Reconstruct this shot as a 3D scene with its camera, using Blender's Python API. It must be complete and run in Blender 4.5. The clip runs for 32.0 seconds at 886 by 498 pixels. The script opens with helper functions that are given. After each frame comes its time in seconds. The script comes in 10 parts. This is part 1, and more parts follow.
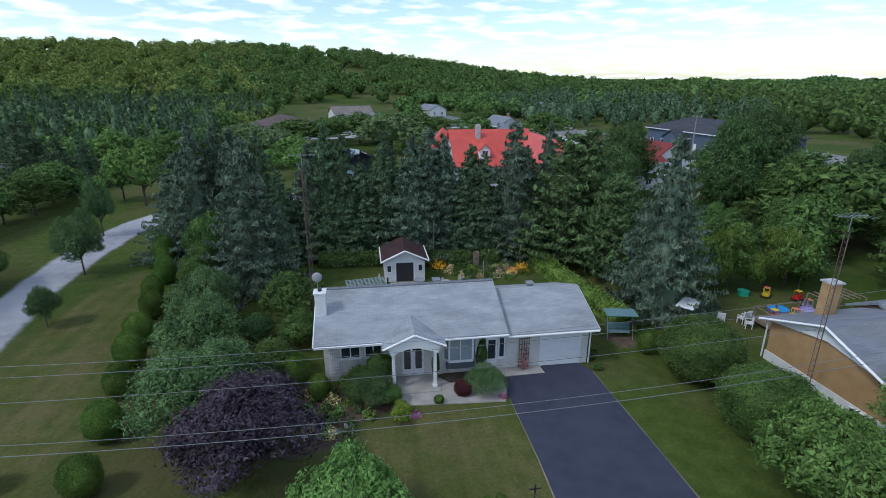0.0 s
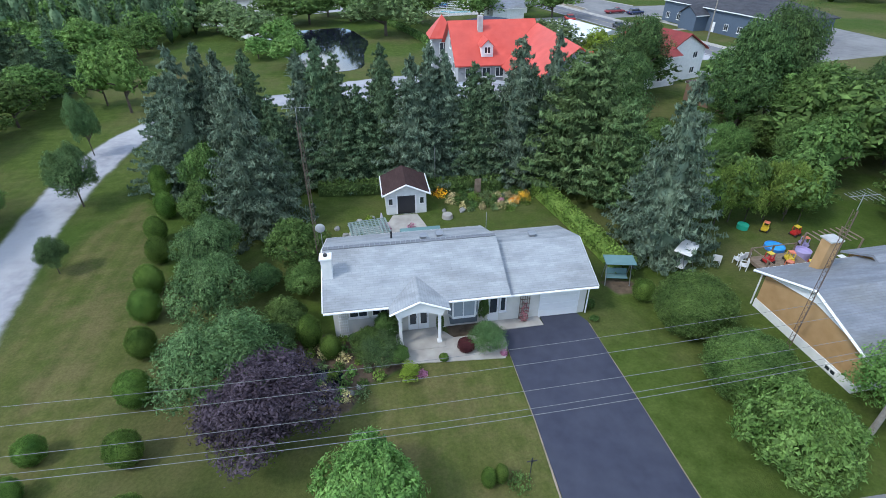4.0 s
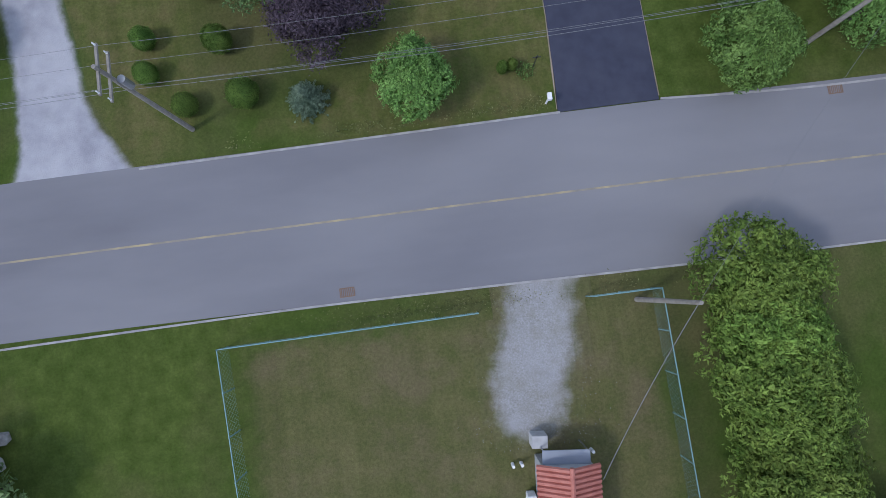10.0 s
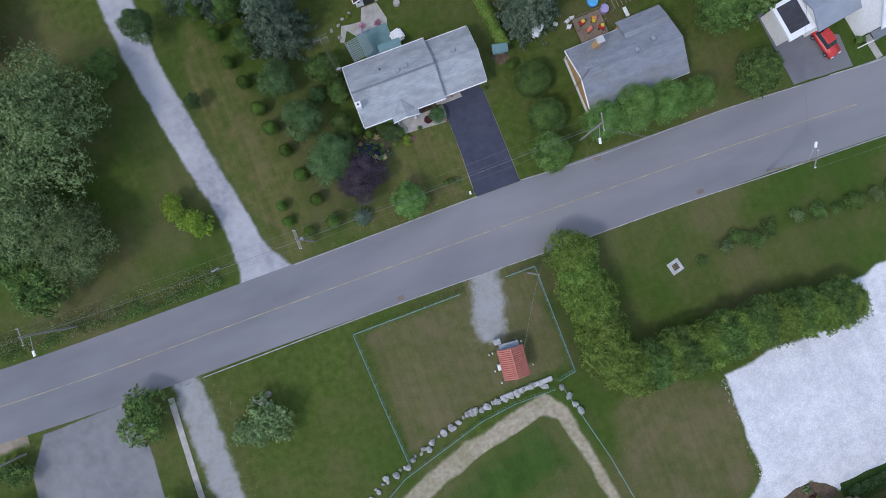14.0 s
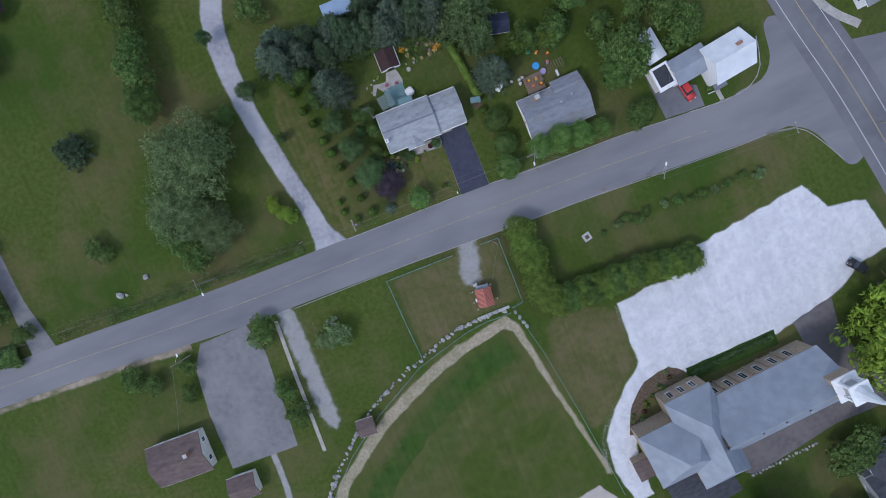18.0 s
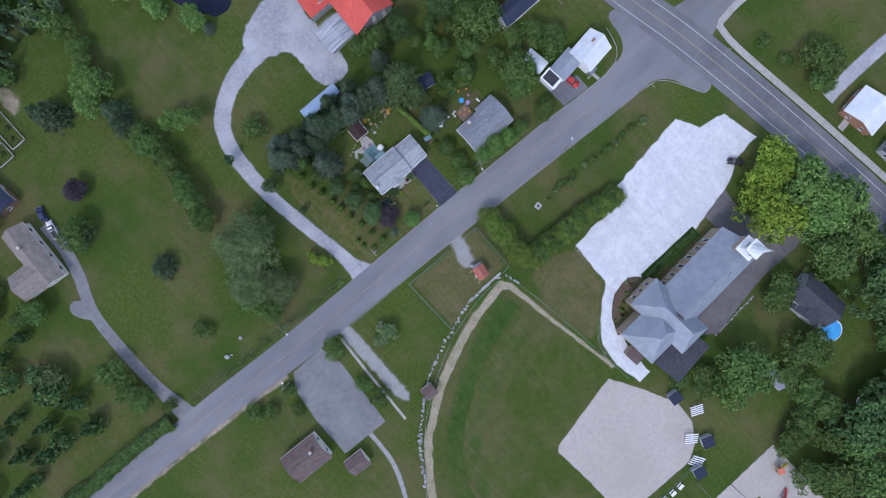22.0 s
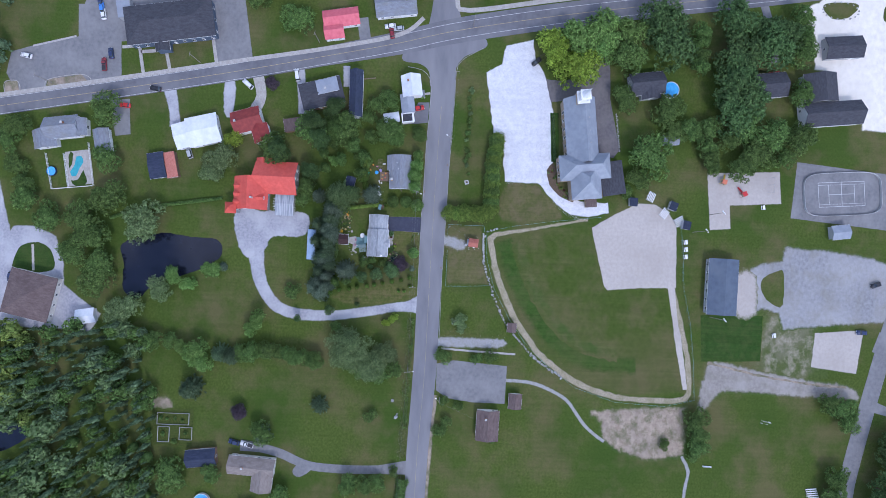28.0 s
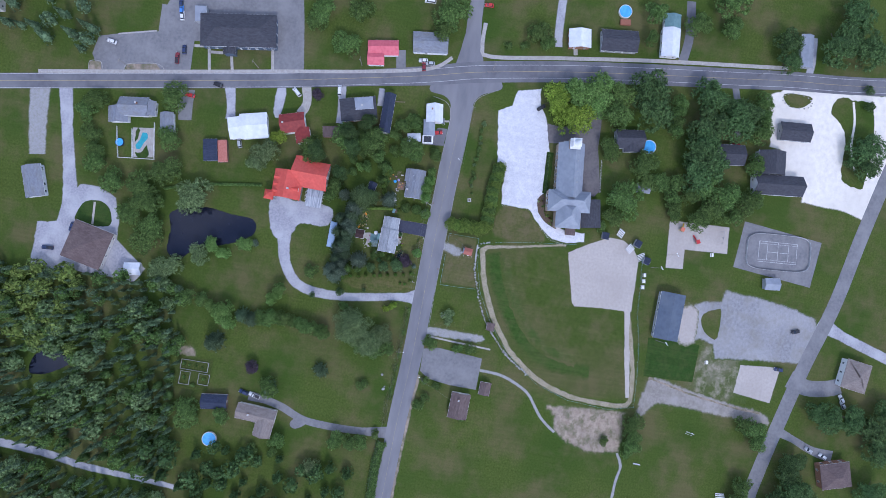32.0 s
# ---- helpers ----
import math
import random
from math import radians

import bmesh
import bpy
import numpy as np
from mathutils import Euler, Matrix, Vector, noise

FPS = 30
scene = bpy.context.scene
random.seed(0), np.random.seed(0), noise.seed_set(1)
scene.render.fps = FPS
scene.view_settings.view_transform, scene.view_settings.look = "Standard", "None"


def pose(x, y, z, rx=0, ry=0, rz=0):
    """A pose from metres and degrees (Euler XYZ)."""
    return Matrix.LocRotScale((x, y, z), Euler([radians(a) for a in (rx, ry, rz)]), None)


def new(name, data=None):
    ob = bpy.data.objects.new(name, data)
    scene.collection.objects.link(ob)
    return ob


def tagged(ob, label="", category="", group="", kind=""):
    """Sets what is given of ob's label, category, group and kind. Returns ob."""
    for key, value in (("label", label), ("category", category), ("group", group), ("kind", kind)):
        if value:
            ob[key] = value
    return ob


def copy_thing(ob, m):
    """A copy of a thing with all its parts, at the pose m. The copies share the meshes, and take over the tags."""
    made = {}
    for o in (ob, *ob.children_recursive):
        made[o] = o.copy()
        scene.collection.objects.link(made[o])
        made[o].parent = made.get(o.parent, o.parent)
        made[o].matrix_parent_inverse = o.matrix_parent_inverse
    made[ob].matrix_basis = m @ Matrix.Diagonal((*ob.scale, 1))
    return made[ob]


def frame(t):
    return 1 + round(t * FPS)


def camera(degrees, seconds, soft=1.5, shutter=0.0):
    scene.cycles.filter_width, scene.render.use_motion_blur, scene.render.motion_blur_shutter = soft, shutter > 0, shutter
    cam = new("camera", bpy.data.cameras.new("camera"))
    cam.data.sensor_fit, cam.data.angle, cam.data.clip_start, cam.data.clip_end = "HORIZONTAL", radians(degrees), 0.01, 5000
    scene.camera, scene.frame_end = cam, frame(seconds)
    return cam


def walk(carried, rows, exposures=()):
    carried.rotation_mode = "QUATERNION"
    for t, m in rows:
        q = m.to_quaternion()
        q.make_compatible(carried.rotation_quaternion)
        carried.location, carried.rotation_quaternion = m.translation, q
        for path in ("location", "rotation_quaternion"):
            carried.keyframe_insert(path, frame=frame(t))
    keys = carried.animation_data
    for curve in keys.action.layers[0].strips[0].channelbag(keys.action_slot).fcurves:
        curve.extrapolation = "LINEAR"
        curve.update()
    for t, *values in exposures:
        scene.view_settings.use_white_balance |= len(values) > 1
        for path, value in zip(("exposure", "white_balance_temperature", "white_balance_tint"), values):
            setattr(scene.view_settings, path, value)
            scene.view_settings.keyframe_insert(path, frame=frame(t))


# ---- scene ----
cam = camera(81.91, 32.0, 0.75)
PATH = [
    (0, -7.35, -12.65, 16.93, 71.50, -0.15, -8.70),
    (0.5, -7.06, -12.06, 18.38, 66.11, -0.06, -8.31),
    (1, -7.00, -11.67, 19.23, 59.33, -0.03, -8.32),
    (1.5, -6.96, -11.48, 19.68, 55.84, -0.01, -8.37),
    (2, -6.92, -11.47, 19.96, 55.85, -0.05, -8.36),
    (2.5, -7.04, -11.23, 20.26, 56.51, -0.02, -8.58),
    (3, -7.18, -10.98, 20.72, 56.94, -0.02, -8.76),
    (3.5, -7.28, -10.62, 21.27, 56.92, 0.00, -8.99),
    (5.5, -7.47, -9.54, 23.64, 55.78, 0.04, -9.13),
    (6, -7.59, -9.31, 24.19, 52.96, -0.02, -9.17),
    (6.5, -7.71, -8.92, 24.96, 48.75, 0.01, -9.18),
    (7, -7.82, -8.51, 25.87, 44.34, 0.03, -8.96),
    (7.5, -7.97, -8.44, 26.53, 37.91, 0.02, -8.63),
    (8, -8.02, -8.98, 27.15, 28.28, 0.13, -8.02),
    (8.5, -8.28, -9.14, 27.68, 18.41, -0.07, -7.85),
    (9, -8.98, -9.79, 28.54, 11.10, -0.99, -8.01),
    (9.5, -8.60, -9.98, 29.12, 6.89, -0.15, -7.83),
    (10, -8.43, -9.75, 30.26, 4.50, 0.10, -7.88),
    (10.5, -8.58, -9.45, 32.92, 4.03, -0.27, -8.06),
    (11, -9.09, -8.99, 37.93, 3.32, -1.14, -8.65),
    (11.5, -9.10, -8.40, 42.63, 2.81, -1.12, -9.69),
    (12, -9.00, -7.44, 47.70, 1.89, -1.23, -12.58),
    (12.5, -8.76, -6.84, 52.38, 1.39, -1.14, -15.44),
    (13, -8.57, -6.38, 57.50, 1.07, -1.16, -19.03),
    (13.5, -8.05, -5.91, 62.41, 0.79, -0.87, -20.20),
    (14, -7.59, -5.57, 67.50, 0.70, -0.60, -20.62),
    (14.5, -7.34, -5.13, 72.52, 0.54, -0.46, -21.00),
    (15, -7.24, -4.53, 77.57, 0.33, -0.49, -21.19),
    (15.5, -7.01, -3.77, 82.79, 0.07, -0.49, -21.36),
    (17.5, -4.90, -0.98, 102.77, -1.05, -0.18, -21.45),
    (18, -4.49, -0.57, 107.71, -5.01, -0.04, -21.39),
    (18.5, -4.19, -0.41, 112.36, -5.15, -0.00, -21.41),
    (19, -4.01, -0.27, 117.18, -5.05, 0.00, -21.74),
    (19.5, -3.53, 0.30, 122.12, -5.15, 0.01, -21.56),
    (20, -2.95, 0.88, 127.00, -5.20, 0.10, -21.56),
    (20.5, -2.42, 1.21, 131.67, -5.22, 0.22, -21.63),
    (21, -2.10, 1.10, 136.46, -5.01, 0.22, -23.00),
    (21.5, -2.08, 0.46, 141.43, -4.62, -0.38, -31.45),
    (22, -2.20, -0.66, 146.56, -4.10, -0.78, -40.11),
    (22.5, -3.10, -2.00, 151.90, -3.10, -1.15, -48.65),
    (23, -4.47, -2.92, 157.19, -2.21, -1.57, -56.87),
    (23.5, -5.91, -3.35, 162.49, -1.25, -1.93, -64.03),
    (24, -7.18, -3.44, 167.63, -0.49, -1.44, -72.51),
    (24.5, -8.07, -3.34, 172.86, 0.11, -1.54, -79.18),
    (25, -8.66, -3.29, 177.88, 0.41, -1.60, -84.15),
    (25.5, -8.96, -3.29, 182.79, 0.19, -1.86, -85.31),
    (27.5, -8.89, -3.30, 203.43, 0.61, -1.87, -87.22),
    (28, -8.83, -3.10, 208.77, 0.59, -1.83, -87.38),
    (28.5, -8.66, -2.60, 213.72, 0.72, -1.97, -87.86),
    (29, -8.50, -2.09, 218.64, 0.76, -2.06, -88.30),
    (29.5, -8.43, -1.67, 223.51, 0.72, -2.09, -88.67),
    (30, -8.42, -1.18, 228.38, 0.78, -2.19, -88.99),
    (30.5, -8.44, -0.43, 233.27, 0.91, -2.28, -89.65),
    (31, -8.48, 0.74, 238.16, 0.65, -2.58, -82.35),
    (31.5, -8.51, 2.24, 242.67, 0.52, -2.91, -80.23),
    (32, -8.53, 3.94, 246.70, 0.40, -3.31, -79.61),
]
EXPOSURES = [(0, -0.28, 6000, 8), (0.5, -0.15, 6050, 8), (1.1, 0.05, 6100, 7), (2, 0.42, 6150, 6), (6, 0.52, 6100, 5), (7, 0.43, 6050, 9), (8, 0.25, 5900, 12), (9, -0.1, 6000, 14), (11, 0.0, 6150, 13), (13, 0.02, 6300, 12), (15, -0.08, 6100, 12), (18, -0.24, 6050, 13), (20, -0.2, 6000, 14), (22, 0.02, 5920, 16), (24, 0.12, 5850, 17), (28, 0.17, 5740, 18), (32, 0.10, 5680, 19)]
walk(cam, [(t, pose(x, y, z, rx, ry, rz)) for t, x, y, z, rx, ry, rz in PATH], EXPOSURES)

# ---- world and light ----
SUN_DIR = Vector((0.80, 0.34, -1.02)).normalized()
sun = new("sun", bpy.data.lights.new("sun", "SUN"))
sun.data.energy, sun.data.angle, sun.data.color = 1.5, radians(9), (1.0, 0.96, 0.90)
sun.matrix_world = Matrix.Translation((0, 0, 400)) @ SUN_DIR.to_track_quat("-Z", "Y").to_matrix().to_4x4()

world = bpy.data.worlds.new("sky")
scene.world = world
world.use_nodes = True
wn, wl = world.node_tree.nodes, world.node_tree.links
wn.clear()
w_out = wn.new("ShaderNodeOutputWorld")
w_bg = wn.new("ShaderNodeBackground")
w_sky = wn.new("ShaderNodeTexSky")
w_sky.sky_type, w_sky.sun_disc = "NISHITA", False
w_sky.sun_elevation, w_sky.sun_rotation = math.asin(-SUN_DIR.z), math.atan2(-SUN_DIR.x, -SUN_DIR.y)
w_sky.air_density, w_sky.dust_density, w_sky.ozone_density = 1.0, 0.6, 1.5
w_co = wn.new("ShaderNodeTexCoord")
w_sep = wn.new("ShaderNodeSeparateXYZ")
w_up = wn.new("ShaderNodeMath")
w_up.operation = "ADD"
w_up.inputs[1].default_value = 0.10
w_dx = wn.new("ShaderNodeMath")
w_dx.operation = "DIVIDE"
w_dy = wn.new("ShaderNodeMath")
w_dy.operation = "DIVIDE"
w_cmb = wn.new("ShaderNodeCombineXYZ")
w_noise = wn.new("ShaderNodeTexNoise")
w_noise.inputs["Scale"].default_value, w_noise.inputs["Detail"].default_value, w_noise.inputs["Roughness"].default_value = 2.3, 8, 0.52
w_ramp = wn.new("ShaderNodeValToRGB")
w_ramp.color_ramp.elements[0].position, w_ramp.color_ramp.elements[1].position = 0.47, 0.62
w_mix = wn.new("ShaderNodeMixRGB")
w_mix.inputs[2].default_value = (6.6, 6.8, 7.2, 1)
wl.new(w_co.outputs["Generated"], w_sep.inputs[0])
wl.new(w_sep.outputs[2], w_up.inputs[0])
for n_, o_ in ((w_dx, 0), (w_dy, 1)):
    wl.new(w_sep.outputs[o_], n_.inputs[0])
    wl.new(w_up.outputs[0], n_.inputs[1])
    wl.new(n_.outputs[0], w_cmb.inputs[o_])
wl.new(w_cmb.outputs[0], w_noise.inputs["Vector"])
wl.new(w_noise.outputs["Fac"], w_ramp.inputs[0])
wl.new(w_ramp.outputs[0], w_mix.inputs[0])
wl.new(w_sky.outputs[0], w_mix.inputs[1])
wl.new(w_mix.outputs[0], w_bg.inputs[0])
w_bg.inputs[1].default_value = 0.215
wl.new(w_bg.outputs[0], w_out.inputs[0])


# ---- materials ----
RECIPES = {}


def tint(n, l, dark, light, scale=3.0, big=None, big_scale=0.05, big_amount=0.5, per="", per_amount=0.0, stretch=None, detail=6.0,
         mid=None, mid_scale=0.35, mid_amount=0.5, mown=0.0, mown_turn=0.0, mown_gap=0.8, **_):
    """The colour and the coordinates of a surface, from its recipe."""
    co = n.new("ShaderNodeNewGeometry").outputs["Position"] if per != "object_co" else n.new("ShaderNodeTexCoord").outputs["Object"]
    if stretch:
        mp = n.new("ShaderNodeMapping")
        mp.inputs["Scale"].default_value = stretch
        l.new(co, mp.inputs[0])
        co = mp.outputs[0]
    fine = n.new("ShaderNodeTexNoise")
    fine.inputs["Scale"].default_value, fine.inputs["Detail"].default_value = scale, detail
    l.new(co, fine.inputs["Vector"])
    ramp = n.new("ShaderNodeValToRGB")
    ramp.color_ramp.elements[0].position, ramp.color_ramp.elements[1].position = 0.30, 0.70
    ramp.color_ramp.elements[0].color, ramp.color_ramp.elements[1].color = (*dark, 1), (*light, 1)
    l.new(fine.outputs["Fac"], ramp.inputs[0])
    col = ramp.outputs[0]
    if big:
        broad = n.new("ShaderNodeTexNoise")
        broad.inputs["Scale"].default_value, broad.inputs["Detail"].default_value = big_scale, 5
        l.new(co, broad.inputs["Vector"])
        r2 = n.new("ShaderNodeValToRGB")
        r2.color_ramp.elements[0].position, r2.color_ramp.elements[1].position = 0.42, 0.66
        r2.color_ramp.elements[1].color = (big_amount, big_amount, big_amount, 1)
        l.new(broad.outputs["Fac"], r2.inputs[0])
        mx = n.new("ShaderNodeMixRGB")
        mx.inputs[2].default_value = (*big, 1)
        l.new(r2.outputs[0], mx.inputs[0])
        l.new(col, mx.inputs[1])
        col = mx.outputs[0]
    if mid:
        nz = n.new("ShaderNodeTexNoise")
        nz.inputs["Scale"].default_value, nz.inputs["Detail"].default_value, nz.inputs["Roughness"].default_value = mid_scale, 8, 0.65
        l.new(co, nz.inputs["Vector"])
        r3 = n.new("ShaderNodeValToRGB")
        r3.color_ramp.elements[0].position, r3.color_ramp.elements[1].position = 0.46, 0.64
        r3.color_ramp.elements[1].color = (mid_amount, mid_amount, mid_amount, 1)
        l.new(nz.outputs["Fac"], r3.inputs[0])
        mx = n.new("ShaderNodeMixRGB")
        mx.inputs[2].default_value = (*mid, 1)
        l.new(r3.outputs[0], mx.inputs[0])
        l.new(col, mx.inputs[1])
        col = mx.outputs[0]
    if mown:
        mp = n.new("ShaderNodeMapping")
        mp.inputs["Rotation"].default_value = (0, 0, radians(mown_turn))
        mp.inputs["Scale"].default_value = (1 / mown_gap, 0.035, 1)
        l.new(co, mp.inputs[0])
        nz = n.new("ShaderNodeTexNoise")
        nz.inputs["Scale"].default_value, nz.inputs["Detail"].default_value = 1.0, 3
        l.new(mp.outputs[0], nz.inputs["Vector"])
        mr = n.new("ShaderNodeMapRange")
        mr.inputs[1].default_value, mr.inputs[2].default_value = 0.3, 0.7
        mr.inputs[3].default_value, mr.inputs[4].default_value = 1 - mown, 1 + mown
        l.new(nz.outputs["Fac"], mr.inputs[0])
        blade = n.new("ShaderNodeTexNoise")
        blade.inputs["Scale"].default_value, blade.inputs["Detail"].default_value, blade.inputs["Roughness"].default_value = 5.5, 7, 0.75
        l.new(co, blade.inputs["Vector"])
        mb = n.new("ShaderNodeMapRange")
        mb.inputs[1].default_value, mb.inputs[2].default_value = 0.28, 0.72
        mb.inputs[3].default_value, mb.inputs[4].default_value = 0.70, 1.30
        l.new(blade.outputs["Fac"], mb.inputs[0])
        both = n.new("ShaderNodeMath")
        both.operation = "MULTIPLY"
        l.new(mr.outputs[0], both.inputs[0])
        l.new(mb.outputs[0], both.inputs[1])
        ml = n.new("ShaderNodeMixRGB")
        ml.blend_type = "MULTIPLY"
        ml.inputs[0].default_value = 1
        l.new(col, ml.inputs[1])
        l.new(both.outputs[0], ml.inputs[2])
        col = ml.outputs[0]
    if per_amount:
        src = n.new("ShaderNodeObjectInfo").outputs["Random"]
        hsv = n.new("ShaderNodeHueSaturation")
        for key, lo, hi in (("Value", 1 - per_amount, 1 + per_amount), ("Hue", 0.5 - 0.03 * per_amount * 2, 0.5 + 0.03 * per_amount * 2)):
            mr = n.new("ShaderNodeMapRange")
            mr.inputs[3].default_value, mr.inputs[4].default_value = lo, hi
            l.new(src, mr.inputs[0])
            l.new(mr.outputs[0], hsv.inputs[key])
        if per == "island":
            isl = n.new("ShaderNodeNewGeometry").outputs["Random Per Island"]
            mr = n.new("ShaderNodeMapRange")
            mr.inputs[3].default_value, mr.inputs[4].default_value = 0.50, 1.50
            l.new(isl, mr.inputs[0])
            ml = n.new("ShaderNodeMixRGB")
            ml.blend_type = "MULTIPLY"
            ml.inputs[0].default_value = 1
            l.new(col, ml.inputs[1])
            l.new(mr.outputs[0], ml.inputs[2])
            col = ml.outputs[0]
        l.new(col, hsv.inputs["Color"])
        col = hsv.outputs[0]
    return col, co


def material(name, dark, light, scale=3.0, rough=0.9, bump=0.0, bump_scale=None, metal=0.0, spec=0.3, see=0.0, bump_dist=0.05, **how):
    """Two colours mixed by a fine noise, a third by a broad one, relief, and a shift by object or island."""
    RECIPES[name] = dict(dark=dark, light=light, scale=scale, **how)
    m = bpy.data.materials.new(name)
    m.use_nodes = True
    n, l = m.node_tree.nodes, m.node_tree.links
    b = n["Principled BSDF"]
    b.inputs["Roughness"].default_value, b.inputs["Metallic"].default_value = rough, metal
    b.inputs["Specular IOR Level"].default_value = spec
    col, co = tint(n, l, dark, light, scale, **how)
    l.new(col, b.inputs["Base Color"])
    if bump:
        bn = n.new("ShaderNodeTexNoise")
        bn.inputs["Scale"].default_value, bn.inputs["Detail"].default_value = bump_scale or scale * 4, 5
        l.new(co, bn.inputs["Vector"])
        bp = n.new("ShaderNodeBump")
        bp.inputs["Strength"].default_value, bp.inputs["Distance"].default_value = bump, bump_dist
        l.new(bn.outputs["Fac"], bp.inputs["Height"])
        l.new(bp.outputs[0], b.inputs["Normal"])
    if see:
        tr = n.new("ShaderNodeBsdfTranslucent")
        ms = n.new("ShaderNodeMixShader")
        ms.inputs[0].default_value = see
        l.new(col, tr.inputs["Color"])
        l.new(b.outputs[0], ms.inputs[1])
        l.new(tr.outputs[0], ms.inputs[2])
        l.new(ms.outputs[0], n["Material Output"].inputs[0])
    return m


def plain(name, color, rough=0.6, metal=0.0, spec=0.4, wear=0.12):
    d = tuple(c * (1 - wear) for c in color)
    return material(name, d, color, scale=2.5, rough=rough, metal=metal, spec=spec, bump=0.15, bump_scale=30, bump_dist=0.01)


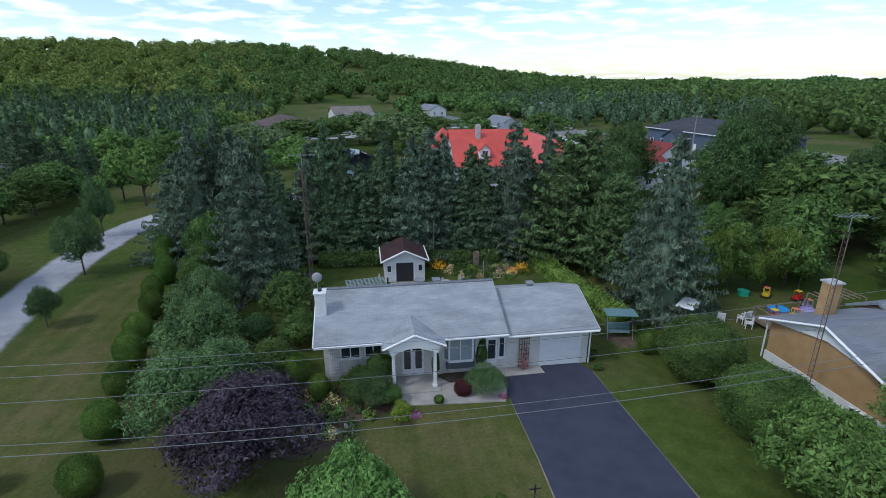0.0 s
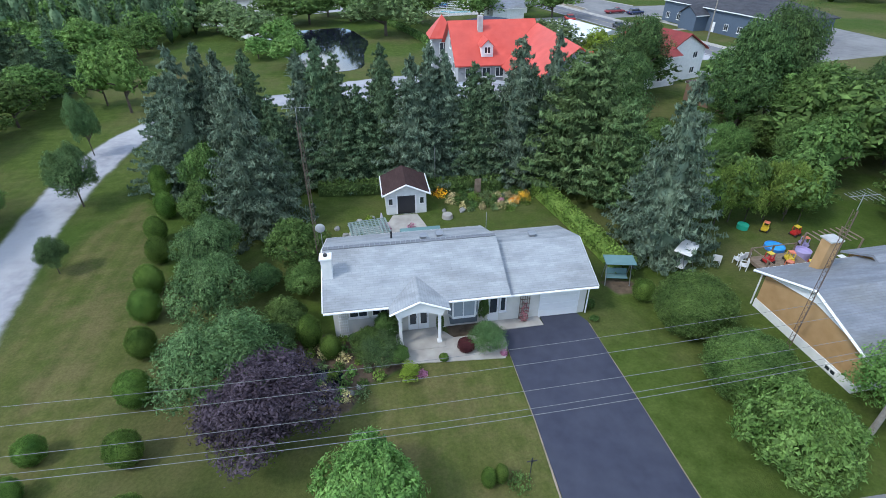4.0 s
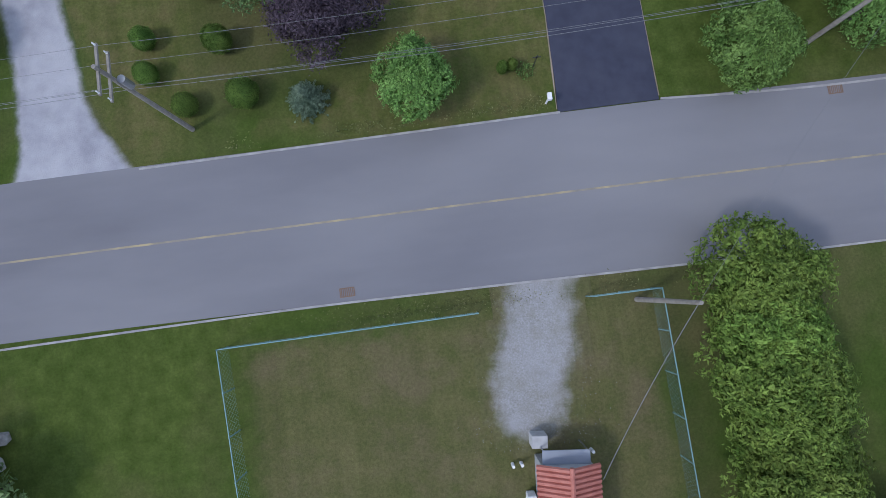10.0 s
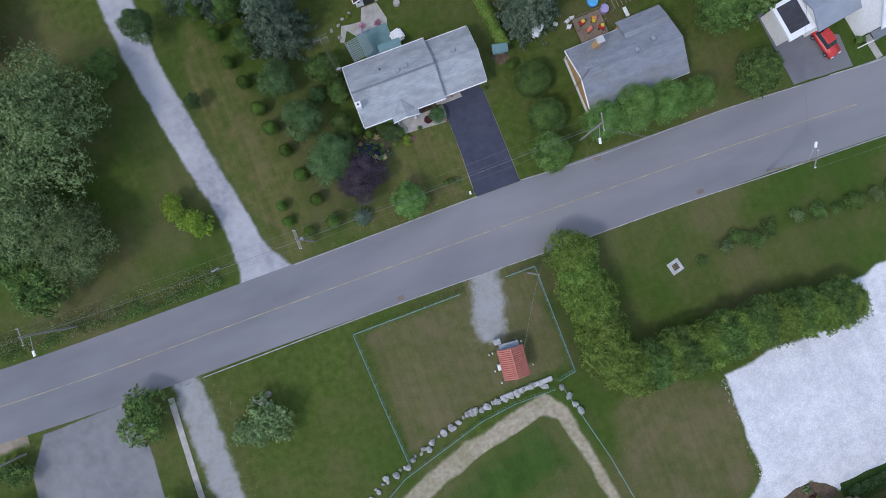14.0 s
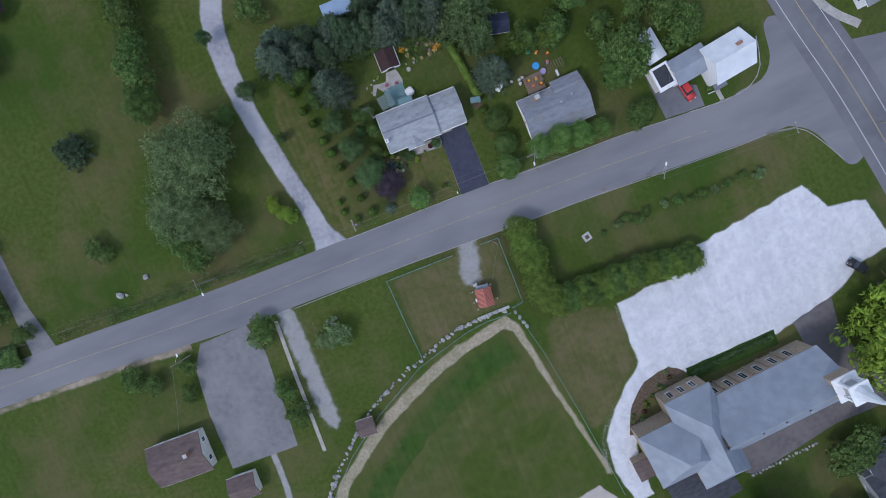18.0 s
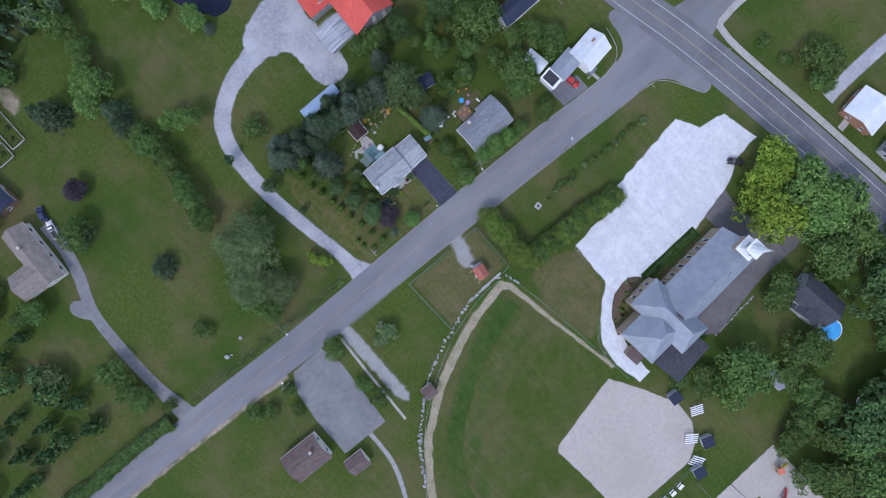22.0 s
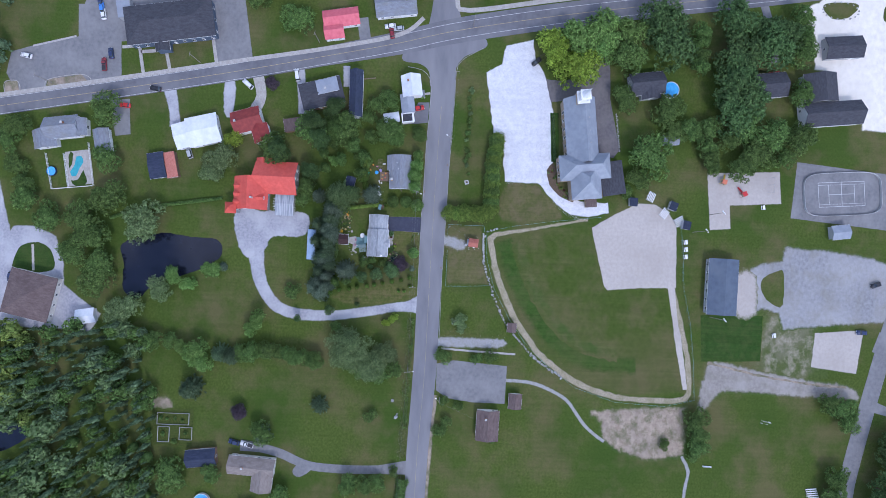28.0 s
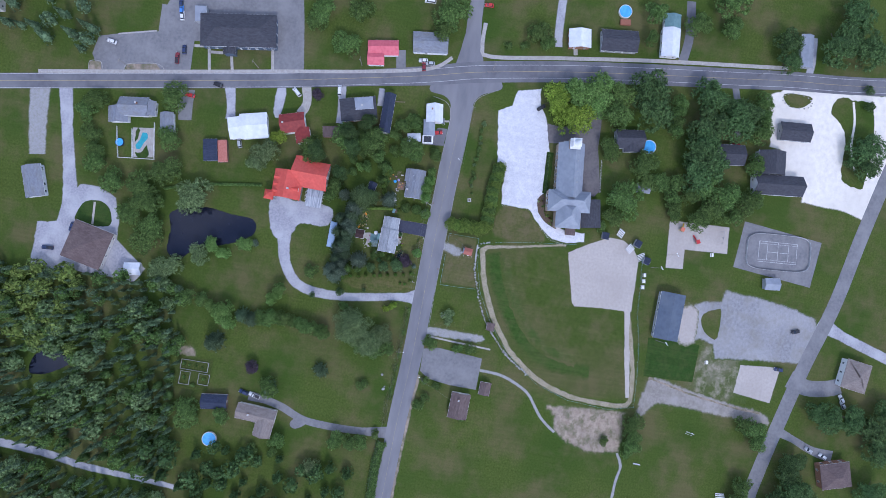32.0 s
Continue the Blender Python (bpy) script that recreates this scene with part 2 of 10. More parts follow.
M = {
    "grass": material("grass", (0.048, 0.074, 0.013), (0.082, 0.112, 0.025), 1.1, 1.0, 0.6, 30, big=(0.038, 0.074, 0.012), big_scale=0.030, big_amount=0.75, spec=0.1, bump_dist=0.05, mid=(0.122, 0.104, 0.050), mid_scale=0.045, mid_amount=0.72, mown=0.06, mown_turn=8, mown_gap=1.1),
    "lawn_dry": material("lawn_dry", (0.072, 0.086, 0.022), (0.115, 0.116, 0.040), 0.9, 1.0, 0.6, 30, big=(0.060, 0.085, 0.018), big_scale=0.16, big_amount=0.8, spec=0.1, bump_dist=0.05, mid=(0.150, 0.120, 0.058), mid_scale=0.33, mid_amount=0.6, mown=0.12, mown_turn=4, mown_gap=0.7),
    "field_green": material("field_green", (0.046, 0.074, 0.014), (0.066, 0.092, 0.020), 0.5, 1.0, 0.7, 8, big=(0.110, 0.098, 0.045), big_scale=0.022, big_amount=0.85, spec=0.1, bump_dist=0.05, mid=(0.120, 0.104, 0.050), mid_scale=0.07, mid_amount=0.6, mown=0.07, mown_turn=40, mown_gap=1.2),
    "field_dark": material("field_dark", (0.022, 0.056, 0.011), (0.038, 0.076, 0.016), 0.6, 1.0, 0.7, 8, big=(0.05, 0.08, 0.02), big_scale=0.08, spec=0.1, bump_dist=0.05, mid=(0.07, 0.085, 0.028), mid_scale=0.2, mid_amount=0.4, mown=0.12, mown_gap=1.2),
    "field_tan": material("field_tan", (0.085, 0.092, 0.032), (0.125, 0.116, 0.050), 0.7, 1.0, 0.6, 30, big=(0.065, 0.080, 0.022), big_scale=0.11, big_amount=0.9, spec=0.1, bump_dist=0.05, mid=(0.150, 0.120, 0.070), mid_scale=0.22, mid_amount=0.7, mown=0.07, mown_turn=-3, mown_gap=0.55),
    "field_band": material("field_band", (0.030, 0.066, 0.012), (0.050, 0.090, 0.019), 0.5, 1.0, 0.7, 8, big=(0.07, 0.09, 0.025), big_scale=0.05, spec=0.1, bump_dist=0.05, mid=(0.07, 0.085, 0.028), mid_scale=0.2, mid_amount=0.5, mown=0.12, mown_turn=40, mown_gap=1.2),
    "field_arc": material("field_arc", (0.060, 0.082, 0.020), (0.088, 0.102, 0.034), 0.5, 1.0, 0.7, 8, big=(0.05, 0.085, 0.02), big_scale=0.09, big_amount=0.9, spec=0.1, bump_dist=0.05, mid=(0.120, 0.104, 0.050), mid_scale=0.2, mid_amount=0.5, mown=0.12, mown_turn=40, mown_gap=1.2),
    "weeds": material("weeds", (0.030, 0.060, 0.012), (0.095, 0.105, 0.030), 2.4, 1.0, 1.0, 7, spec=0.1, bump_dist=0.2),
    "asphalt": material("asphalt", (0.150, 0.150, 0.165), (0.190, 0.190, 0.205), 0.35, 0.85, 0.5, 60, big=(0.235, 0.232, 0.240), big_scale=0.10, big_amount=0.7, stretch=(0.25, 1, 1), bump_dist=0.01),
    "asphalt_main": material("asphalt_main", (0.115, 0.115, 0.130), (0.150, 0.150, 0.165), 0.5, 0.85, 0.5, 60, big=(0.20, 0.20, 0.21), big_scale=0.07, big_amount=0.6, bump_dist=0.01),
    "asphalt_new": material("asphalt_new", (0.035, 0.039, 0.062), (0.047, 0.051, 0.078), 1.3, 0.75, 0.5, 70, big=(0.064, 0.068, 0.094), big_scale=0.4, big_amount=0.4, bump_dist=0.01),
    "asphalt_brown": material("asphalt_brown", (0.105, 0.098, 0.104), (0.150, 0.138, 0.142), 0.8, 0.9, 0.5, 50, big=(0.18, 0.165, 0.16), big_scale=0.15, big_amount=0.6, bump_dist=0.01),
    "asphalt_old": material("asphalt_old", (0.150, 0.150, 0.158), (0.205, 0.203, 0.210), 0.7, 0.9, 0.5, 50, big=(0.25, 0.25, 0.25), big_scale=0.12, big_amount=0.6, bump_dist=0.01),
    "gravel": material("gravel", (0.26, 0.26, 0.29), (0.37, 0.37, 0.40), 1.1, 1.0, 0.8, 22, big=(0.44, 0.44, 0.46), big_scale=0.12, big_amount=0.8, bump_dist=0.04),
    "gravel_white": material("gravel_white", (0.51, 0.515, 0.545), (0.64, 0.64, 0.67), 0.9, 1.0, 0.8, 14, big=(0.50, 0.51, 0.545), big_scale=0.10, big_amount=0.45, bump_dist=0.05, detail=10, mid=(0.66, 0.66, 0.68), mid_scale=0.3, mid_amount=0.7, mown=0.05, mown_turn=65, mown_gap=1.6),
    "gravel_grey": material("gravel_grey", (0.20, 0.20, 0.21), (0.30, 0.30, 0.31), 0.7, 1.0, 0.8, 22, big=(0.36, 0.355, 0.36), big_scale=0.06, big_amount=0.8, bump_dist=0.04, mid=(0.20, 0.19, 0.16), mid_scale=0.12, mid_amount=0.6),
    "dirt": material("dirt", (0.215, 0.195, 0.175), (0.30, 0.275, 0.25), 0.9, 1.0, 0.8, 16, big=(0.34, 0.315, 0.29), big_scale=0.08, big_amount=0.7, bump_dist=0.04, mid=(0.17, 0.16, 0.12), mid_scale=0.25, mid_amount=0.4),
    "worn": material("worn", (0.058, 0.082, 0.022), (0.092, 0.112, 0.036), 0.9, 1.0, 0.7, 16, big=(0.20, 0.18, 0.13), big_scale=0.09, big_amount=0.6, bump_dist=0.04, mid=(0.32, 0.285, 0.22), mid_scale=0.22, mid_amount=0.75),
    "dirt_pale": material("dirt_pale", (0.26, 0.205, 0.155), (0.39, 0.32, 0.25), 0.5, 1.0, 0.8, 12, big=(0.20, 0.17, 0.14), big_scale=0.10, big_amount=0.6, bump_dist=0.05, mid=(0.11, 0.115, 0.055), mid_scale=0.22, mid_amount=0.8),
    # raised above the sand's own tone to paint in the sunlight there
    "yard_sand": material("yard_sand", (0.66, 0.62, 0.55), (0.80, 0.76, 0.69), 0.4, 1.0, 0.7, 14, big=(0.60, 0.56, 0.49), big_scale=0.05, big_amount=0.6, bump_dist=0.04),
    "gravel_thin": material("gravel_thin", (0.24, 0.235, 0.22), (0.36, 0.36, 0.37), 11.0, 1.0, 0.8, 30, big=(0.33, 0.33, 0.34), big_scale=0.35, big_amount=0.6, bump_dist=0.04, mid=(0.22, 0.215, 0.17), mid_scale=0.8, mid_amount=0.45),
    "sand": material("sand", (0.40, 0.362, 0.330), (0.47, 0.428, 0.390), 0.8, 1.0, 0.5, 18, big=(0.36, 0.322, 0.288), big_scale=0.06, big_amount=0.6, bump_dist=0.03),
    "track": material("track", (0.25, 0.215, 0.15), (0.40, 0.35, 0.26), 1.6, 1.0, 0.7, 12, big=(0.17, 0.165, 0.08), big_scale=0.25, big_amount=0.5, bump_dist=0.05),
    "soil": material("soil", (0.07, 0.05, 0.035), (0.15, 0.11, 0.075), 2.2, 1.0, 0.8, 12),
    "kerb": material("kerb", (0.24, 0.235, 0.23), (0.40, 0.39, 0.38), 1.2, 0.9, 0.4, 30, bump_dist=0.01),
    "concrete": material("concrete", (0.33, 0.31, 0.29), (0.44, 0.42, 0.39), 1.5, 0.9, 0.4, 30, big=(0.27, 0.25, 0.23), big_scale=0.6, big_amount=0.5, bump_dist=0.01),
    "line_white": plain("line_white", (0.62, 0.62, 0.62), 0.7, wear=0.3),
    "line_yellow": plain("line_yellow", (0.50, 0.40, 0.20), 0.7, wear=0.35),
    "line_faded": material("line_faded", (0.22, 0.20, 0.16), (0.44, 0.36, 0.20), 1.2, 0.8, big=(0.20, 0.195, 0.19), big_scale=0.4, big_amount=0.8),
    "water": material("water", (0.006, 0.007, 0.016), (0.010, 0.012, 0.022), 0.3, 0.06, 0.15, 2.5, spec=0.5, bump_dist=0.01),
    "pool": material("pool", (0.05, 0.30, 0.62), (0.09, 0.42, 0.78), 0.8, 0.1, 0.2, 3, spec=0.5, bump_dist=0.02),
    "rock": material("rock", (0.20, 0.20, 0.19), (0.42, 0.41, 0.40), 3.0, 0.9, 0.6, 14, per_amount=0.25),
}


# ---- mesh helpers ----
def part(name, bm, mat, parent=None, label="", smooth=False):
    me = bpy.data.meshes.new(name)
    if smooth:
        for fc in bm.faces:
            fc.smooth = True
    bm.to_mesh(me)
    bm.free()
    me.materials.append(mat)
    ob = new(name, me)
    if parent:
        ob.parent = parent
    if label:
        ob["label"] = label
    return ob


def raw(name, verts, faces, mat, parent=None, label="", smooth=False):
    me = bpy.data.meshes.new(name)
    me.from_pydata(verts, [], faces)
    me.materials.append(mat)
    if smooth:
        me.shade_smooth()
    ob = new(name, me)
    if parent:
        ob.parent = parent
    if label:
        ob["label"] = label
    return ob


def twin(ob, parent, m=None):
    """Another object on the same mesh."""
    o = new(ob.name.split(".")[0], ob.data)
    o.parent = parent
    if m is not None:
        o.matrix_local = m
    return o


def thing(name, x, y, z=0.0, turn=0.0, label="", category="", group="", kind=""):
    ob = new(name)
    ob.empty_display_size = 0.3
    ob.matrix_world = pose(x, y, z, 0, 0, turn)
    return tagged(ob, label, category, group, kind)


def box(bm, x0, x1, y0, y1, z0, z1, m=None):
    vs = [bm.verts.new(m @ Vector(p) if m else p) for p in ((x0, y0, z0), (x1, y0, z0), (x1, y1, z0), (x0, y1, z0), (x0, y0, z1), (x1, y0, z1), (x1, y1, z1), (x0, y1, z1))]
    for q in ((0, 3, 2, 1), (4, 5, 6, 7), (0, 1, 5, 4), (1, 2, 6, 5), (2, 3, 7, 6), (3, 0, 4, 7)):
        bm.faces.new([vs[i] for i in q])
    return bm


def boxes(*bs):
    bm = bmesh.new()
    for b in bs:
        box(bm, *b)
    return bm


def bevelled(bm, w=0.03, seg=1):
    bmesh.ops.bevel(bm, geom=bm.edges[:], offset=w, segments=seg, affect="EDGES", clamp_overlap=True)
    return bm


def tube(bm, a, b, ra, rb=None, sides=8):
    a, b = Vector(a), Vector(b)
    rb = ra if rb is None else rb
    q = (b - a).to_track_quat("Z", "Y").to_matrix()
    rings = []
    for c, r in ((a, ra), (b, rb)):
        rings.append([bm.verts.new(c + q @ Vector((r * math.cos(k * math.tau / sides), r * math.sin(k * math.tau / sides), 0))) for k in range(sides)])
    for k in range(sides):
        bm.faces.new((rings[0][k], rings[0][(k + 1) % sides], rings[1][(k + 1) % sides], rings[1][k]))
    bm.faces.new(rings[0][::-1])
    bm.faces.new(rings[1])
    return bm


def spline(pts, step=2.0, closed=False):
    """A smooth line through the points."""
    p = [Vector((*q, 0)) for q in pts]
    n, res = len(p), []
    for i in range(n if closed else n - 1):
        a, b, c, d = (p[(i - 1) % n], p[i], p[(i + 1) % n], p[(i + 2) % n]) if closed else (p[max(i - 1, 0)], p[i], p[i + 1], p[min(i + 2, n - 1)])
        k = max(1, int((c - b).length / step))
        for j in range(k):
            t = j / k
            res.append(0.5 * ((2 * b) + (c - a) * t + (2 * a - 5 * b + 4 * c - d) * t * t + (3 * b - a - 3 * c + d) * t ** 3))
    if not closed:
        res.append(p[-1])
    return res


FADE = {"gravel": 0.7, "gravel_white": 0.6, "gravel_grey": 1.6, "gravel_thin": 1.1, "dirt": 1.6, "dirt_pale": 1.8, "yard_sand": 1.0, "sand": 0.5, "track": 1.3, "field_green": 1.6,
        "field_dark": 0.4, "field_tan": 2.0, "field_band": 3.2, "field_arc": 3.0, "lawn_dry": 2.4, "asphalt_old": 0.25, "soil": 0.4, "weeds": 1.0}
faded = {}


def fading(mat, under="grass"):
    """The same surface, thinning out raggedly into the one round it where the mesh's cover falls from one to nought."""
    key = mat.name + "_on_" + under
    if key not in faded:
        m = mat.copy()
        m.name = key
        n, l = m.node_tree.nodes, m.node_tree.links
        b = n["Principled BSDF"]
        top = b.inputs["Base Color"].links[0].from_socket
        low, co = tint(n, l, **RECIPES[under])
        at = n.new("ShaderNodeAttribute")
        at.attribute_name = "cover"
        nz = n.new("ShaderNodeTexNoise")
        nz.inputs["Scale"].default_value, nz.inputs["Detail"].default_value, nz.inputs["Roughness"].default_value = 0.7, 8, 0.68
        l.new(n.new("ShaderNodeNewGeometry").outputs["Position"], nz.inputs["Vector"])
        ad = n.new("ShaderNodeMath")
        ad.operation = "MULTIPLY_ADD"
        ad.inputs[1].default_value = 1.3
        l.new(nz.outputs["Fac"], ad.inputs[0])
        l.new(at.outputs["Fac"], ad.inputs[2])
        mr = n.new("ShaderNodeMapRange")
        mr.interpolation_type = "SMOOTHSTEP"
        mr.inputs[1].default_value, mr.inputs[2].default_value = 0.72, 1.58
        l.new(ad.outputs[0], mr.inputs[0])
        mx = n.new("ShaderNodeMixRGB")
        l.new(mr.outputs[0], mx.inputs[0])
        l.new(low, mx.inputs[1])
        l.new(top, mx.inputs[2])
        l.new(mx.outputs[0], b.inputs["Base Color"])
        faded[key] = m
    return faded[key]


def cover(ob, values):
    ob.data.attributes.new("cover", "FLOAT", "POINT").data.foreach_set("value", values)


def patch(name, pts, z, mat, label="", category="", soft=True, rag=0.15, depth=0.12, kind="structure", parent=None, fade=None, under="grass"):
    """A flat piece of ground with a slightly ragged rim, thinning out over a width of fade, or with a skirt."""
    from mathutils.geometry import tessellate_polygon
    fade = FADE.get(mat.name, 0) if fade is None else fade
    if soft:
        line = spline(pts, 1.2, True)
    else:
        line = []
        for i, a in enumerate(pts):
            b = pts[(i + 1) % len(pts)]
            k = max(1, int(math.dist(a, b) / 2.0))
            line += [Vector((a[0] + (b[0] - a[0]) * j / k, a[1] + (b[1] - a[1]) * j / k, 0)) for j in range(k)]
    line = [v + Vector((noise.noise(v * 0.8), noise.noise(v * 0.8 + Vector((9, 4, 2))), 0)) * rag * 2 for v in line]
    n = len(line)
    if fade >= 0.9:
        q = np.array([(v.x, v.y) for v in line])
        e = np.roll(q, -1, 0) - q
        step = max(fade / 3.2, 0.35)
        (x0, y0), (x1, y1) = q.min(0) - fade * 0.6, q.max(0) + fade * 0.6
        gx, gy = np.meshgrid(np.arange(x0, x1 + step, step), np.arange(y0, y1 + step, step))
        p = np.stack([gx.ravel(), gy.ravel()], 1)
        near, inside = np.full(len(p), 1e9), np.zeros(len(p), bool)
        for c, d in zip(q, e):
            w = p - c
            t = np.clip((w @ d) / max(d @ d, 1e-9), 0, 1)
            near = np.minimum(near, ((w - t[:, None] * d) ** 2).sum(1))
            hit = (c[1] > p[:, 1]) != (c[1] + d[1] > p[:, 1])
            inside ^= hit & (p[:, 0] < c[0] + d[0] * (p[:, 1] - c[1]) / (d[1] if abs(d[1]) > 1e-9 else 1e-9))
        cov = np.clip(0.5 + np.where(inside, 1, -1) * np.sqrt(near) / fade, 0, 1)
        k = (np.arange(gx.shape[0] - 1)[:, None] * gx.shape[1] + np.arange(gx.shape[1] - 1)).ravel()
        quads = np.stack([k, k + 1, k + 1 + gx.shape[1], k + gx.shape[1]], 1)
        quads = quads[cov[quads].max(1) > 0]
        used, idx = np.unique(quads, return_inverse=True)
        ob = raw(name, [(*p[u], z if under != "grass" else min(z, 0.008) + max(z - 0.008, 0) * min(1, 2 * cov[u])) for u in used], idx.reshape(-1, 4).tolist(), fading(mat, under), parent)
        cover(ob, cov[used].astype(np.float32))
        return tagged(ob, label, category, "", kind) if label else ob
    if fade:
        sign = 1 if sum(a.x * b.y - b.x * a.y for a, b in zip(line, line[1:] + line[:1])) > 0 else -1
        inw = []
        for i in range(n):
            d = (line[(i + 1) % n] - line[i - 1]).normalized()
            inw.append(Vector((-d.y, d.x, 0)) * sign)
        outer = [v - w * fade * 0.5 for v, w in zip(line, inw)]
        line = [v + w * fade * 0.5 for v, w in zip(line, inw)]
        verts = [(v.x, v.y, z) for v in line] + [(v.x, v.y, min(z, 0.014)) for v in outer]
    else:
        verts = [(v.x, v.y, z) for v in line] + [(v.x, v.y, z - depth) for v in line]
    tris = tessellate_polygon([line])
    faces = [tuple(f) for f in tris] + [(i, (i + 1) % n, n + (i + 1) % n, n + i) for i in range(n)]
    ob = raw(name, verts, faces, fading(mat, under) if fade else mat, parent)
    if fade:
        cover(ob, [1.0] * n + [0.0] * n)
    bm = bmesh.new()
    bm.from_mesh(ob.data)
    if fade:
        bm.normal_update()
        bmesh.ops.reverse_faces(bm, faces=[f for f in bm.faces if f.normal.z < 0])
    else:
        bmesh.ops.recalc_face_normals(bm, faces=bm.faces)
    bm.to_mesh(ob.data)
    bm.free()
    if sum(f.normal.z * f.area for f in ob.data.polygons) < 0:
        ob.data.flip_normals()
    return tagged(ob, label, category, "", kind) if label else ob


def strip(name, pts, width, z, mat, label="", category="", kind="structure", depth=0.12, parent=None, step=2.0, off=0.0, rag=0.0, fade=None, under="grass"):
    """A band along a smooth line; width may be a number or one for each point; off shifts it to the left."""
    fade = FADE.get(mat.name, 0) if fade is None else fade
    ws = width if isinstance(width, (list, tuple)) else [width] * len(pts)
    fade = min(fade, 0.6 * min(ws))
    line = spline(pts, step)
    lens = [0]
    for a, b in zip(line, line[1:]):
        lens.append(lens[-1] + (b - a).length)
    marks = [min(range(len(line)), key=lambda i: (line[i] - Vector((*q, 0))).length) for q in pts]
    wid = np.interp(lens, [lens[i] for i in marks], ws)
    verts, faces = [], []
    for i, v in enumerate(line):
        d = (line[min(i + 1, len(line) - 1)] - line[max(i - 1, 0)]).normalized()
        s = Vector((-d.y, d.x, 0))
        ra, rb = (noise.noise(v * 0.6) * rag, noise.noise(v * 0.6 + Vector((5, 5, 5))) * rag)
        h = fade / 2
        a, b = v + s * (off + wid[i] / 2 + ra - h), v + s * (off - wid[i] / 2 + rb + h)
        if fade:
            a2, b2, z2 = a + s * fade, b - s * fade, z if z > 0.1 or under != "grass" else min(z, 0.014)
        else:
            a2, b2, z2 = a, b, z - depth
        verts += [(a.x, a.y, z), (b.x, b.y, z), (a2.x, a2.y, z2), (b2.x, b2.y, z2)]
    for i in range(len(line) - 1):
        k = 4 * i
        faces += [(k, k + 1, k + 5, k + 4), (k + 2, k, k + 4, k + 6), (k + 1, k + 3, k + 7, k + 5)]
    if not fade:
        e = 4 * (len(line) - 1)
        faces += [(0, 2, 3, 1), (e, e + 1, e + 3, e + 2)]
    ob = raw(name, verts, faces, fading(mat, under) if fade else mat, parent)
    if fade:
        ends = [0.0] + [1.0] * (len(line) - 2) + [0.0] if fade >= 2 else [1.0] * len(line)
        cover(ob, [c for e in ends for c in (e, e, 0.0, 0.0)])
    return tagged(ob, label, category, "", kind) if label else ob


# ---- ground ----
def hill(x, y):
    """The wooded rise north-west of the village."""
    a = min(max((y - 245) / 400, 0), 1)
    b = 1 / (1 + math.exp((x - 40 - 0.10 * y) / 75))
    return (a * a * (3 - 2 * a)) * (2 + 43 * b)


def ticks(lo, hi, core, fine, coarse):
    out, v = [], lo
    while v < hi:
        out.append(v)
        v += fine if abs(v) < core else coarse
    return out + [hi]


xs = ticks(-3600, 3600, 420, 15, 120)
ys = ticks(-3600, 4600, 760, 15, 120)
ground = raw("ground", [(x, y, hill(x, y)) for y in ys for x in xs],
             [(j * len(xs) + i, j * len(xs) + i + 1, (j + 1) * len(xs) + i + 1, (j + 1) * len(xs) + i) for j in range(len(ys) - 1) for i in range(len(xs) - 1)],
             M["grass"], smooth=True)
tagged(ground, "green mown grass with dry brownish patches", "ground", kind="structure")

# ---- streets ----
road = strip("road_street", [(-330, 9), (-230, 4.5), (-143, -1.6), (-110, -2.6), (-88, -3.0), (-58, -4.4), (-27, -4.7), (6, -5.2), (34, -5.8), (56, -6.6), (68, -6.4), (78, -5.4)],
             [7.4, 7.4, 7.6, 8.2, 8.8, 9.4, 9.5, 10.0, 10.0, 9.8, 10.5, 13], 0.05, M["asphalt"], "worn grey asphalt side street", "road")
main_pts = [(-200, 1300), (-60, 640), (5, 350), (35.2, 205.9), (50.4, 131.3), (61.1, 80.1), (70.2, 40.9), (77.2, 11.8), (83.8, -12.2), (92.3, -53.1), (99.5, -95.2), (106.3, -138.4), (111, -167.9), (118, -218), (140, -330), (190, -520)]
strip("road_main", main_pts, [7.2, 7.2, 7.2, 7.2, 7.2, 7.4, 7.8, 9.5, 10.5, 10.5, 10.5, 10, 9.5, 9, 8, 8], 0.07, M["asphalt_main"], "grey asphalt main road with painted edge lines", "road")
strip("road_cross", [(82, -7), (92, -6.2), (101.6, -5.5), (118.4, -4.7), (160, -6), (260, -20)], [16, 11, 7.5, 6.5, 6.5, 6.5], 0.06, M["asphalt"], "narrow asphalt street leading off the crossing", "road")
strip("road_east", [(96, -233), (71, -226), (40.2, -218.4), (9.8, -211.8), (-8.6, -206.6), (-30.0, -199.6), (-58.6, -191.9), (-77, -187.2), (-95, -183.0), (-116, -179), (-220, -156)], 7.2, 0.06, M["asphalt_old"], "pale asphalt street past the playing fields", "road", fade=0)
patch("road_corner_west", [(60, -1.6), (66, -0.6), (69, 3), (70, 10), (74, 9), (80, -4), (66, -5)], 0.045, M["asphalt"], "rounded asphalt corner of the crossing", "road", rag=0.02)
patch("road_corner_south", [(62, -10), (68, -11.6), (73, -15), (78, -24), (83, -20), (82, -8), (70, -6)], 0.045, M["asphalt"], "rounded asphalt corner of the crossing", "road", rag=0.02)
strip("road_shoulder", [(-66, -9.3), (-88, -7.9), (-110, -7.2), (-143, -6.0), (-230, 0.0)], 1.3, 0.045, M["dirt_pale"], "pale sandy shoulder of the street", "shoulder", rag=0.5, fade=0.9)
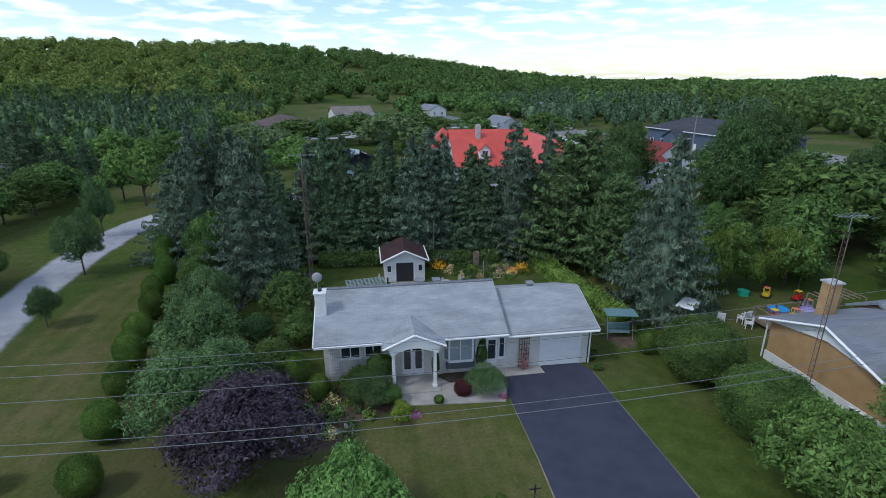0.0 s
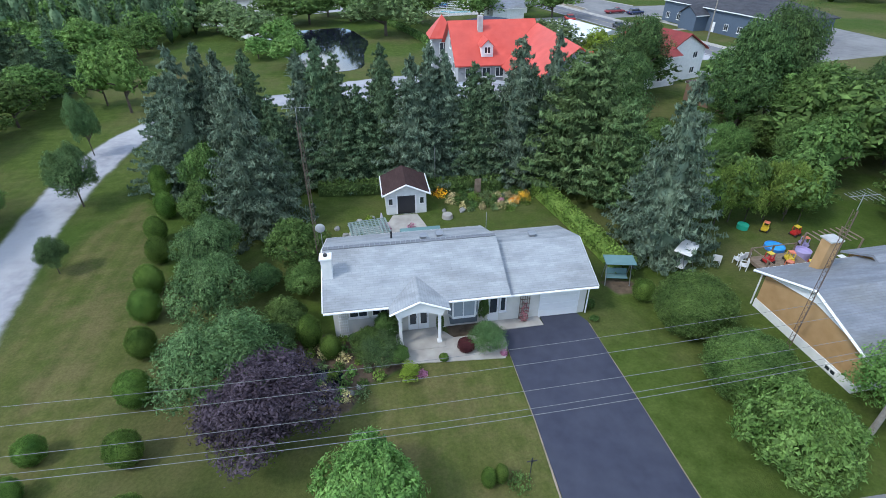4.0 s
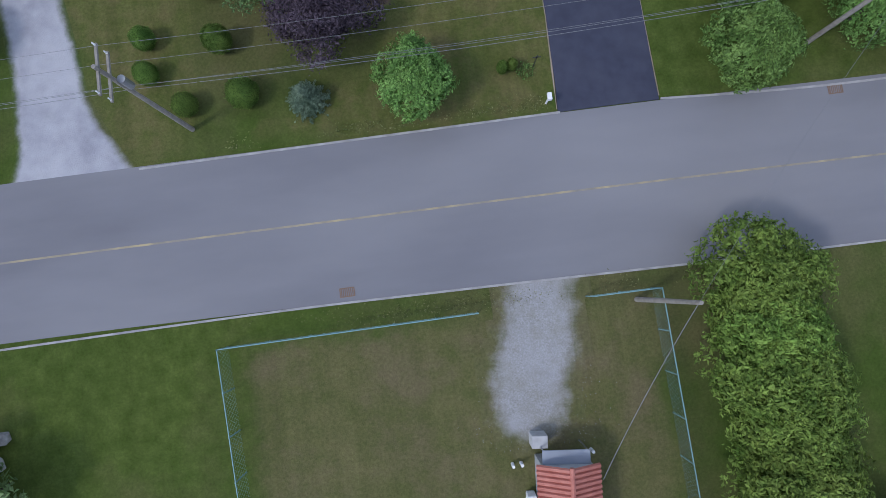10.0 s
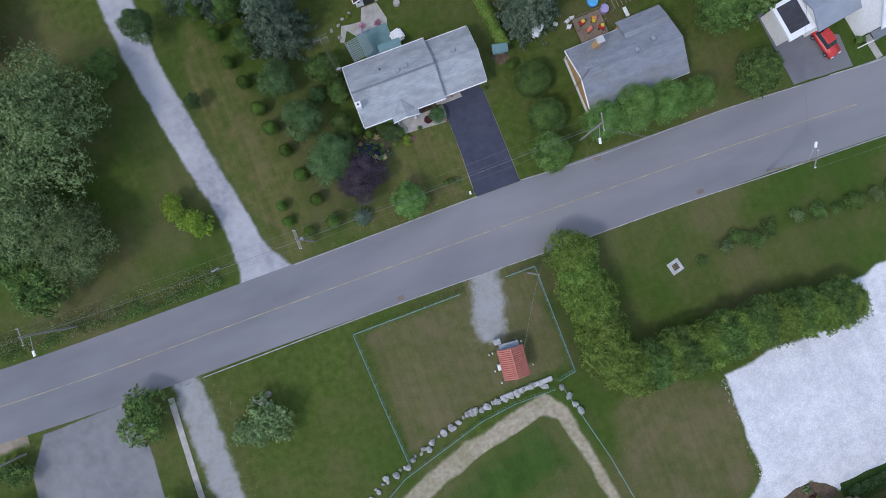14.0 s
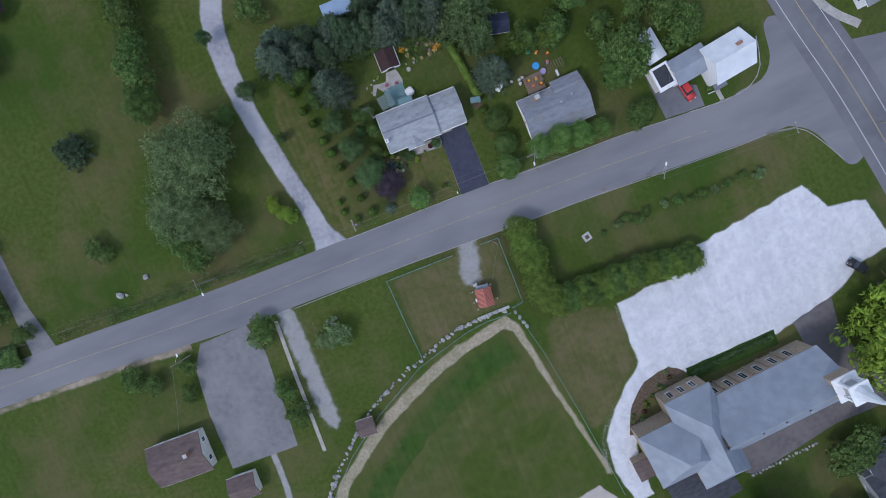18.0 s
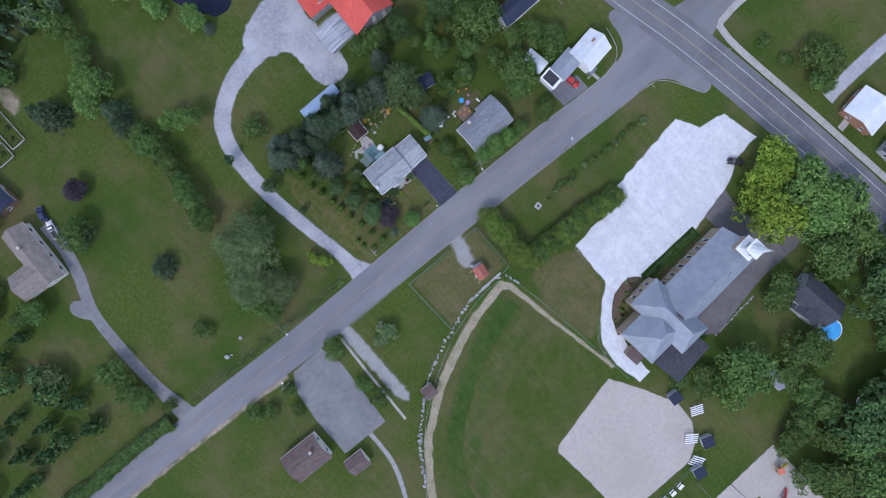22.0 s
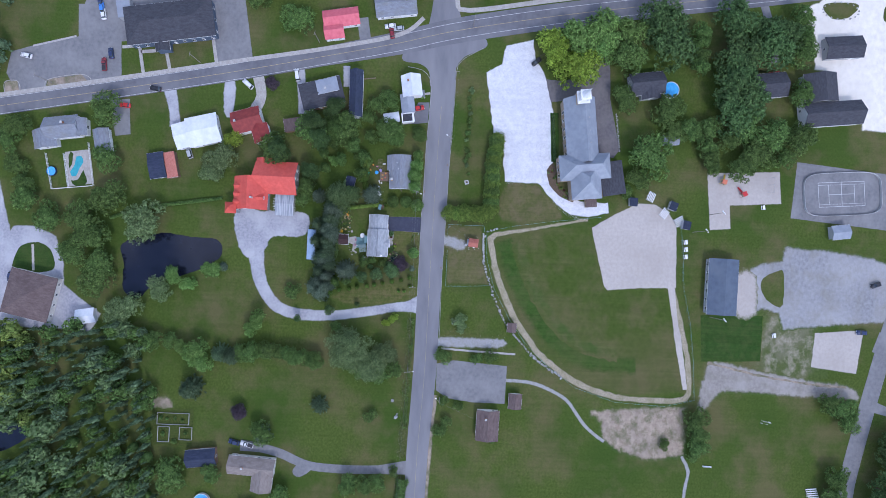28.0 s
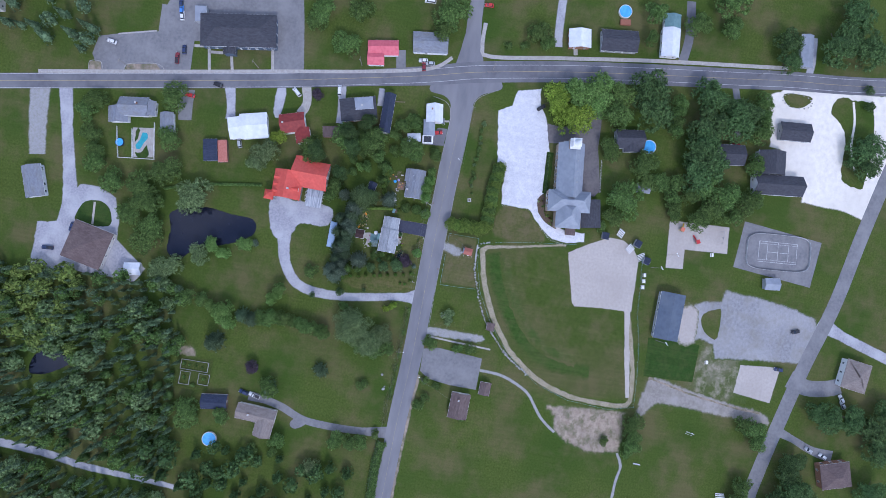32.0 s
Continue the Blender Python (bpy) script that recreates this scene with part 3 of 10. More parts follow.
# painted lines
strip("centre_line", [(-320, 8.6), (-230, 4.5), (-143, -1.6), (-110, -2.6), (-88, -3.0), (-58, -4.4), (-27, -4.7), (6, -5.1), (34, -5.7), (52, -6.4)], 0.12, 0.056, M["line_faded"], "faded yellow centre line", "road marking", depth=0.004)
for off_, mt_, nm_ in ((0.0, "line_yellow", "centre_line"), (3.2, "line_white", "edge_line"), (-3.2, "line_white", "edge_line")):
    strip(nm_, main_pts[2:], 0.14, 0.077, M[mt_], "painted line along the main road", "road marking", depth=0.004, off=off_)
# kerbs; the first two, north of the street, stand in for a thin sandy line
strip("kerb", [(-25.6, -0.1), (-14, -0.1), (0, -0.12)], 0.13, 0.08, M["kerb"], "low pale concrete kerb", "kerb")
strip("kerb", [(6.2, -0.12), (16.8, -0.7), (34, -0.8), (46, -1.4)], 0.13, 0.08, M["kerb"], "low pale concrete kerb", "kerb")
strip("kerb", [(50, -1.5), (58, -1.9), (63.4, -1.0), (66.6, 2.2), (67.6, 8)], 0.16, 0.12, M["kerb"], "low pale concrete kerb round the corner", "kerb")
strip("kerb", [(-42, -9.75), (-20, -9.7), (-8, -9.9), (8, -10.3), (25, -10.6), (40, -11.2), (56, -11.7), (66.5, -11.9), (71.5, -14), (77, -22.5)], 0.13, 0.08, M["kerb"], "low pale concrete kerb", "kerb")
strip("pavement_main", [(88, 2.5), (80.5, 12.4), (73.2, 41.4), (65.2, 80.7), (54, 135), (43, 190)], 1.7, 0.13, M["concrete"], "pale concrete pavement beside the main road", "pavement")
strip("pavement_main", [(108, -10.5), (96, -11), (92.3, -16), (98.5, -50), (106.5, -95), (113, -138), (117, -165)], 1.9, 0.13, M["concrete"], "pale concrete pavement beside the main road", "pavement")

# ---- drives, lots and fields ----
patch("driveway", [(-0.1, -0.1), (6.1, -0.15), (5.95, 6), (5.75, 12.9), (5.35, 13.78), (2.9, 13.78), (2.9, 12.98), (0.05, 12.9), (0.1, 6)], 0.065, M["asphalt_new"], "freshly sealed dark asphalt driveway", "driveway", soft=False, rag=0.03)
for x0_, x1_, x2_ in ((-0.14, 0.06, 0.02), (6.14, 5.99, 5.79)):
    strip("drive_edge", [(x0_, 0.1), (x1_, 6), (x2_, 12.7)], 0.06, 0.045, M["dirt_pale"], "thin pale gravel edge of the driveway", "edging", rag=0.06, depth=0.08)
strip("gravel_lane", [(-29.8, -0.7), (-30.1, 2.0), (-30.5, 4.4), (-31.3, 10.3), (-33.3, 20.6), (-35.0, 31), (-35.6, 40.8), (-34.9, 50.5), (-31.4, 57.8), (-23.6, 63.2), (-13.4, 65.6), (-3, 66.5)], [8.0, 5.2, 3.9, 3.4, 3.6, 3.9, 4.2, 4.4, 4.6, 4.8, 6, 9], 0.043, M["gravel"], "pale grey gravel lane", "lane", rag=0.35)
patch("gravel_yard", [(5.3, 74.6), (5.6, 62), (5.4, 46.4), (-3.2, 46.8), (-4.6, 59.5), (-9.4, 62.2), (-13.4, 68.9), (-7.6, 73.2)], 0.06, M["gravel"], "pale gravel forecourt with lighter scuffs", "yard", rag=0.3)
strip("lane_west", [(-95.6, -1), (-97.0, 12.8), (-97.3, 26.3), (-96.6, 38.6), (-94.8, 45), (-91.8, 52), (-89.8, 60.1), (-89.0, 68.2)], [6, 3.4, 3.4, 3.4, 3.4, 3.6, 3.6, 4.5], 0.042, M["asphalt_old"], "narrow grey asphalt drive", "lane")
patch("lane_west_bay", [(-95, 44), (-99, 47), (-101, 44), (-97, 39)], 0.045, M["asphalt_old"], "asphalt turning bay", "lane")
strip("lane_far", [(39.6, 177), (37.2, 176.4), (18.8, 172.3), (-0.8, 167.7), (-14.4, 165.0), (-25.2, 165.8)], [9, 6, 5, 5.5, 7, 7], 0.05, M["gravel"], "wide pale gravel lane", "lane", rag=0.3)
patch("gravel_yard_far", [(-25.9, 177.5), (-22.8, 165.0), (-13, 166.0), (-5, 162), (-4.6, 152.5), (-8.5, 145.2), (-17.5, 142.0), (-27.4, 141.0), (-32.2, 135.0), (-38.5, 125.9), (-45.7, 129.8), (-45.1, 143.1), (-45.3, 157.4), (-47.4, 171.6), (-45.0, 177.0)], 0.045, M["gravel"], "gravel yard round the tan building", "yard", soft=False, rag=0.3)
patch("half_lawn", [(-22.7, 160.4), (-15.4, 160.2), (-11.9, 157.0), (-11.3, 150.6), (-15.1, 146.3), (-22.0, 146.1)], 0.075, M["field_dark"], "half-round dark lawn before the tan building", "lawn", rag=0.1)
strip("lawn_path", [(-12, 154), (-22.4, 153.2)], 1.2, 0.085, M["sand"], "sandy path across the half-round lawn", "path", fade=0.3)
patch("car_park_lot", [(-53.2, -9.2), (-63.9, -9.4), (-67.0, -13.8), (-68.4, -24.3), (-68.6, -37.7), (-53.2, -38.0), (-51.6, -16)], 0.055, M["asphalt_old"], "worn grey asphalt car park", "car park", soft=False, rag=0.05)
patch("gravel_track", [(-45.8, -9), (-42.7, -9.6), (-42.4, -23.6), (-42.6, -36.0), (-45.3, -36.2), (-46.0, -23.3)], 0.04, M["gravel_thin"], "thin gravel track in the grass", "lane", rag=0.3)
strip("foot_path", [(-46.9, -10.8), (-47.5, -22), (-47.8, -30.5), (-48.2, -41.3)], 0.8, 0.055, M["concrete"], "narrow concrete foot path", "path")
strip("foot_path", [(-58.9, -36.5), (-59.5, -47.9), (-62.5, -56.9), (-66.3, -63.4), (-71.3, -67.3), (-76.3, -71.2), (-80.6, -76.4), (-82.5, -79.5)], 1.3, 0.04, M["gravel_thin"], "curving pale gravel foot path", "path", rag=0.1, fade=0.5)
patch("white_gravel_lot", [(67.2, -24.2), (71.0, -30.6), (78.8, -32.1), (81.5, -43.0), (73.5, -44.5), (66.5, -48.8), (52.4, -52.6), (33.4, -55.0), (28.2, -51.0), (21.5, -53.6), (19.0, -57.2), (15.9, -65.6), (15.6, -77.3), (11.8, -77.3), (9.6, -68.9), (10.4, -61.6), (14.4, -54.8), (22.7, -47.6), (22.5, -33.9), (28.9, -33.0), (40.7, -32.6), (41.0, -28.7)], 0.06, M["gravel_white"], "glaring white fresh gravel car park", "car park", soft=False, rag=0.35)
patch("church_drive", [(56.2, -51.1), (65.7, -49.0), (65.2, -56.1), (68.8, -66.7), (73.9, -70.1), (77.7, -74.8), (70.3, -75.7), (58.6, -76.2), (38.1, -81.0), (34.5, -78.5), (36, -66), (55, -62), (57, -56)], 0.05, M["asphalt_brown"], "brownish grey asphalt drive round the church", "drive", soft=False, rag=0.05)
patch("ball_field", [(-0.5, -28.6), (4.0, -50), (5.1, -70.6), (-19.6, -77.8), (-18.5, -104.3), (-33.2, -109.7), (-60.0, -113.2), (-62.6, -105.0), (-62.8, -86.1), (-57.7, -64.3), (-46.3, -47.4), (-32.8, -38.1), (-16.8, -31.6)], 0.02, M["field_green"], "mown baseball outfield with darker and drier bands", "playing field", soft=False, rag=0.3)
strip("warning_track", [(-17.9, -105), (-28.6, -108.2), (-36.4, -110.4), (-48.2, -113.0), (-61.5, -114.2), (-64.4, -110), (-65.0, -103.4), (-63.9, -83.1), (-58.5, -66.4), (-48.9, -52.6), (-40, -44.8), (-31.8, -39.4), (-17.6, -32.9), (-6.5, -30.0), (-1.4, -29.0), (0.5, -31), (3.3, -45.1), (5.7, -55.9), (8.4, -68.9)], [2.2, 2.2, 2.2, 2.2, 2.2, 2.2, 2.2, 2.2, 2.4, 2.4, 2.4, 2.4, 2.6, 2.6, 2.8, 1.6, 1.1, 1.1, 1.1], 0.045, M["track"], "sandy warning track with tufts of grass", "track", rag=0.5, fade=1.2)
strip("field_band", [(-50.7, -92), (-50.0, -71.6), (-41.5, -56.7), (-28.6, -46.4), (-15.4, -39.0), (-1.1, -34)], 6.0, 0.03, M["field_band"], "darker green band of outfield grass", "playing field", rag=0.8, under="field_green")
strip("field_band", [(-46.5, -84), (-42.5, -66.8), (-29.9, -53.5), (-14.8, -45.0), (-1.4, -40.6)], 4.0, 0.033, M["field_arc"], "dry tan arc worn in the outfield grass", "playing field", rag=0.8, under="field_green")
patch("infield", [(5.1, -70.6), (11, -80), (16.2, -90), (16.0, -97), (13.0, -102.5), (7.7, -106.1), (-4, -106.6), (-18.1, -107), (-18.4, -103.5), (-18.7, -92), (-20.2, -78.5), (-19, -77)], 0.05, M["sand"], "pale raked sand infield", "playing field", soft=False, rag=0.15)
strip("sand_path", [(-18, -105), (-33, -107.5), (-38, -108.5), (-60, -112.5)], [3, 2.2, 3.0, 1.8], 0.055, M["sand"], "sandy path along the field", "path", rag=0.3)
patch("playground_sand", [(30.2, -118.4), (32.3, -149.1), (19.0, -150.2), (17.2, -128.3), (7.6, -129), (6.6, -120.3), (18, -119.4)], 0.06, M["sand"], "pinkish sand playground", "playground", soft=False, rag=0.06)
patch("rink_apron", [(36.8, -156.5), (33.4, -198), (10, -195.7), (13.2, -154.5)], 0.05, M["asphalt_old"], "grey asphalt apron round the rink", "court", soft=False, rag=0.05)
patch("gravel_lot_school", [(-9.0, -138.2), (-6.4, -143.4), (-4.9, -151.7), (0.8, -153.4), (0.1, -170.0), (-1.7, -186.0), (-5.3, -201.5), (-12.4, -203.8), (-28.5, -198.3), (-29.9, -180.9), (-33.3, -153.0), (-26.6, -151.0), (-25.0, -143.6), (-27.6, -139), (-28.3, -132.4), (-12, -132.2), (-11.4, -137)], 0.05, M["gravel_grey"], "pale gravel car park by the long building", "car park", soft=False, rag=0.4)
patch("worn_yard", [(-31, -146), (-30.6, -163), (-49.5, -166), (-51.5, -146)], 0.016, M["worn"], "thin trampled grass with bare sandy spots", "ground", rag=1.2, fade=9)
patch("worn_yard", [(-12, -132.5), (-11, -140), (-27, -141), (-27.5, -132.5)], 0.062, M["sand"], "dusty pale ground beside the long building", "ground", rag=0.6, fade=3)
patch("grass_island", [(-12.5, -143.6), (-9.1, -149.9), (-10, -152.4), (-22.8, -152.6), (-24, -150), (-21.1, -145.4), (-17, -143)], 0.09, M["grass"], "half-round grass island in the gravel", "lawn")
patch("dark_lawn", [(-28.9, -117.9), (-28.2, -144.2), (-47.1, -143.8), (-48.1, -118.7)], 0.03, M["field_dark"], "lush dark green rectangle of lawn", "lawn", soft=False, rag=0.1)
patch("sand_court", [(-34.4, -166.7), (-32.4, -187.5), (-50.7, -185.0), (-48.6, -165.5)], 0.05, M["sand"], "pale sand volleyball court", "court", soft=False, rag=0.1)
patch("dirt_lane", [(-61, -119.0), (-54.3, -120.6), (-49.1, -122.3), (-48.3, -128.1), (-51.4, -143.9), (-54.4, -165.1), (-56.4, -182), (-60.8, -186.5), (-61.4, -181.1), (-60.6, -157.2), (-59.8, -133.4), (-61, -126.6), (-68, -121.4), (-68, -118.6)], 0.04, M["dirt"], "dusty gravel lane", "lane", rag=0.4)
strip("dirt_bank", [(-48.6, -121.5), (-50.4, -131), (-53.3, -146), (-55.6, -164), (-56.6, -181)], 1.2, 0.052, M["dirt_pale"], "pale sandy bank along the dusty lane", "bank", rag=0.5)
patch("dirt_patch", [(-71.2, -73.7), (-69.9, -78.9), (-68.8, -89.2), (-67.6, -110.0), (-69.7, -112.1), (-84.4, -112.8), (-87.0, -110.5), (-88.9, -97.2), (-83.9, -82.6), (-79.6, -78.4), (-76.0, -78.6)], 0.04, M["dirt_pale"], "bare sandy patch in the grass", "ground", rag=0.8)
strip("foot_path", [(-87.5, -112.2), (-88.8, -112.8), (-93.9, -115.2), (-101.5, -114.0), (-115.5, -113.4), (-150, -113)], 1.3, 0.047, M["gravel_thin"], "narrow worn foot path across the grass", "path", rag=0.2, fade=0.5)
patch("pond", [(-9.9, 118.8), (-5.2, 104), (-6.2, 92), (-6.9, 81.5), (-12.6, 79.5), (-17, 84), (-19.9, 89.8), (-23.0, 98), (-25.9, 106), (-31.9, 111.7), (-28.5, 117.7), (-18, 118)], 0.05, M["water"], "dark still garden pond", "pond", kind="structure", rag=0.2)
patch("pond_wood", [(-90.0, 168.5), (-85.1, 165.8), (-83.4, 159.9), (-84.3, 152.8), (-87.5, 151.0), (-92.4, 157.3), (-94.8, 163.2), (-94.8, 167.9)], 0.05, M["water"], "dark pond among trees", "pond", rag=0.2)
patch("car_park_hall", [(85.5, 138.8), (91.8, 137.0), (97.2, 127.5), (102.2, 112.9), (103.2, 77.7), (91.5, 75.2), (67.2, 71.0), (64.6, 85.0), (77.5, 88.3), (71.2, 123.6), (56.1, 122.8), (53.0, 134.8), (57.0, 138.6), (54.0, 151.8), (50.0, 152.8), (48.5, 163.6), (56.0, 168), (64.7, 166.5), (67.4, 158.1), (72.3, 140.5), (85.4, 141.2)], 0.045, M["asphalt_old"], "grey asphalt car park round the village hall", "car park", soft=False, rag=0.1)
strip("hall_kerb", [(67.4, 158.1), (72.3, 141.4)], 0.7, 0.1, M["concrete"], "pale kerb at the edge of the hall car park", "kerb")
patch("station_yard", [(100.9, -157.0), (106.2, -165.1), (109.4, -190), (114, -225), (96, -232), (60, -226), (48, -220), (51.1, -207.3), (51.8, -184.0), (62.3, -183.0), (63.3, -170.8), (75.4, -170.4), (76.1, -162.7), (89.2, -160.2)], 0.045, M["yard_sand"], "wide sandy yard with sunlight painted into its pale colour", "yard", soft=False, rag=0.4)
patch("dry_lawn", [(-18, 1), (-1, 0.8), (-0.6, 10.4), (-6, 10.6), (-9, 8.5), (-12, 4)], 0.012, M["lawn_dry"], "dry yellowish front lawn", "lawn", rag=0.4)
patch("dry_lawn", [(-27, 2), (-22.5, 2), (-22, 16), (-27, 34), (-30.5, 28), (-29.6, 14)], 0.012, M["lawn_dry"], "dry yellowish lawn beside the gravel lane", "lawn", rag=0.5)
patch("fenced_lawn", [(-20.5, -11.8), (3.0, -11.9), (3.0, -25.0), (-6, -25.6), (-20, -28.9)], 0.012, M["field_tan"], "dry tan lawn inside the wire fence", "lawn", soft=False, rag=0.2)
patch("dry_lawn", [(8, -32.5), (21.6, -35), (21.4, -46.5), (15.8, -52.6), (9, -58), (6, -45)], 0.012, M["field_tan"], "dry brown grass beside the white car park", "lawn", rag=0.5)

# ---- plants ----
def leafy(name, dark, light, see=0.36):
    dark, light = tuple(c * 1.75 for c in dark), tuple(c * 2.45 for c in light)
    return material(name, dark, light, 0.9, 0.75, per="island", per_amount=0.16, spec=0.15, see=see)


LEAF = {
    "green": leafy("leaf_green", (0.034, 0.064, 0.017), (0.068, 0.106, 0.030)),
    "bright": leafy("leaf_bright", (0.050, 0.098, 0.022), (0.096, 0.154, 0.044)),
    "yellow": leafy("leaf_yellow", (0.074, 0.122, 0.016), (0.122, 0.164, 0.024)),
    "grey": leafy("leaf_grey", (0.050, 0.080, 0.030), (0.096, 0.128, 0.056)),
    "ashy": leafy("leaf_ash", (0.038, 0.070, 0.026), (0.068, 0.106, 0.042)),
    # sunlight on the hill is put into this paler, yellower leaf colour
    "hill": leafy("leaf_sunlit", (0.060, 0.088, 0.020), (0.105, 0.128, 0.034)),
    "dark": leafy("leaf_dark", (0.026, 0.052, 0.018), (0.052, 0.086, 0.030)),
    "purple": leafy("leaf_purple", (0.030, 0.022, 0.030), (0.062, 0.048, 0.062)),
    "spruce": leafy("needle_green", (0.034, 0.060, 0.030), (0.070, 0.100, 0.054), 0.26),
    "blue": leafy("needle_blue", (0.041, 0.065, 0.042), (0.086, 0.112, 0.078), 0.26),
    "pine": leafy("needle_pine", (0.042, 0.076, 0.028), (0.080, 0.118, 0.048), 0.24),
    "cedar": leafy("leaf_cedar", (0.052, 0.090, 0.016), (0.090, 0.128, 0.028), 0.28),
    "box": leafy("leaf_box", (0.036, 0.068, 0.013), (0.070, 0.106, 0.023)),
    "orange": leafy("petal_orange", (0.60, 0.24, 0.02), (0.80, 0.42, 0.03)),
    "pink": leafy("petal_pink", (0.20, 0.08, 0.13), (0.33, 0.15, 0.22)),
    "rose": leafy("petal_rose", (0.14, 0.055, 0.065), (0.24, 0.11, 0.12)),
    "maroon": leafy("leaf_maroon", (0.035, 0.012, 0.014), (0.07, 0.022, 0.024)),
    "weedy": leafy("leaf_weedy", (0.050, 0.066, 0.022), (0.100, 0.096, 0.046)),
    "wheat": leafy("leaf_wheat", (0.24, 0.20, 0.10), (0.36, 0.31, 0.17)),
}
M["bark"] = material("bark", (0.055, 0.045, 0.035), (0.12, 0.10, 0.08), 6, 0.95, 0.7, 20)
M["bark_pale"] = material("bark_pale", (0.16, 0.14, 0.12), (0.28, 0.26, 0.23), 6, 0.95, 0.7, 20)
rng = np.random.default_rng(7)


def cards(centre, normal, size, lean=0.6, slim=0.55, axis=None):
    """Small bent leaves (a ridge between two triangles) at many places at once; verts and faces."""
    n = len(centre)
    nm = normal + rng.normal(0, lean, (n, 3))
    nm /= np.linalg.norm(nm, axis=1)[:, None]
    t = np.cross(nm, rng.normal(0, 1, (n, 3))) if axis is None else axis - nm * (axis * nm).sum(1)[:, None]
    t /= np.linalg.norm(t, axis=1)[:, None]
    s = np.cross(nm, t)
    sz = size * rng.uniform(0.65, 1.35, (n, 1))
    v = np.stack([centre - t * sz, centre + s * sz * slim - nm * sz * 0.2, centre + t * sz, centre - s * sz * slim - nm * sz * 0.2], 1).reshape(-1, 3)
    k = 4 * np.arange(n)[:, None]
    return v, np.concatenate([k + [[0, 1, 2]], k + [[0, 2, 3]]])


def mesh_of(name, v, f, mat, parent=None, label=""):
    me = bpy.data.meshes.new(name)
    me.vertices.add(len(v))
    me.vertices.foreach_set("co", np.asarray(v, np.float32).ravel())
    me.loops.add(3 * len(f))
    me.loops.foreach_set("vertex_index", np.asarray(f, np.int32).ravel())
    me.polygons.add(len(f))
    me.polygons.foreach_set("loop_start", np.arange(0, 3 * len(f), 3, dtype=np.int32))
    me.update(calc_edges=True)
    me.materials.append(mat)
    ob = new(name, me)
    if parent:
        ob.parent = parent
    if label:
        ob["label"] = label
    return ob


def sphere_points(n):
    p = rng.normal(0, 1, (n, 3))
    return p / np.linalg.norm(p, axis=1)[:, None]


def lump(radius, seg=2, rough=0.25, seed=0):
    """A knobbly low ball as arrays."""
    bm = bmesh.new()
    bmesh.ops.create_icosphere(bm, subdivisions=seg, radius=1)
    v = np.array([x.co[:] for x in bm.verts])
    bm.verts.index_update()
    f = np.array([[x.index for x in q.verts] for q in bm.faces])
    bm.free()
    d = np.array([noise.noise(Vector(q) * 1.7 + Vector((seed, seed * 2, 3))) for q in v])
    return v * (radius * (1 + rough * d))[:, None], f


def crown_spray(sprays, per, size, seed=1, egg=0.3, depth=0.35, blobs=14, reach=0.17, up=0.45, slim=0.42, low=0.03):
    """A leafy crown, one metre in radius and one high: billows with deep folds between them, set with short leafy twigs that point outwards and up."""
    r = np.random.default_rng(seed)
    c = r.normal(0, 1, (blobs, 3))
    c[:, 2] = np.abs(c[:, 2]) * 1.1 - 0.45
    c /= np.linalg.norm(c, axis=1)[:, None]
    big = r.uniform(0.74, 1.10, blobs)
    d = r.normal(0, 1, (sprays, 3))
    d /= np.linalg.norm(d, axis=1)[:, None]
    d[:, 2] = np.where(d[:, 2] < -0.55, -d[:, 2], d[:, 2])
    dots = d @ c.T
    near = dots.argmax(1)
    fold = np.clip((1 - dots.max(1)) * blobs / 2.4, 0, 1.3)
    rad = 0.88 * big[near] * (1 - depth * fold ** 1.3) * np.where(r.random(sprays) < 0.25, r.uniform(0.75, 0.95, sprays), r.uniform(0.95, 1.05, sprays))
    base = d * rad[:, None]
    face = d * 0.8 + (d - c[near]) * 0.55 * math.sqrt(blobs)
    face /= np.linalg.norm(face, axis=1)[:, None]
    way = face * [1, 1, 0.6] + [0, 0, up] + r.normal(0, 0.28, (sprays, 3))
    way /= np.linalg.norm(way, axis=1)[:, None]
    ln = reach * r.uniform(0.6, 1.4, sprays)
    k = np.linspace(0.05, 1, per)
    p = (base[:, None] + way[:, None] * (ln[:, None, None] * k[None, :, None]) + r.normal(0, 1, (sprays, per, 3)) * (0.30 * reach * (1.1 - 0.8 * k))[None, :, None]).reshape(-1, 3)
    ax = (way[:, None] * 0.8 + r.normal(0, 0.5, (sprays, per, 3))).reshape(-1, 3)
    nm = (face[:, None] + [0, 0, 0.15] + np.zeros((sprays, per, 3))).reshape(-1, 3)
    v, f = cards(p, nm, size, 0.45, slim, ax)
    cv, cf = lump(0.36, 2, 0.30, seed)
    v = np.concatenate([v, cv])
    f = np.concatenate([f, cf + len(v) - len(cv)])
    taper = 1 - egg * np.clip(v[:, 2], 0, 1.2) ** 1.3
    v[:, 0], v[:, 1] = v[:, 0] * taper, v[:, 1] * taper
    v[:, 2] = np.maximum(0.5 + 0.5 * v[:, 2], low)
    return v, f


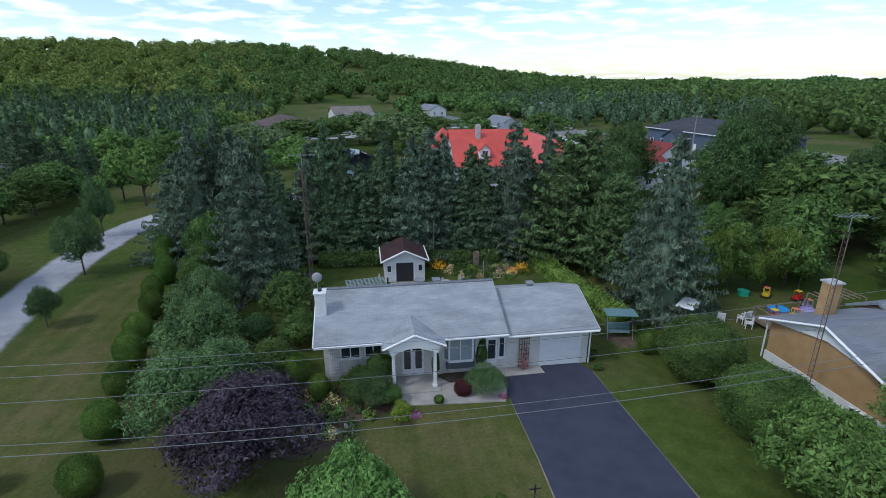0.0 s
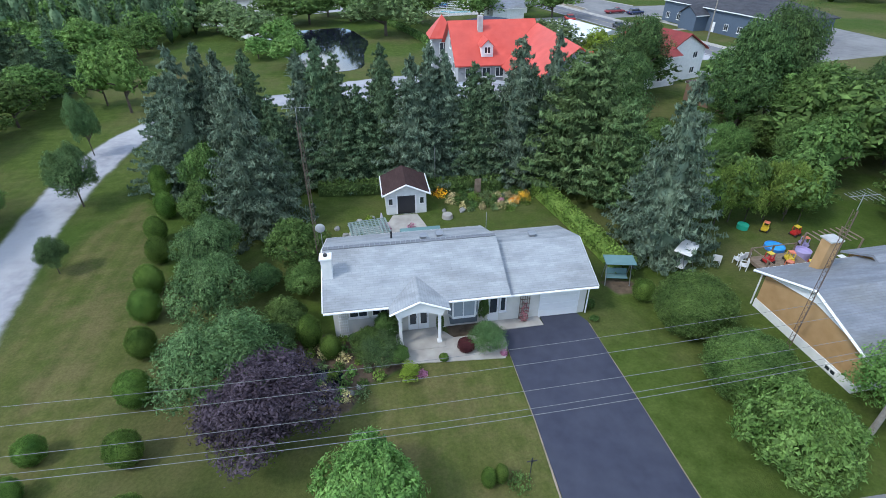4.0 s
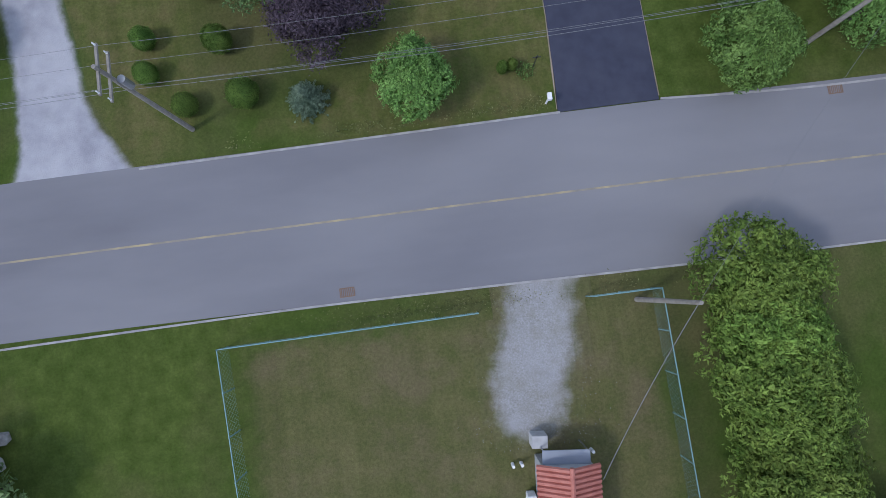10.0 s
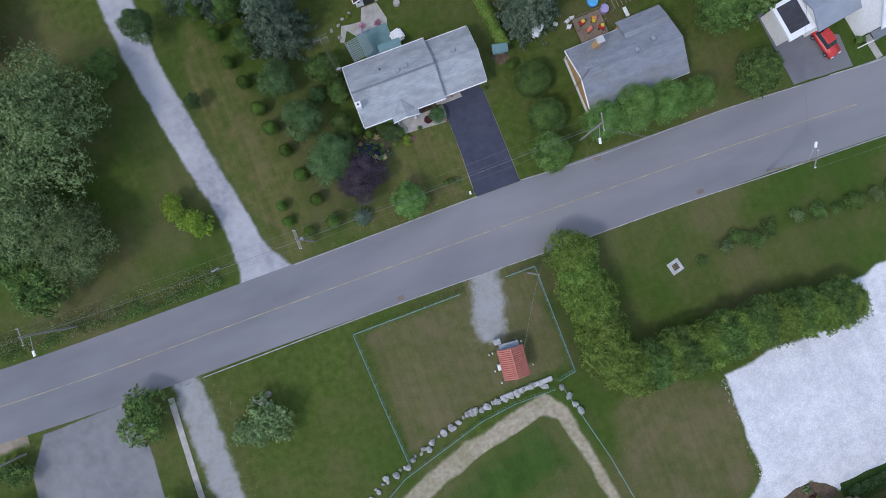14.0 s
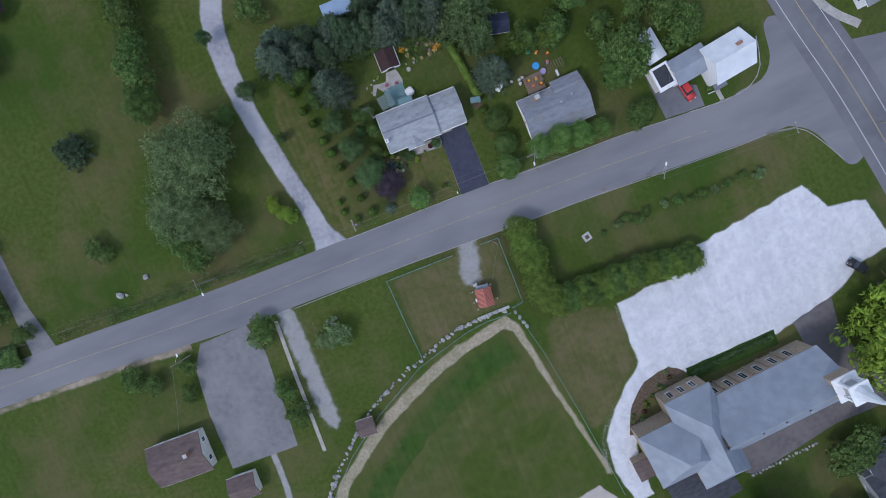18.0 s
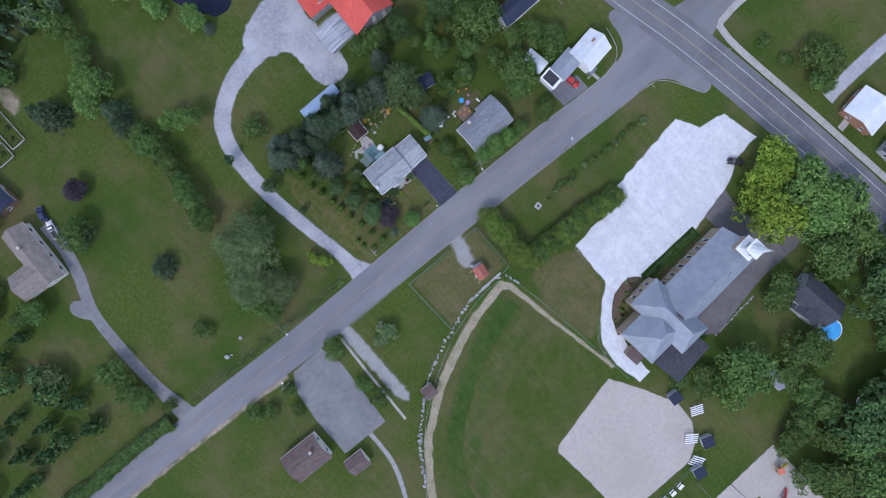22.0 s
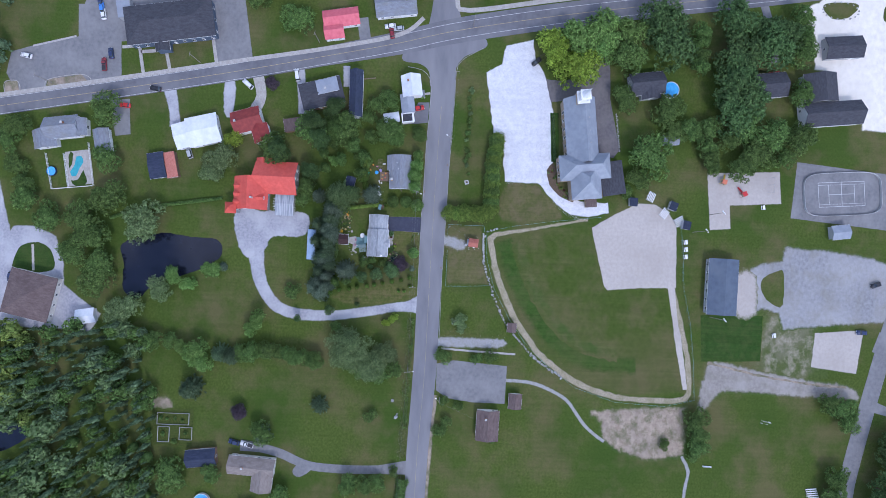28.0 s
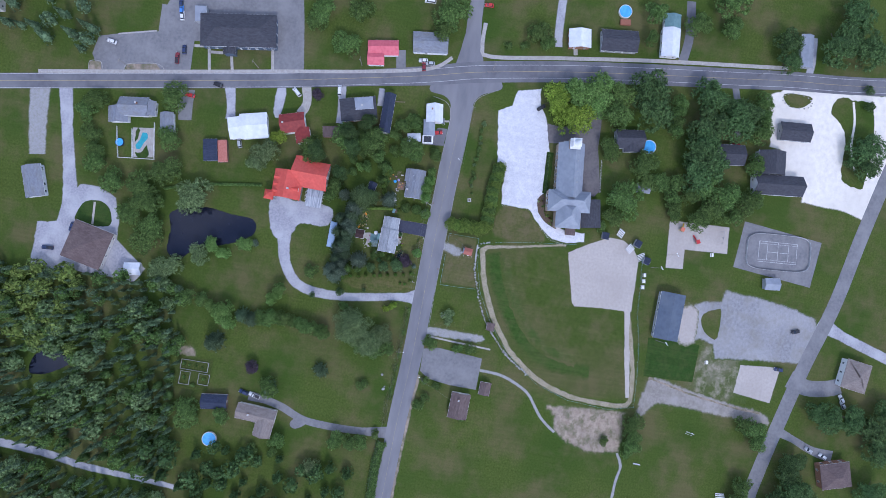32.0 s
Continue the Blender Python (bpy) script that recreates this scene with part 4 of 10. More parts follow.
def crown_spruce(tiers, per, size, seed=2, droop=0.16, pine=False):
    """Whorls of layered boughs round a stem, each a flat spray with its tip a little up; radius one, height one."""
    r = np.random.default_rng(seed)
    ps, ns = [], []
    for i in range(tiers):
        h = 0.05 + 0.93 * (max(i + r.uniform(-.25, .25), 0) / tiers) ** 0.92
        reach = max(1 - h, 0.0) ** (0.60 if pine else 0.86)
        k = max(4, int(per * (0.30 + 0.75 * reach)))
        for j in range(k):
            a = (j + r.uniform(-.45, .45)) * math.tau / k
            ln = max(0.035, reach * r.choice([0.72, 0.86, 0.98, 1.08, 1.15]) * r.uniform(0.93, 1.05))
            hh = h + r.normal(0, 0.020)
            m = max(3, int(14 * ln + 3))
            for q in np.linspace(0.22, 1, m) ** 0.8:
                w = 0.20 * ln * (1.12 - q) * min(1, q * 3) + 0.02
                rr = ln * q
                z = hh - droop * rr * (1 - 0.45 * q) * (0.7 if pine else 1.0) + (0.12 * q * rr if pine else 0.05 * q * q * rr)
                for e in range(6):
                    off = r.normal(0, w * 0.6)
                    ps.append([rr * math.cos(a) - off * math.sin(a), rr * math.sin(a) + off * math.cos(a), z - abs(off) * 0.10 + r.normal(0, 0.004)])
                    ns.append([0.45 * math.cos(a), 0.45 * math.sin(a), 0.9])
    p = np.array(ps)
    v, f = cards(p, np.array(ns), size, 0.65, 0.34)
    v[:, 2] = p[:, 2].repeat(4) + (v[:, 2] - p[:, 2].repeat(4)) * 0.6
    n = 10
    ang = np.arange(n) * math.tau / n
    cone = [[0.42 * math.cos(a), 0.42 * math.sin(a), 0.06] for a in ang] + [[0.24 * math.cos(a), 0.24 * math.sin(a), 0.45] for a in ang] + [[0, 0, 0.93]]
    cf = [[i, (i + 1) % n, n + i] for i in range(n)] + [[(i + 1) % n, n + (i + 1) % n, n + i] for i in range(n)] + [[n + i, n + (i + 1) % n, 2 * n] for i in range(n)]
    return np.concatenate([v, np.array(cone)]), np.concatenate([f, np.array(cf) + len(v)])


def crown_ball(leaves, size, seed=3):
    v1, f1 = lump(0.84, 3, 0.10, seed)
    d = sphere_points(leaves)
    bump = np.array([noise.noise(Vector(q) * 2.2 + Vector((seed, 1, 1))) + 0.8 * noise.noise(Vector(q) * 5.5 + Vector((seed, 7, 1))) for q in d])
    v2, f2 = cards(d * (0.93 + 0.10 * bump + 0.05 * rng.normal(0, 1, leaves))[:, None], d, size, 1.0)
    v = np.concatenate([v1, v2]) * [1, 1, 0.5] + [0, 0, 0.5]
    v[:, 2] = np.maximum(v[:, 2], 0.0)
    return v, np.concatenate([f1, f2 + len(v1)])


def limbs(height=0.5, thick=0.035, n=5, seed=1, straight=False):
    r = np.random.default_rng(seed)
    bm = bmesh.new()
    tube(bm, (0, 0, -0.03), (0, 0, height * 0.6), thick, thick * 0.75, 8)
    tube(bm, (0, 0, height * 0.6), (0.02, 0.01, 0.92 if straight else height), thick * 0.75, 0.008, 8)
    if not straight:
        for i in range(n):
            a = i * math.tau / n + r.uniform(-.4, .4)
            z = height * r.uniform(0.45, 0.8)
            tube(bm, (0, 0, z), (0.55 * math.cos(a), 0.55 * math.sin(a), z + r.uniform(0.12, 0.28)), thick * 0.5, 0.008, 6)
    return bm


protos = {}


def proto(key, crown, leaf, bark="bark", trunk=None, category="tree"):
    root = thing("tree" if category == "tree" else category, 0, 0, 0, 0, category=category)
    v, f = crown
    mesh_of("crown" if category == "tree" else "leaves", v, f, LEAF[leaf], root)
    if trunk is not None:
        part("trunk", trunk, M[bark], root)
    protos[key] = [root, False]


def plant(key, x, y, r, h, label, turn=None, z=0.0, name=""):
    """Sets a plant of radius r and height h; the first of a kind is the pattern itself."""
    root, used = protos[key]
    r *= 1.15 if key.startswith("far_spruce") else 1.34 if key.startswith("far_") else 0.86 if key.startswith("ball") else 1.05 if key.startswith("near_") else 1.12
    h *= 1.25 if key.startswith("far_") and h > 4.5 else 1.1 if key.startswith("near_") and 8 < h < 12.7 else 1.0
    m = pose(x, y, z, 0, 0, rng.uniform(0, 360) if turn is None else turn) @ Matrix.Diagonal((r, r, h, 1))
    if used:
        ob = copy_thing(root, m @ Matrix.Diagonal((*(1 / s for s in root.scale), 1)))
    else:
        ob = root
        ob.matrix_world = m
        protos[key][1] = True
    tagged(ob, label)
    return ob


for i_ in range(3):
    for lf_, fl_ in (("green", 0.8), ("grey", 0.8), ("dark", 0.8), ("bright", 0.8), ("yellow", 0.8)):
        if lf_ in ("bright", "yellow") and i_:
            continue
        proto(f"far_{lf_}{i_}", crown_spray(680, 5, 0.066, 10 + i_ + len(lf_), 0.25, 0.58, 15, 0.13, 0.30), lf_, trunk=limbs(0.5, 0.04, 5, i_))
    proto(f"far_spruce{i_}", crown_spruce(17, 11, 0.062, 20 + i_), "spruce", trunk=limbs(0.8, 0.03, straight=True))
for i_ in range(2):
    proto(f"near_spruce{i_}", crown_spruce(31, 15, 0.036, 30 + i_, 0.22), "spruce", trunk=limbs(0.8, 0.03, straight=True))
    proto(f"near_blue{i_}", crown_spruce(29, 15, 0.038, 40 + i_, 0.20), "blue", trunk=limbs(0.8, 0.03, straight=True))
    proto(f"big_grey{i_}", crown_spray(3600, 8, 0.024, 50 + i_, 0.25, 0.44, 34, 0.13, 0.3), "grey", trunk=limbs(0.5, 0.03, 6, i_))
for i_ in range(2):
    proto(f"cedar{i_}", crown_spray(1700, 7, 0.040, 80 + i_, 0.22, 0.22, 20, 0.13, 0.7), "cedar", trunk=limbs(0.5, 0.03, 4, 3))
    proto(f"cedar_dark{i_}", crown_spray(1700, 7, 0.040, 90 + i_, 0.22, 0.22, 20, 0.13, 0.7), "green", trunk=limbs(0.5, 0.03, 4, 3))
proto("near_pine", crown_spruce(15, 18, 0.046, 45, 0.05, True), "pine", trunk=limbs(0.8, 0.03, straight=True))
for key_, lf_, n_, s_, egg_, deep_, bl_ in (("purple", "purple", 2600, 0.034, 0.2, 0.42, 20), ("bright_near", "bright", 2300, 0.044, 0.35, 0.14, 26), ("willowy", "ashy", 2800, 0.032, 0.25, 0.42, 22),
                                           ("shrub", "green", 1900, 0.044, 0.15, 0.28, 12), ("shrub_dark", "dark", 1900, 0.044, 0.15, 0.28, 12), ("nb", "bright", 2600, 0.034, 0.2, 0.42, 18),
                                           ("big_green", "green", 3200, 0.030, 0.3, 0.52, 24), ("big_dark", "dark", 3200, 0.030, 0.3, 0.55, 26), ("ash", "ashy", 2400, 0.034, 0.45, 0.46, 18)):
    proto(key_, crown_spray(n_, 7, s_, 60 + len(key_), egg_, deep_, bl_, 0.20 if key_ in ("purple", "willowy", "nb") else 0.15), lf_, trunk=limbs(0.5, 0.035, 5, 3))
proto("bush_round", crown_ball(36000, 0.022, 8), "green", trunk=limbs(0.4, 0.03, 6, 5), category="bush")
for key_, lf_ in (("ball", "box"), ("ball_green", "green"), ("ball_maroon", "maroon")):
    proto(key_, crown_ball(11000, 0.032, 5), lf_, trunk=limbs(0.4, 0.04, 6, 5), category="bush")


def forest(name, spots, leaf, label, seed, size=0.26, n=150, spiky=0.0):
    """Many small crowns in one mesh: woods that nobody could count."""
    r = np.random.default_rng(seed)
    vs, fs, base = [], [], 0
    for x, y, z, rad, h in spots:
        d = sphere_points(n)
        d[:, 2] = np.abs(d[:, 2]) * 1.0 - 0.25 * r.random(n)
        if r.random() < spiky:
            t = r.random(n) ** 0.7
            p = np.stack([d[:, 0] * (1 - t) * 0.8, d[:, 1] * (1 - t) * 0.8, 0.15 + t * 0.9], 1) * [rad, rad, h]
            nm = d * [1, 1, 0.5]
        else:
            b = 1 + 0.35 * np.array([noise.noise(Vector(q) * 2.1 + Vector((x, y, 0))) for q in d])
            p = d * b[:, None] * [rad, rad, h * 0.5] + [0, 0, h * 0.5]
            nm = d
        v, f = cards(p, nm, size * rad, 0.5, 0.7)
        v[:, 2] = np.maximum(v[:, 2], 0)
        lv, lf = lump(1, 1, 0.3, int(x) % 17)
        lv = lv * [rad * 0.66, rad * 0.66, h * 0.36] + [0, 0, h * 0.40] if spiky < 0.5 else lv * [rad * 0.45, rad * 0.45, h * 0.40] + [0, 0, h * 0.42]
        vs += [v + [x, y, z], lv + [x, y, z]]
        fs += [f + base, lf + base + len(v)]
        base += len(v) + len(lv)
    ob = mesh_of(name, np.concatenate(vs), np.concatenate(fs), LEAF[leaf])
    return tagged(ob, label, "woods", kind="stuff")


def scatter(seed, n, test, lo, hi, rad, high):
    r = np.random.default_rng(seed)
    res, tries = [], 0
    while len(res) < n and tries < n * 60:
        tries += 1
        x, y = r.uniform(lo[0], hi[0]), r.uniform(lo[1], hi[1])
        q = r.uniform(*rad)
        if test(x, y) and all((x - a[0]) ** 2 + (y - a[1]) ** 2 > (0.75 * (q + a[3])) ** 2 for a in res[-400:]):
            res.append((x, y, hill(x, y) - 0.3, q, q * r.uniform(*high)))
    return res

# ---- planting ----
def row(key, spots, label, **k):
    for i, (x, y, r, h) in enumerate(spots):
        plant(key if key in protos else f"{key}{i % (3 if key.startswith('far') else 2)}", x, y, r, h, label, **k)


row("purple", [(-13.1, 7.0, 2.9, 4.6)], "dark purple-leaved tree on the front lawn")
row("bright_near", [(-8.3, 2.4, 2.2, 4.4), (11.0, 1.8, 2.5, 4.8)], "round bright green broad-leaved tree on the lawn")
row("near_blue", [(-15.0, 2.6, 1.3, 2.4), (-16.8, 29.2, 4.7, 13.0), (14.2, 20.0, 4.3, 13.8)], "blue-grey spruce with dense drooping boughs")
row("willowy", [(-15.9, 10.7, 3.0, 5.0)], "grey-green fine-leaved tree by the purple tree")
row("ash", [(-17.6, 16.7, 2.6, 5.2), (-19.0, 22.6, 2.4, 4.8)], "slender green tree in the side garden")
row("shrub", [(-12.9, 22.6, 2.2, 4.0), (-11.8, 18.8, 1.6, 2.5), (-12.9, 15.0, 1.6, 2.6), (-7.9, 12.2, 1.25, 1.9)], "leafy green shrub beside the house")
row("ball", [(-25.9, 35.1, 1.1, 3.4), (-24.7, 31.5, 1, 2.5), (-24.3, 27.5, 1, 2.3), (-23.3, 24.4, 1, 2.2), (-22.7, 20.5, 1.1, 2.3), (-22.1, 17.6, 1.15, 2.3), (-21.3, 14.2, 1, 2.1), (-20.5, 10.5, 1.1, 2.2), (-19.8, 6.8, 1, 2.0)], "clipped round cedar bush in a row on the lawn")
row("ball", [(-24.3, 7.6, 0.85, 1.5), (-24.3, 5.4, 0.85, 1.5), (-18.7, 3.4, 1.15, 1.7), (-22.2, 3.2, 0.9, 1.4), (-10.4, 12.4, 0.75, 1.5), (-11.6, 13.4, 0.85, 2.4), (10.3, 14.5, 0.9, 1.6)], "clipped round cedar bush on the lawn")
row("bush_round", [(11.8, 11.4, 2.15, 3.7), (12.0, 6.3, 2.15, 3.4)], "large dense rounded green bush on the lawn")
row("ash", [(-30.2, 24.0, 1.1, 3.4), (-32.8, 34.8, 2.1, 6.2)], "young green tree beside the gravel lane")
row("ash", [(-36.6, 47.2, 1.5, 7.0)], "thin birch-like tree at the bend of the lane")
row("far_bright0", [(-37.6, 62.0, 3.4, 7.5), (-42.0, 66.0, 2.6, 5.5)], "yellow-green feathery tree beyond the lane")
row("far_yellow0", [(-36.9, 12.0, 1.7, 3.5), (-35.4, 9.0, 1.9, 3.5)], "yellowing small tree on the lawn")
row("nb", [(18.5, 3.2, 2.5, 5.4), (22.8, 3.3, 2.9, 6.0), (26.8, 2.6, 2.6, 6.0), (31.1, 2.2, 2.1, 5.0)], "bright leafy roadside tree before the tan house")
row("shrub", [(39.9, 1.5, 3.2, 5.0)], "spreading green bush by the road")
row("big_green", [(37.6, 11.8, 3.8, 8.0), (39.2, 34.4, 4.8, 10.5), (27.8, 33.0, 2.6, 5.5), (33.6, 29.0, 3.0, 7.0)], "tall full green broad-leaved tree")
row("shrub", [(34, 36.5, 2.6, 4.5), (43.5, 37.5, 2.8, 5), (37.5, 45.5, 2.6, 4.5), (46, 31.5, 2.6, 4.5), (29.8, 40.5, 2.2, 4), (24.6, 39, 2.2, 3.6), (31.2, 24.4, 1.8, 3.4)], "leafy green undergrowth between the gardens")
row("big_dark", [(40.4, 43.4, 5.0, 14.0), (35.4, 41.4, 4.6, 13.0), (30.2, 57.0, 4.8, 11.0), (22.5, 44.5, 4.0, 9.0), (47.4, 35.8, 4.6, 10.0)], "tall dark green broad-leaved tree behind the garden hedge")
row("near_spruce", [(-17.6, 39.0, 3.8, 11.2), (-15.5, 36.5, 3.5, 8.1), (-11.1, 37.6, 3.9, 12.1), (-9.6, 37.3, 3.8, 11.0), (-7.8, 37.0, 4.0, 8.5), (-5.3, 37.3, 3.8, 10.4)], "dark green spruce in a dense screen row")
row("near_blue", [(-25.2, 39.0, 4.5, 9.5), (-23.0, 36.9, 4.1, 13.3), (-21.3, 38.5, 3.9, 12.1), (-19.4, 36.7, 3.8, 11.7), (-12.7, 38.1, 4.3, 10.5), (-2.9, 35.6, 4.4, 11.0)], "blue-green spruce in the dense garden screen")
row("near_spruce", [(3.0, 36.3, 4.4, 10.1), (4.2, 35.8, 4.2, 9.2), (8.4, 35.4, 4.0, 9.8), (-12.3, 40.2, 4.0, 7.7), (-5.3, 40.7, 3.9, 11.0), (1.1, 40.3, 3.8, 9.5)], "tall dark spruce in the garden screen")
row("near_blue", [(-1.1, 37.0, 4.3, 11.7), (0.3, 36.8, 3.7, 11.0), (7.0, 35.1, 4.5, 12.4), (-23.8, 41.2, 4.1, 8.3)], "blue-green spruce in the dense garden screen")
row("near_pine", [(12.6, 32.5, 6.2, 13.0), (14.4, 28.0, 3.4, 9.0)], "tall soft-needled pine behind the garden")
row("near_blue", [(12.6, 41, 3.2, 13.0)], "tall blue-grey spruce near the red roof")
row("shrub", [(-21.1, 33.0, 2.0, 6.0), (-20.6, 29, 1.8, 4.5)], "green deciduous tree among spruces")
row("big_grey", [(-47.9, 25.8, 9.0, 13.0), (-54.1, 17.5, 6.8, 10.0), (-49.6, 12.1, 5.4, 8.0)], "huge grey-green willow with billowing crown")
row("big_green", [(-53.0, 40.0, 4.0, 7.0), (-39.4, 32.0, 2.3, 4.0), (-56.1, 20.8, 3.5, 7.0)], "dense green tree beside the willow")
row("far_spruce", [(-66.0, 88.0, 4.6, 9.5), (-53.0, 72.8, 3.8, 7.0), (-52.0, 77.5, 3.6, 7.0), (-71.2, 37.0, 3.6, 6.0), (-84.0, 59.4, 3.6, 6.0)], "dark green conifer on the meadow")
row("far_bright0", [(-51.0, 86.0, 4.4, 7.0), (-55.6, 84.2, 4.2, 6.0), (-49.5, 92, 3.0, 5)], "light green full tree on the meadow")
row("far_green", [(-51.8, 46.4, 3.6, 6.0), (-50.6, 50.0, 3.2, 5.5), (-49.4, 58.2, 3.4, 5.0), (-50.8, 65.0, 3.4, 5.0), (-50.6, 54, 2.6, 4.0), (-51.4, 61.6, 2.6, 4), (-51.4, 69.2, 3.0, 4.5), (-47.8, 97, 3.0, 4.5), (-47.2, 103, 3.2, 5), (-74.8, 16.6, 2.4, 3.2), (-101.6, 24.6, 4.2, 5.0), (-101.8, 17.0, 3.6, 5.0), (-101.6, 12.4, 3.0, 4.5), (-96.8, 6.0, 2.2, 3.4), (-26.0, 49.8, 3.2, 4.0), (-57.6, 12.9, 3.4, 5.0), (-55.4, 7.9, 3.0, 5.0)], "green leafy tree on the meadow")
row("purple", [(-74.8, 68.6, 3.0, 5.4), (57, 62, 2.6, 4.5)], "dark purple-leaved tree on the meadow")
row("far_grey", [(-115.9, 33.5, 3.6, 5.0), (-34.7, 113.8, 5.0, 6.0), (-27.3, 102.2, 4.6, 6.0), (-38, 119, 4, 5)], "pale grey-green willow bush by the pond")
row("far_bright0", [(-18.2, 82.0, 3.6, 5.0), (-21.5, 96.5, 3.4, 5.0), (-25.3, 91.3, 3.0, 4.0), (27, 36.5, 2, 3.2)], "bright green bush on the meadow")
row("near_blue", [(-17.5, 78.4, 2.0, 4.5)], "small blue spruce near the pond")
row("far_green", [(28.3, 23.6, 2.8, 5.0), (33.7, 27.5, 3.0, 6.0), (22.3, 24.2, 2.8, 5.0), (50.3, 19.6, 3.4, 5.0), (53.8, 15.4, 3.0, 5.0), (51.2, 13.8, 3.0, 5.0), (40.2, 15.6, 4.0, 6.0), (45, 23, 3, 4)], "green garden tree between the houses")
row("far_yellow0", [(75.8, -50.0, 7.4, 9.0), (70.0, -60.4, 8.4, 9.0)], "yellow-green maple by the church")
row("far_bright0", [(81.5, -61.0, 8.6, 10.0), (78.5, -68.6, 7.0, 9.0), (84.6, -71.5, 7.6, 9.5), (85.0, -81.0, 6.6, 9.0)], "bright green maple by the church")
row("far_green", [(75.4, -80.2, 6.8, 9.0), (57.9, -80.4, 5.4, 5.5), (34.8, -91.4, 8.4, 9.0), (53.8, -98.7, 5.8, 7.0), (25.6, -88.0, 4.6, 4.5), (21.0, -83.4, 2.8, 3.2), (87.2, -111.4, 3.4, 6.5), (82.6, -111.6, 3.4, 6), (78.0, -111.6, 3.4, 6), (73.4, -111.9, 3.2, 5.5)], "full green tree near the church")
row("far_dark", [(90.2, -94.4, 8.1, 12.0), (80.4, -97.0, 8.8, 12.0), (93.4, -125.2, 7.7, 10.0), (78.6, -126.6, 8.4, 10.0), (83.0, -139.8, 8.4, 10.0), (90.4, -137, 5.5, 8.0), (62.8, -125.2, 8.8, 11.0), (54.0, -125.4, 8.0, 10.0), (70.4, -125.4, 8.0, 10), (58.6, -131.6, 7.0, 9.0), (86.8, -145.2, 7.0, 9.5)], "tall dark green tree among houses")
row("far_green", [(94.8, -152.6, 4.6, 8.0), (80.8, -152.8, 5.6, 9.0), (88, -153.4, 4.4, 8), (64.2, -154.2, 4.6, 7.0), (46.8, -109.4, 4.6, 4.8), (47.6, -116.6, 4.8, 5.2), (45.6, -103.0, 4.6, 4.4), (32.4, -118.0, 3.6, 5.0), (36.2, -117.4, 3.6, 5.2), (40.4, -116.4, 3.6, 5), (34.0, -130.8, 6.2, 6.5), (38.6, -136.4, 6.4, 7.5), (45.4, -141.4, 6.8, 8.0), (44.6, -154.0, 6.6, 8.0), (37.4, -148.2, 4.2, 5.5), (50.4, -129.2, 6.6, 8), (43.8, -124.8, 4.4, 6)], "green broad-leaved tree in the village")
row("far_green", [(-64.4, -177.0, 5.0, 6.0), (-69.5, -179.6, 4.6, 6.0), (-62.5, -171, 3.8, 5.0), (-71, -116.4, 4.2, 5.5), (-76.4, -117.4, 4.0, 5.0), (-82.0, -117.2, 4.2, 5.0), (-86.4, -116.2, 2.4, 3.6), (-82.6, -104.4, 2.3, 2.6), (-93.0, -175.6, 4.6, 6.0), (-100, -174.6, 4.4, 6), (-107, -172.6, 4.6, 6), (-114, -170, 4.6, 6)], "leafy green tree at the field's edge")
row("far_dark", [(-50.6, -207.0, 5.0, 7.0), (-52.4, -213.5, 6.0, 8.0), (-51.0, -224.0, 6.6, 8.0), (-53.5, -236, 7.0, 8.0), (-44, -243, 5.4, 7.0), (-75.5, -198.0, 5.4, 8.0), (-82.5, -196.4, 5.6, 8), (-90.0, -200.6, 7.0, 10.0), (-98, -195.6, 6.3, 9.0), (-105, -192, 6, 9), (-63.4, -241.3, 7.0, 8.0), (-84.5, -240.0, 7.0, 8.0), (-97, -208, 6, 8)], "dark green broad-leaved tree by the east street")
row("far_green", [(42.5, 125.4, 5.6, 7.0), (34.0, 159.6, 4.6, 6.0), (28.8, 163.6, 4.4, 5.0), (19.1, 160.5, 4.1, 4.0), (12.1, 156.0, 4.0, 5.0), (6.7, 155.0, 5.0, 6.0), (23.3, 124.7, 4.8, 6.0), (8.8, 123.0, 6.6, 7.0), (-0.9, 145.9, 5.4, 6.0), (-1.1, 133.0, 5.8, 6.0), (-8.3, 128.8, 6.2, 7.0), (-18.1, 125.7, 5.7, 6.0), (-25.0, 126.0, 5.7, 6.0), (-14, 136, 5, 6)], "green tree in a belt behind the pond")
row("far_grey", [(-0.9, 108.6, 7.0, 8.0), (25.2, 80.5, 5.4, 6.0), (19, 84, 4, 5)], "grey-green bushy tree near the pond")
row("far_green", [(38.3, 44.2, 5.8, 8.0), (39.7, 31.7, 5.8, 8.0), (39.6, 12.8, 4.6, 6.5), (30.6, 59.6, 5.6, 6.5)], "rounded full green tree between the gardens")
row("far_yellow0", [(34.0, 76.2, 3.8, 5.0)], "small yellow-green tree between houses")
row("far_green", [(15.9, 46, 3.4, 6.0), (11.5, 47.5, 3.0, 5.0), (37.5, 21.5, 2.6, 4.5), (29.6, 25.8, 2.0, 4.0)], "full green tree behind the houses")
